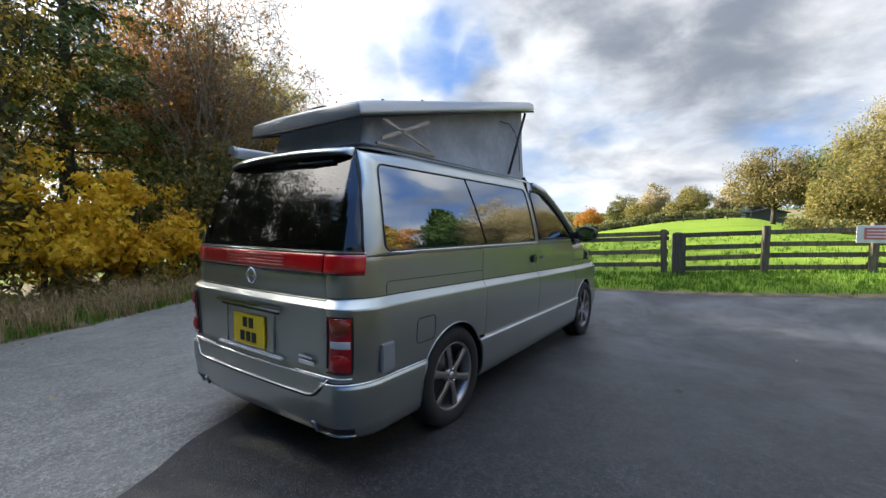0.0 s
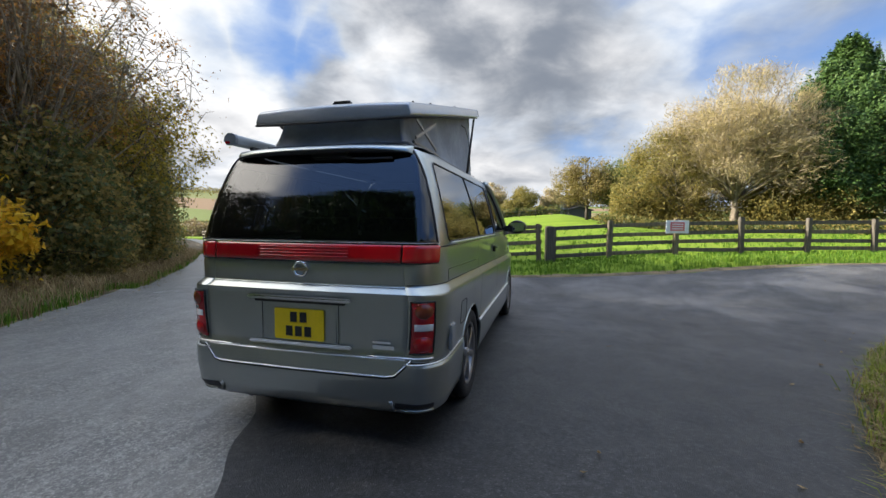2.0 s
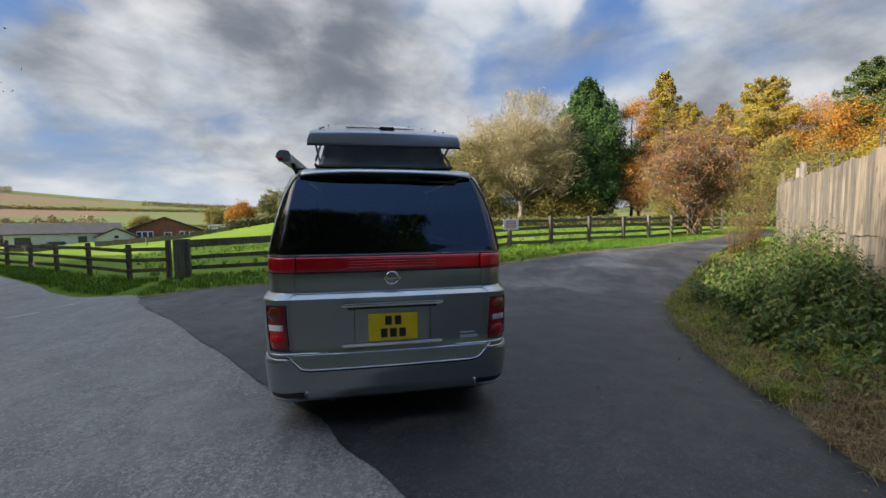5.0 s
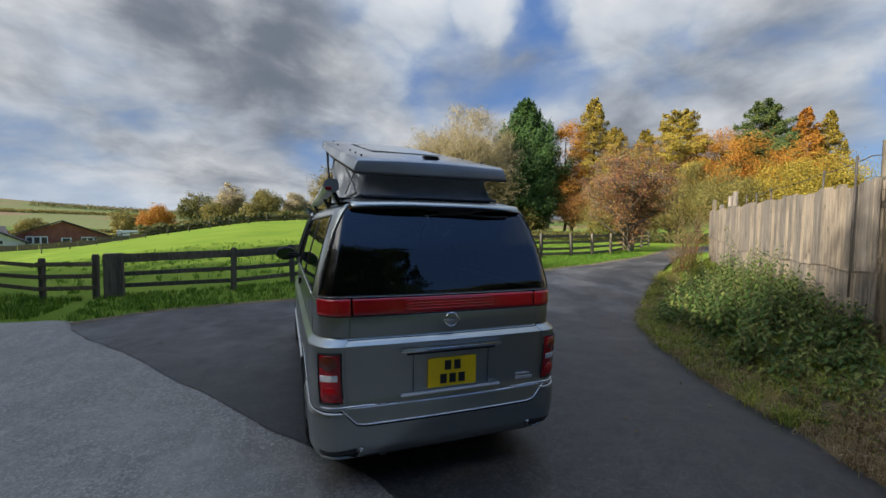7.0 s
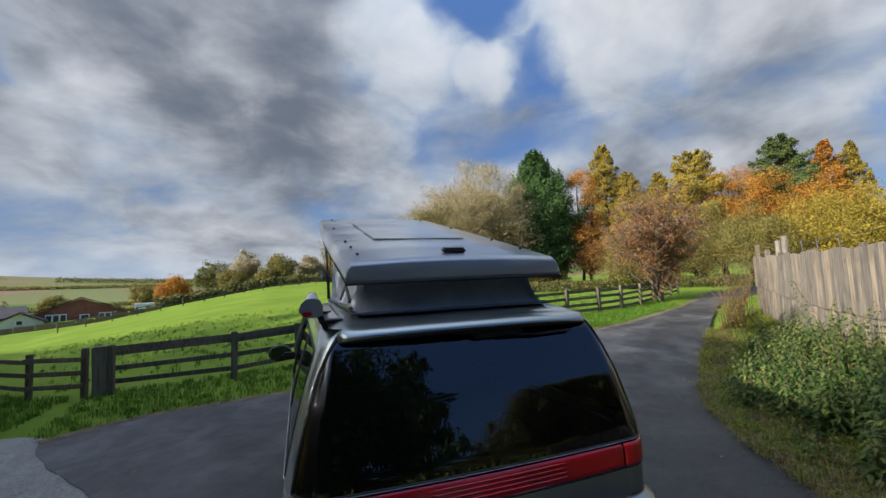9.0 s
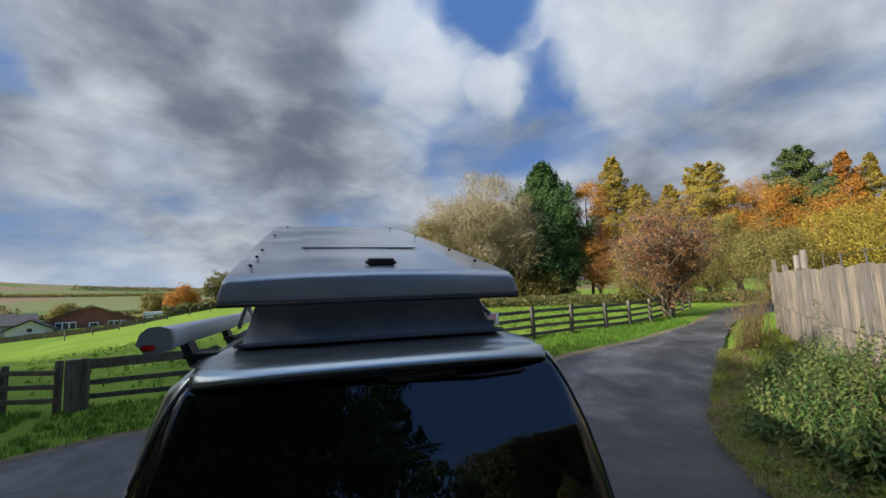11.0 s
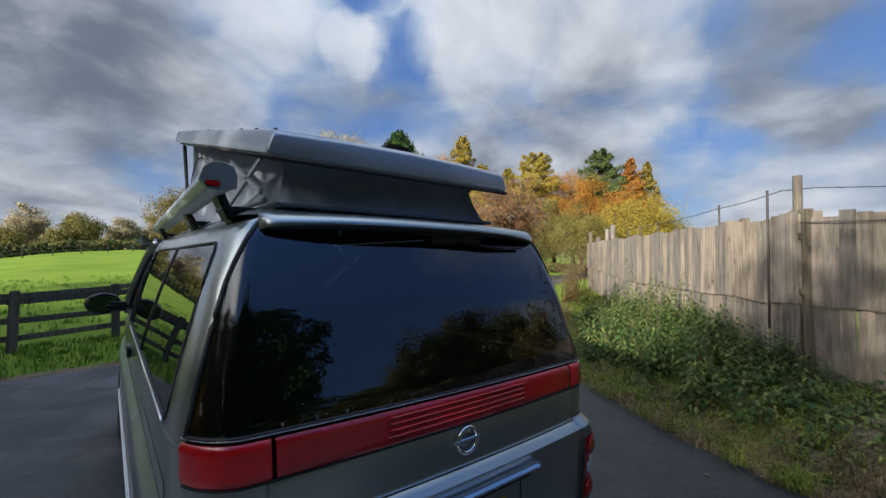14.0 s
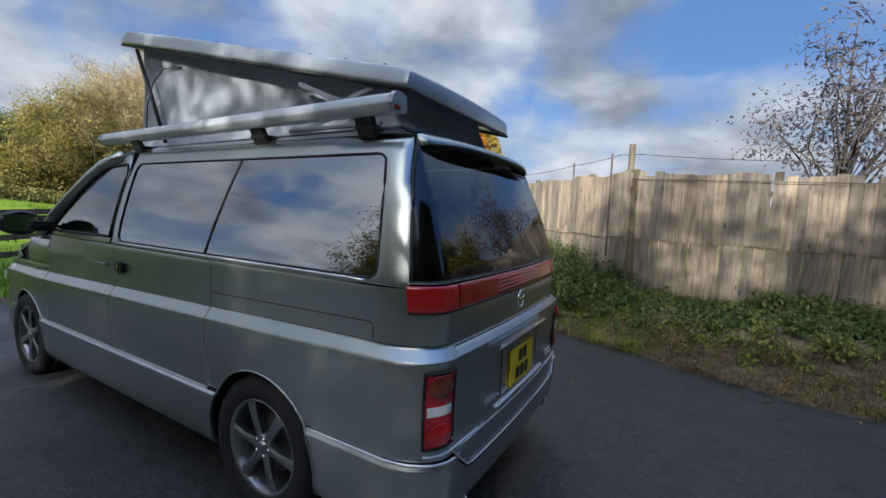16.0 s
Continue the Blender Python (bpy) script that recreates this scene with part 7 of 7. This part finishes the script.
grow("pasture_tufts", "longer grass tufts in the pasture", "grass", [(-6, 10.2), (1.0, 9.4), (5.0, 10.6), (14, 14.5)], [(-14, 26), (0, 24), (10, 24), (22, 26)], 16000, 0.12, 0.007, F_GRASS, 13)
grow("lane_dry_grass", "long dry grass and weeds on the lane verge", "grass", LANE_LEFT[:8], [(x - 2.2, y + 0.5) for x, y in LANE_LEFT[:8]], 30000, 0.34, 0.005, F_STRAW, 14, 1.0, 0.9, 0.9)
grow("lane_green_grass", "short green grass at the lane edge", "grass", LANE_LEFT[:8], [(x - 1.4, y + 0.3) for x, y in LANE_LEFT[:8]], 22000, 0.16, 0.006, F_GRASS, 15, 1.2)
EDGE = ROAD_RIGHT[1:12]
TOP = BANK_TOP[1:12]
MID = [((a[0] * 0.55 + b[0] * 0.45), (a[1] * 0.55 + b[1] * 0.45)) for a, b in zip(EDGE, TOP)]
NEAR = [((a[0] * 0.985 + b[0] * 0.015), (a[1] * 0.985 + b[1] * 0.015)) for a, b in zip(EDGE, TOP)]
grow("bank_dry_grass", "bent dry grass along the tarmac edge", "grass", NEAR, [((a[0] * 0.62 + b[0] * 0.38), (a[1] * 0.62 + b[1] * 0.38)) for a, b in zip(EDGE, TOP)], 22000, 0.15, 0.0035, F_STRAW, 16, 1.4, 0.95, 1.7)
grow("bank_grass", "mixed green grass on the bank", "grass", NEAR[3:], TOP[3:], 22000, 0.17, 0.005, F_MOSS, 17, 1.5, 0.95, 1.4)


def weeds(name, label, la, lb, plants, seed, height, leaf, mat, keep=None, gap=0.045, tufts=0.5):
    """Nettles, docks and brambles: leaning stems with pairs of drooping, folded leaves."""
    rng = random.Random(seed)
    stems, vs, fs = [], [], []
    for x, y, z in between(la, lb, plants, rng, 0.8, tufts):
        hump = 0.45 + 1.1 * max(0.0, noise.noise((x * 1.1, y * 1.1, 3.3)) + 0.3)
        if keep:
            hump *= keep(x, y)
        h = height * hump * rng.uniform(0.55, 1.3)
        if h < 0.03:
            continue
        lx, ly = rng.gauss(0, 0.28) * h, rng.gauss(0, 0.28) * h
        stems.append(([(x, y, z - 0.02), (x + lx * 0.4, y + ly * 0.4, z + h * 0.6), (x + lx, y + ly, z + h)], [0.006, 0.004, 0.002]))
        m = max(2, int(h / gap))
        a = rng.uniform(0, 6.28)
        for k in range(m):
            t = 0.12 + 0.88 * (k + 0.5) / m
            a += 1.57 + rng.uniform(-0.4, 0.4)
            for b in (a, a + 3.14 + rng.uniform(-0.4, 0.4)):
                n = leaf * (1.25 - 0.75 * t) * rng.uniform(0.7, 1.4)
                c, s = math.cos(b), math.sin(b)
                f = rng.uniform(0.2, 0.9) * (0.4 + t)
                ox, oy, oz = x + lx * t + c * 0.25 * n, y + ly * t + s * 0.25 * n, z + h * t
                d1, d2 = n * 0.75, n * 1.7
                w = n * 0.42
                i = len(vs)
                vs += [(ox, oy, oz), (ox + c * d1 - s * w, oy + s * d1 + c * w, oz + n * (0.28 - 0.5 * f)), (ox + c * d1, oy + s * d1, oz + n * (0.12 - 0.5 * f)),
                       (ox + c * d1 + s * w, oy + s * d1 - c * w, oz + n * (0.28 - 0.5 * f)), (ox + c * d2, oy + s * d2, oz - n * 1.3 * f)]
                fs += [(i, i + 2, i + 1), (i, i + 3, i + 2), (i + 1, i + 2, i + 4), (i + 2, i + 3, i + 4)]
    st = new(name, tubes(name, stems, M_STEM, 3))
    tagged(st, label, "weeds", "", "stuff")
    ob = part("foliage", mesh_of("foliage", vs, fs, mat, False), None, st)
    ob["kind"] = "stuff"


M_STEM = simple("weed_stem", (0.14, 0.12, 0.05), 0.8)
weeds("bank_weeds", "dense dark nettles and brambles against the fence", NEAR[3:], TOP[3:], 1700, 21, 0.52, 0.060, F_GREEN, lambda x, y: 0.14 + 1.0 * smooth(0.05, 1.0, bank_side(x, y)) * smooth(5.5, 3.0, y) * (0.6 + 0.4 * smooth(-0.6, 1.0, y)))
weeds("bank_ivy", "low dark green brambles creeping below the boards", MID[:6], TOP[:6], 2000, 22, 0.20, 0.058, F_GREEN, lambda x, y: 0.5 + 0.7 * smooth(0.9, 2.2, bank_side(x, y)))
weeds("bank_yellow_weeds", "low yellow-green weeds below the nettles", NEAR[:9], MID[:9], 1500, 26, 0.12, 0.042, F_MOSS, lambda x, y: 0.5 + 0.6 * smooth(0.15, 0.6, bank_side(x, y)), 0.045, 0.85)
weeds("tall_nettles", "tall feathery nettles and dead stems on the bank", MID[5:9], TOP[5:9], 60, 27, 0.85, 0.055, F_GREEN)
weeds("dry_stalks", "tall dry pink stalks at the fence end", [(8.3, 5.5), (9.4, 6.5)], [(9.2, 5.4), (10.4, 6.5)], 90, 23, 1.2, 0.030, F_RED, None, 0.09)
weeds("lane_weeds", "brown and green weeds on the lane verge", [(x - 1.0, y + 0.3) for x, y in LANE_LEFT[:8]], [(x - 2.8, y + 0.8) for x, y in LANE_LEFT[:8]], 900, 24, 0.6, 0.07, F_OLIVE, None, 0.07)


def fallen_leaves():
    rng = random.Random(31)
    spots = [(1.58, 2.97), (2.91, 4.01), (2.49, 4.96), (-1.77, -0.52), (1.62, 0.08), (-2.54, 4.12), (-1.4, 2.7), (1.72, 0.3), (-1.04, 5.5), (2.04, 2.51)]
    pts = [(x, y, land(x, y) + 0.036) for x, y in spots]
    for x, y, z in between(EDGE, [(a[0] - 0.5, a[1] + 0.2) for a in EDGE], 60, rng, 2.0):
        pts.append((x, y, z + 0.030))
    for x, y, z in between(LANE_LEFT[1:8], [(a[0] + 0.5, a[1]) for a in LANE_LEFT[1:8]], 160, rng, 2.0):
        pts.append((x, y, z + 0.030))
    vs, fs = [], []
    for x, y, z in pts:
        a, s = rng.uniform(0, 6.28), rng.uniform(0.015, 0.034)
        c, d = math.cos(a) * s, math.sin(a) * s
        i = len(vs)
        curl = rng.uniform(0.004, 0.02)
        vs += [(x + c, y + d, z + curl), (x - d * 0.6, y + c * 0.6, z), (x - c, y - d, z + curl * 0.6), (x + d * 0.6, y - c * 0.6, z + 0.004), (x, y, z - 0.004)]
        fs += [(i, i + 1, i + 4), (i + 1, i + 2, i + 4), (i + 2, i + 3, i + 4), (i + 3, i, i + 4)]
    ob = new("fallen_leaves", mesh_of("fallen_leaves", vs, fs, F_STRAW, False))
    tagged(ob, "scattered dry fallen leaves on the tarmac", "leaves", "", "stuff")


fallen_leaves()
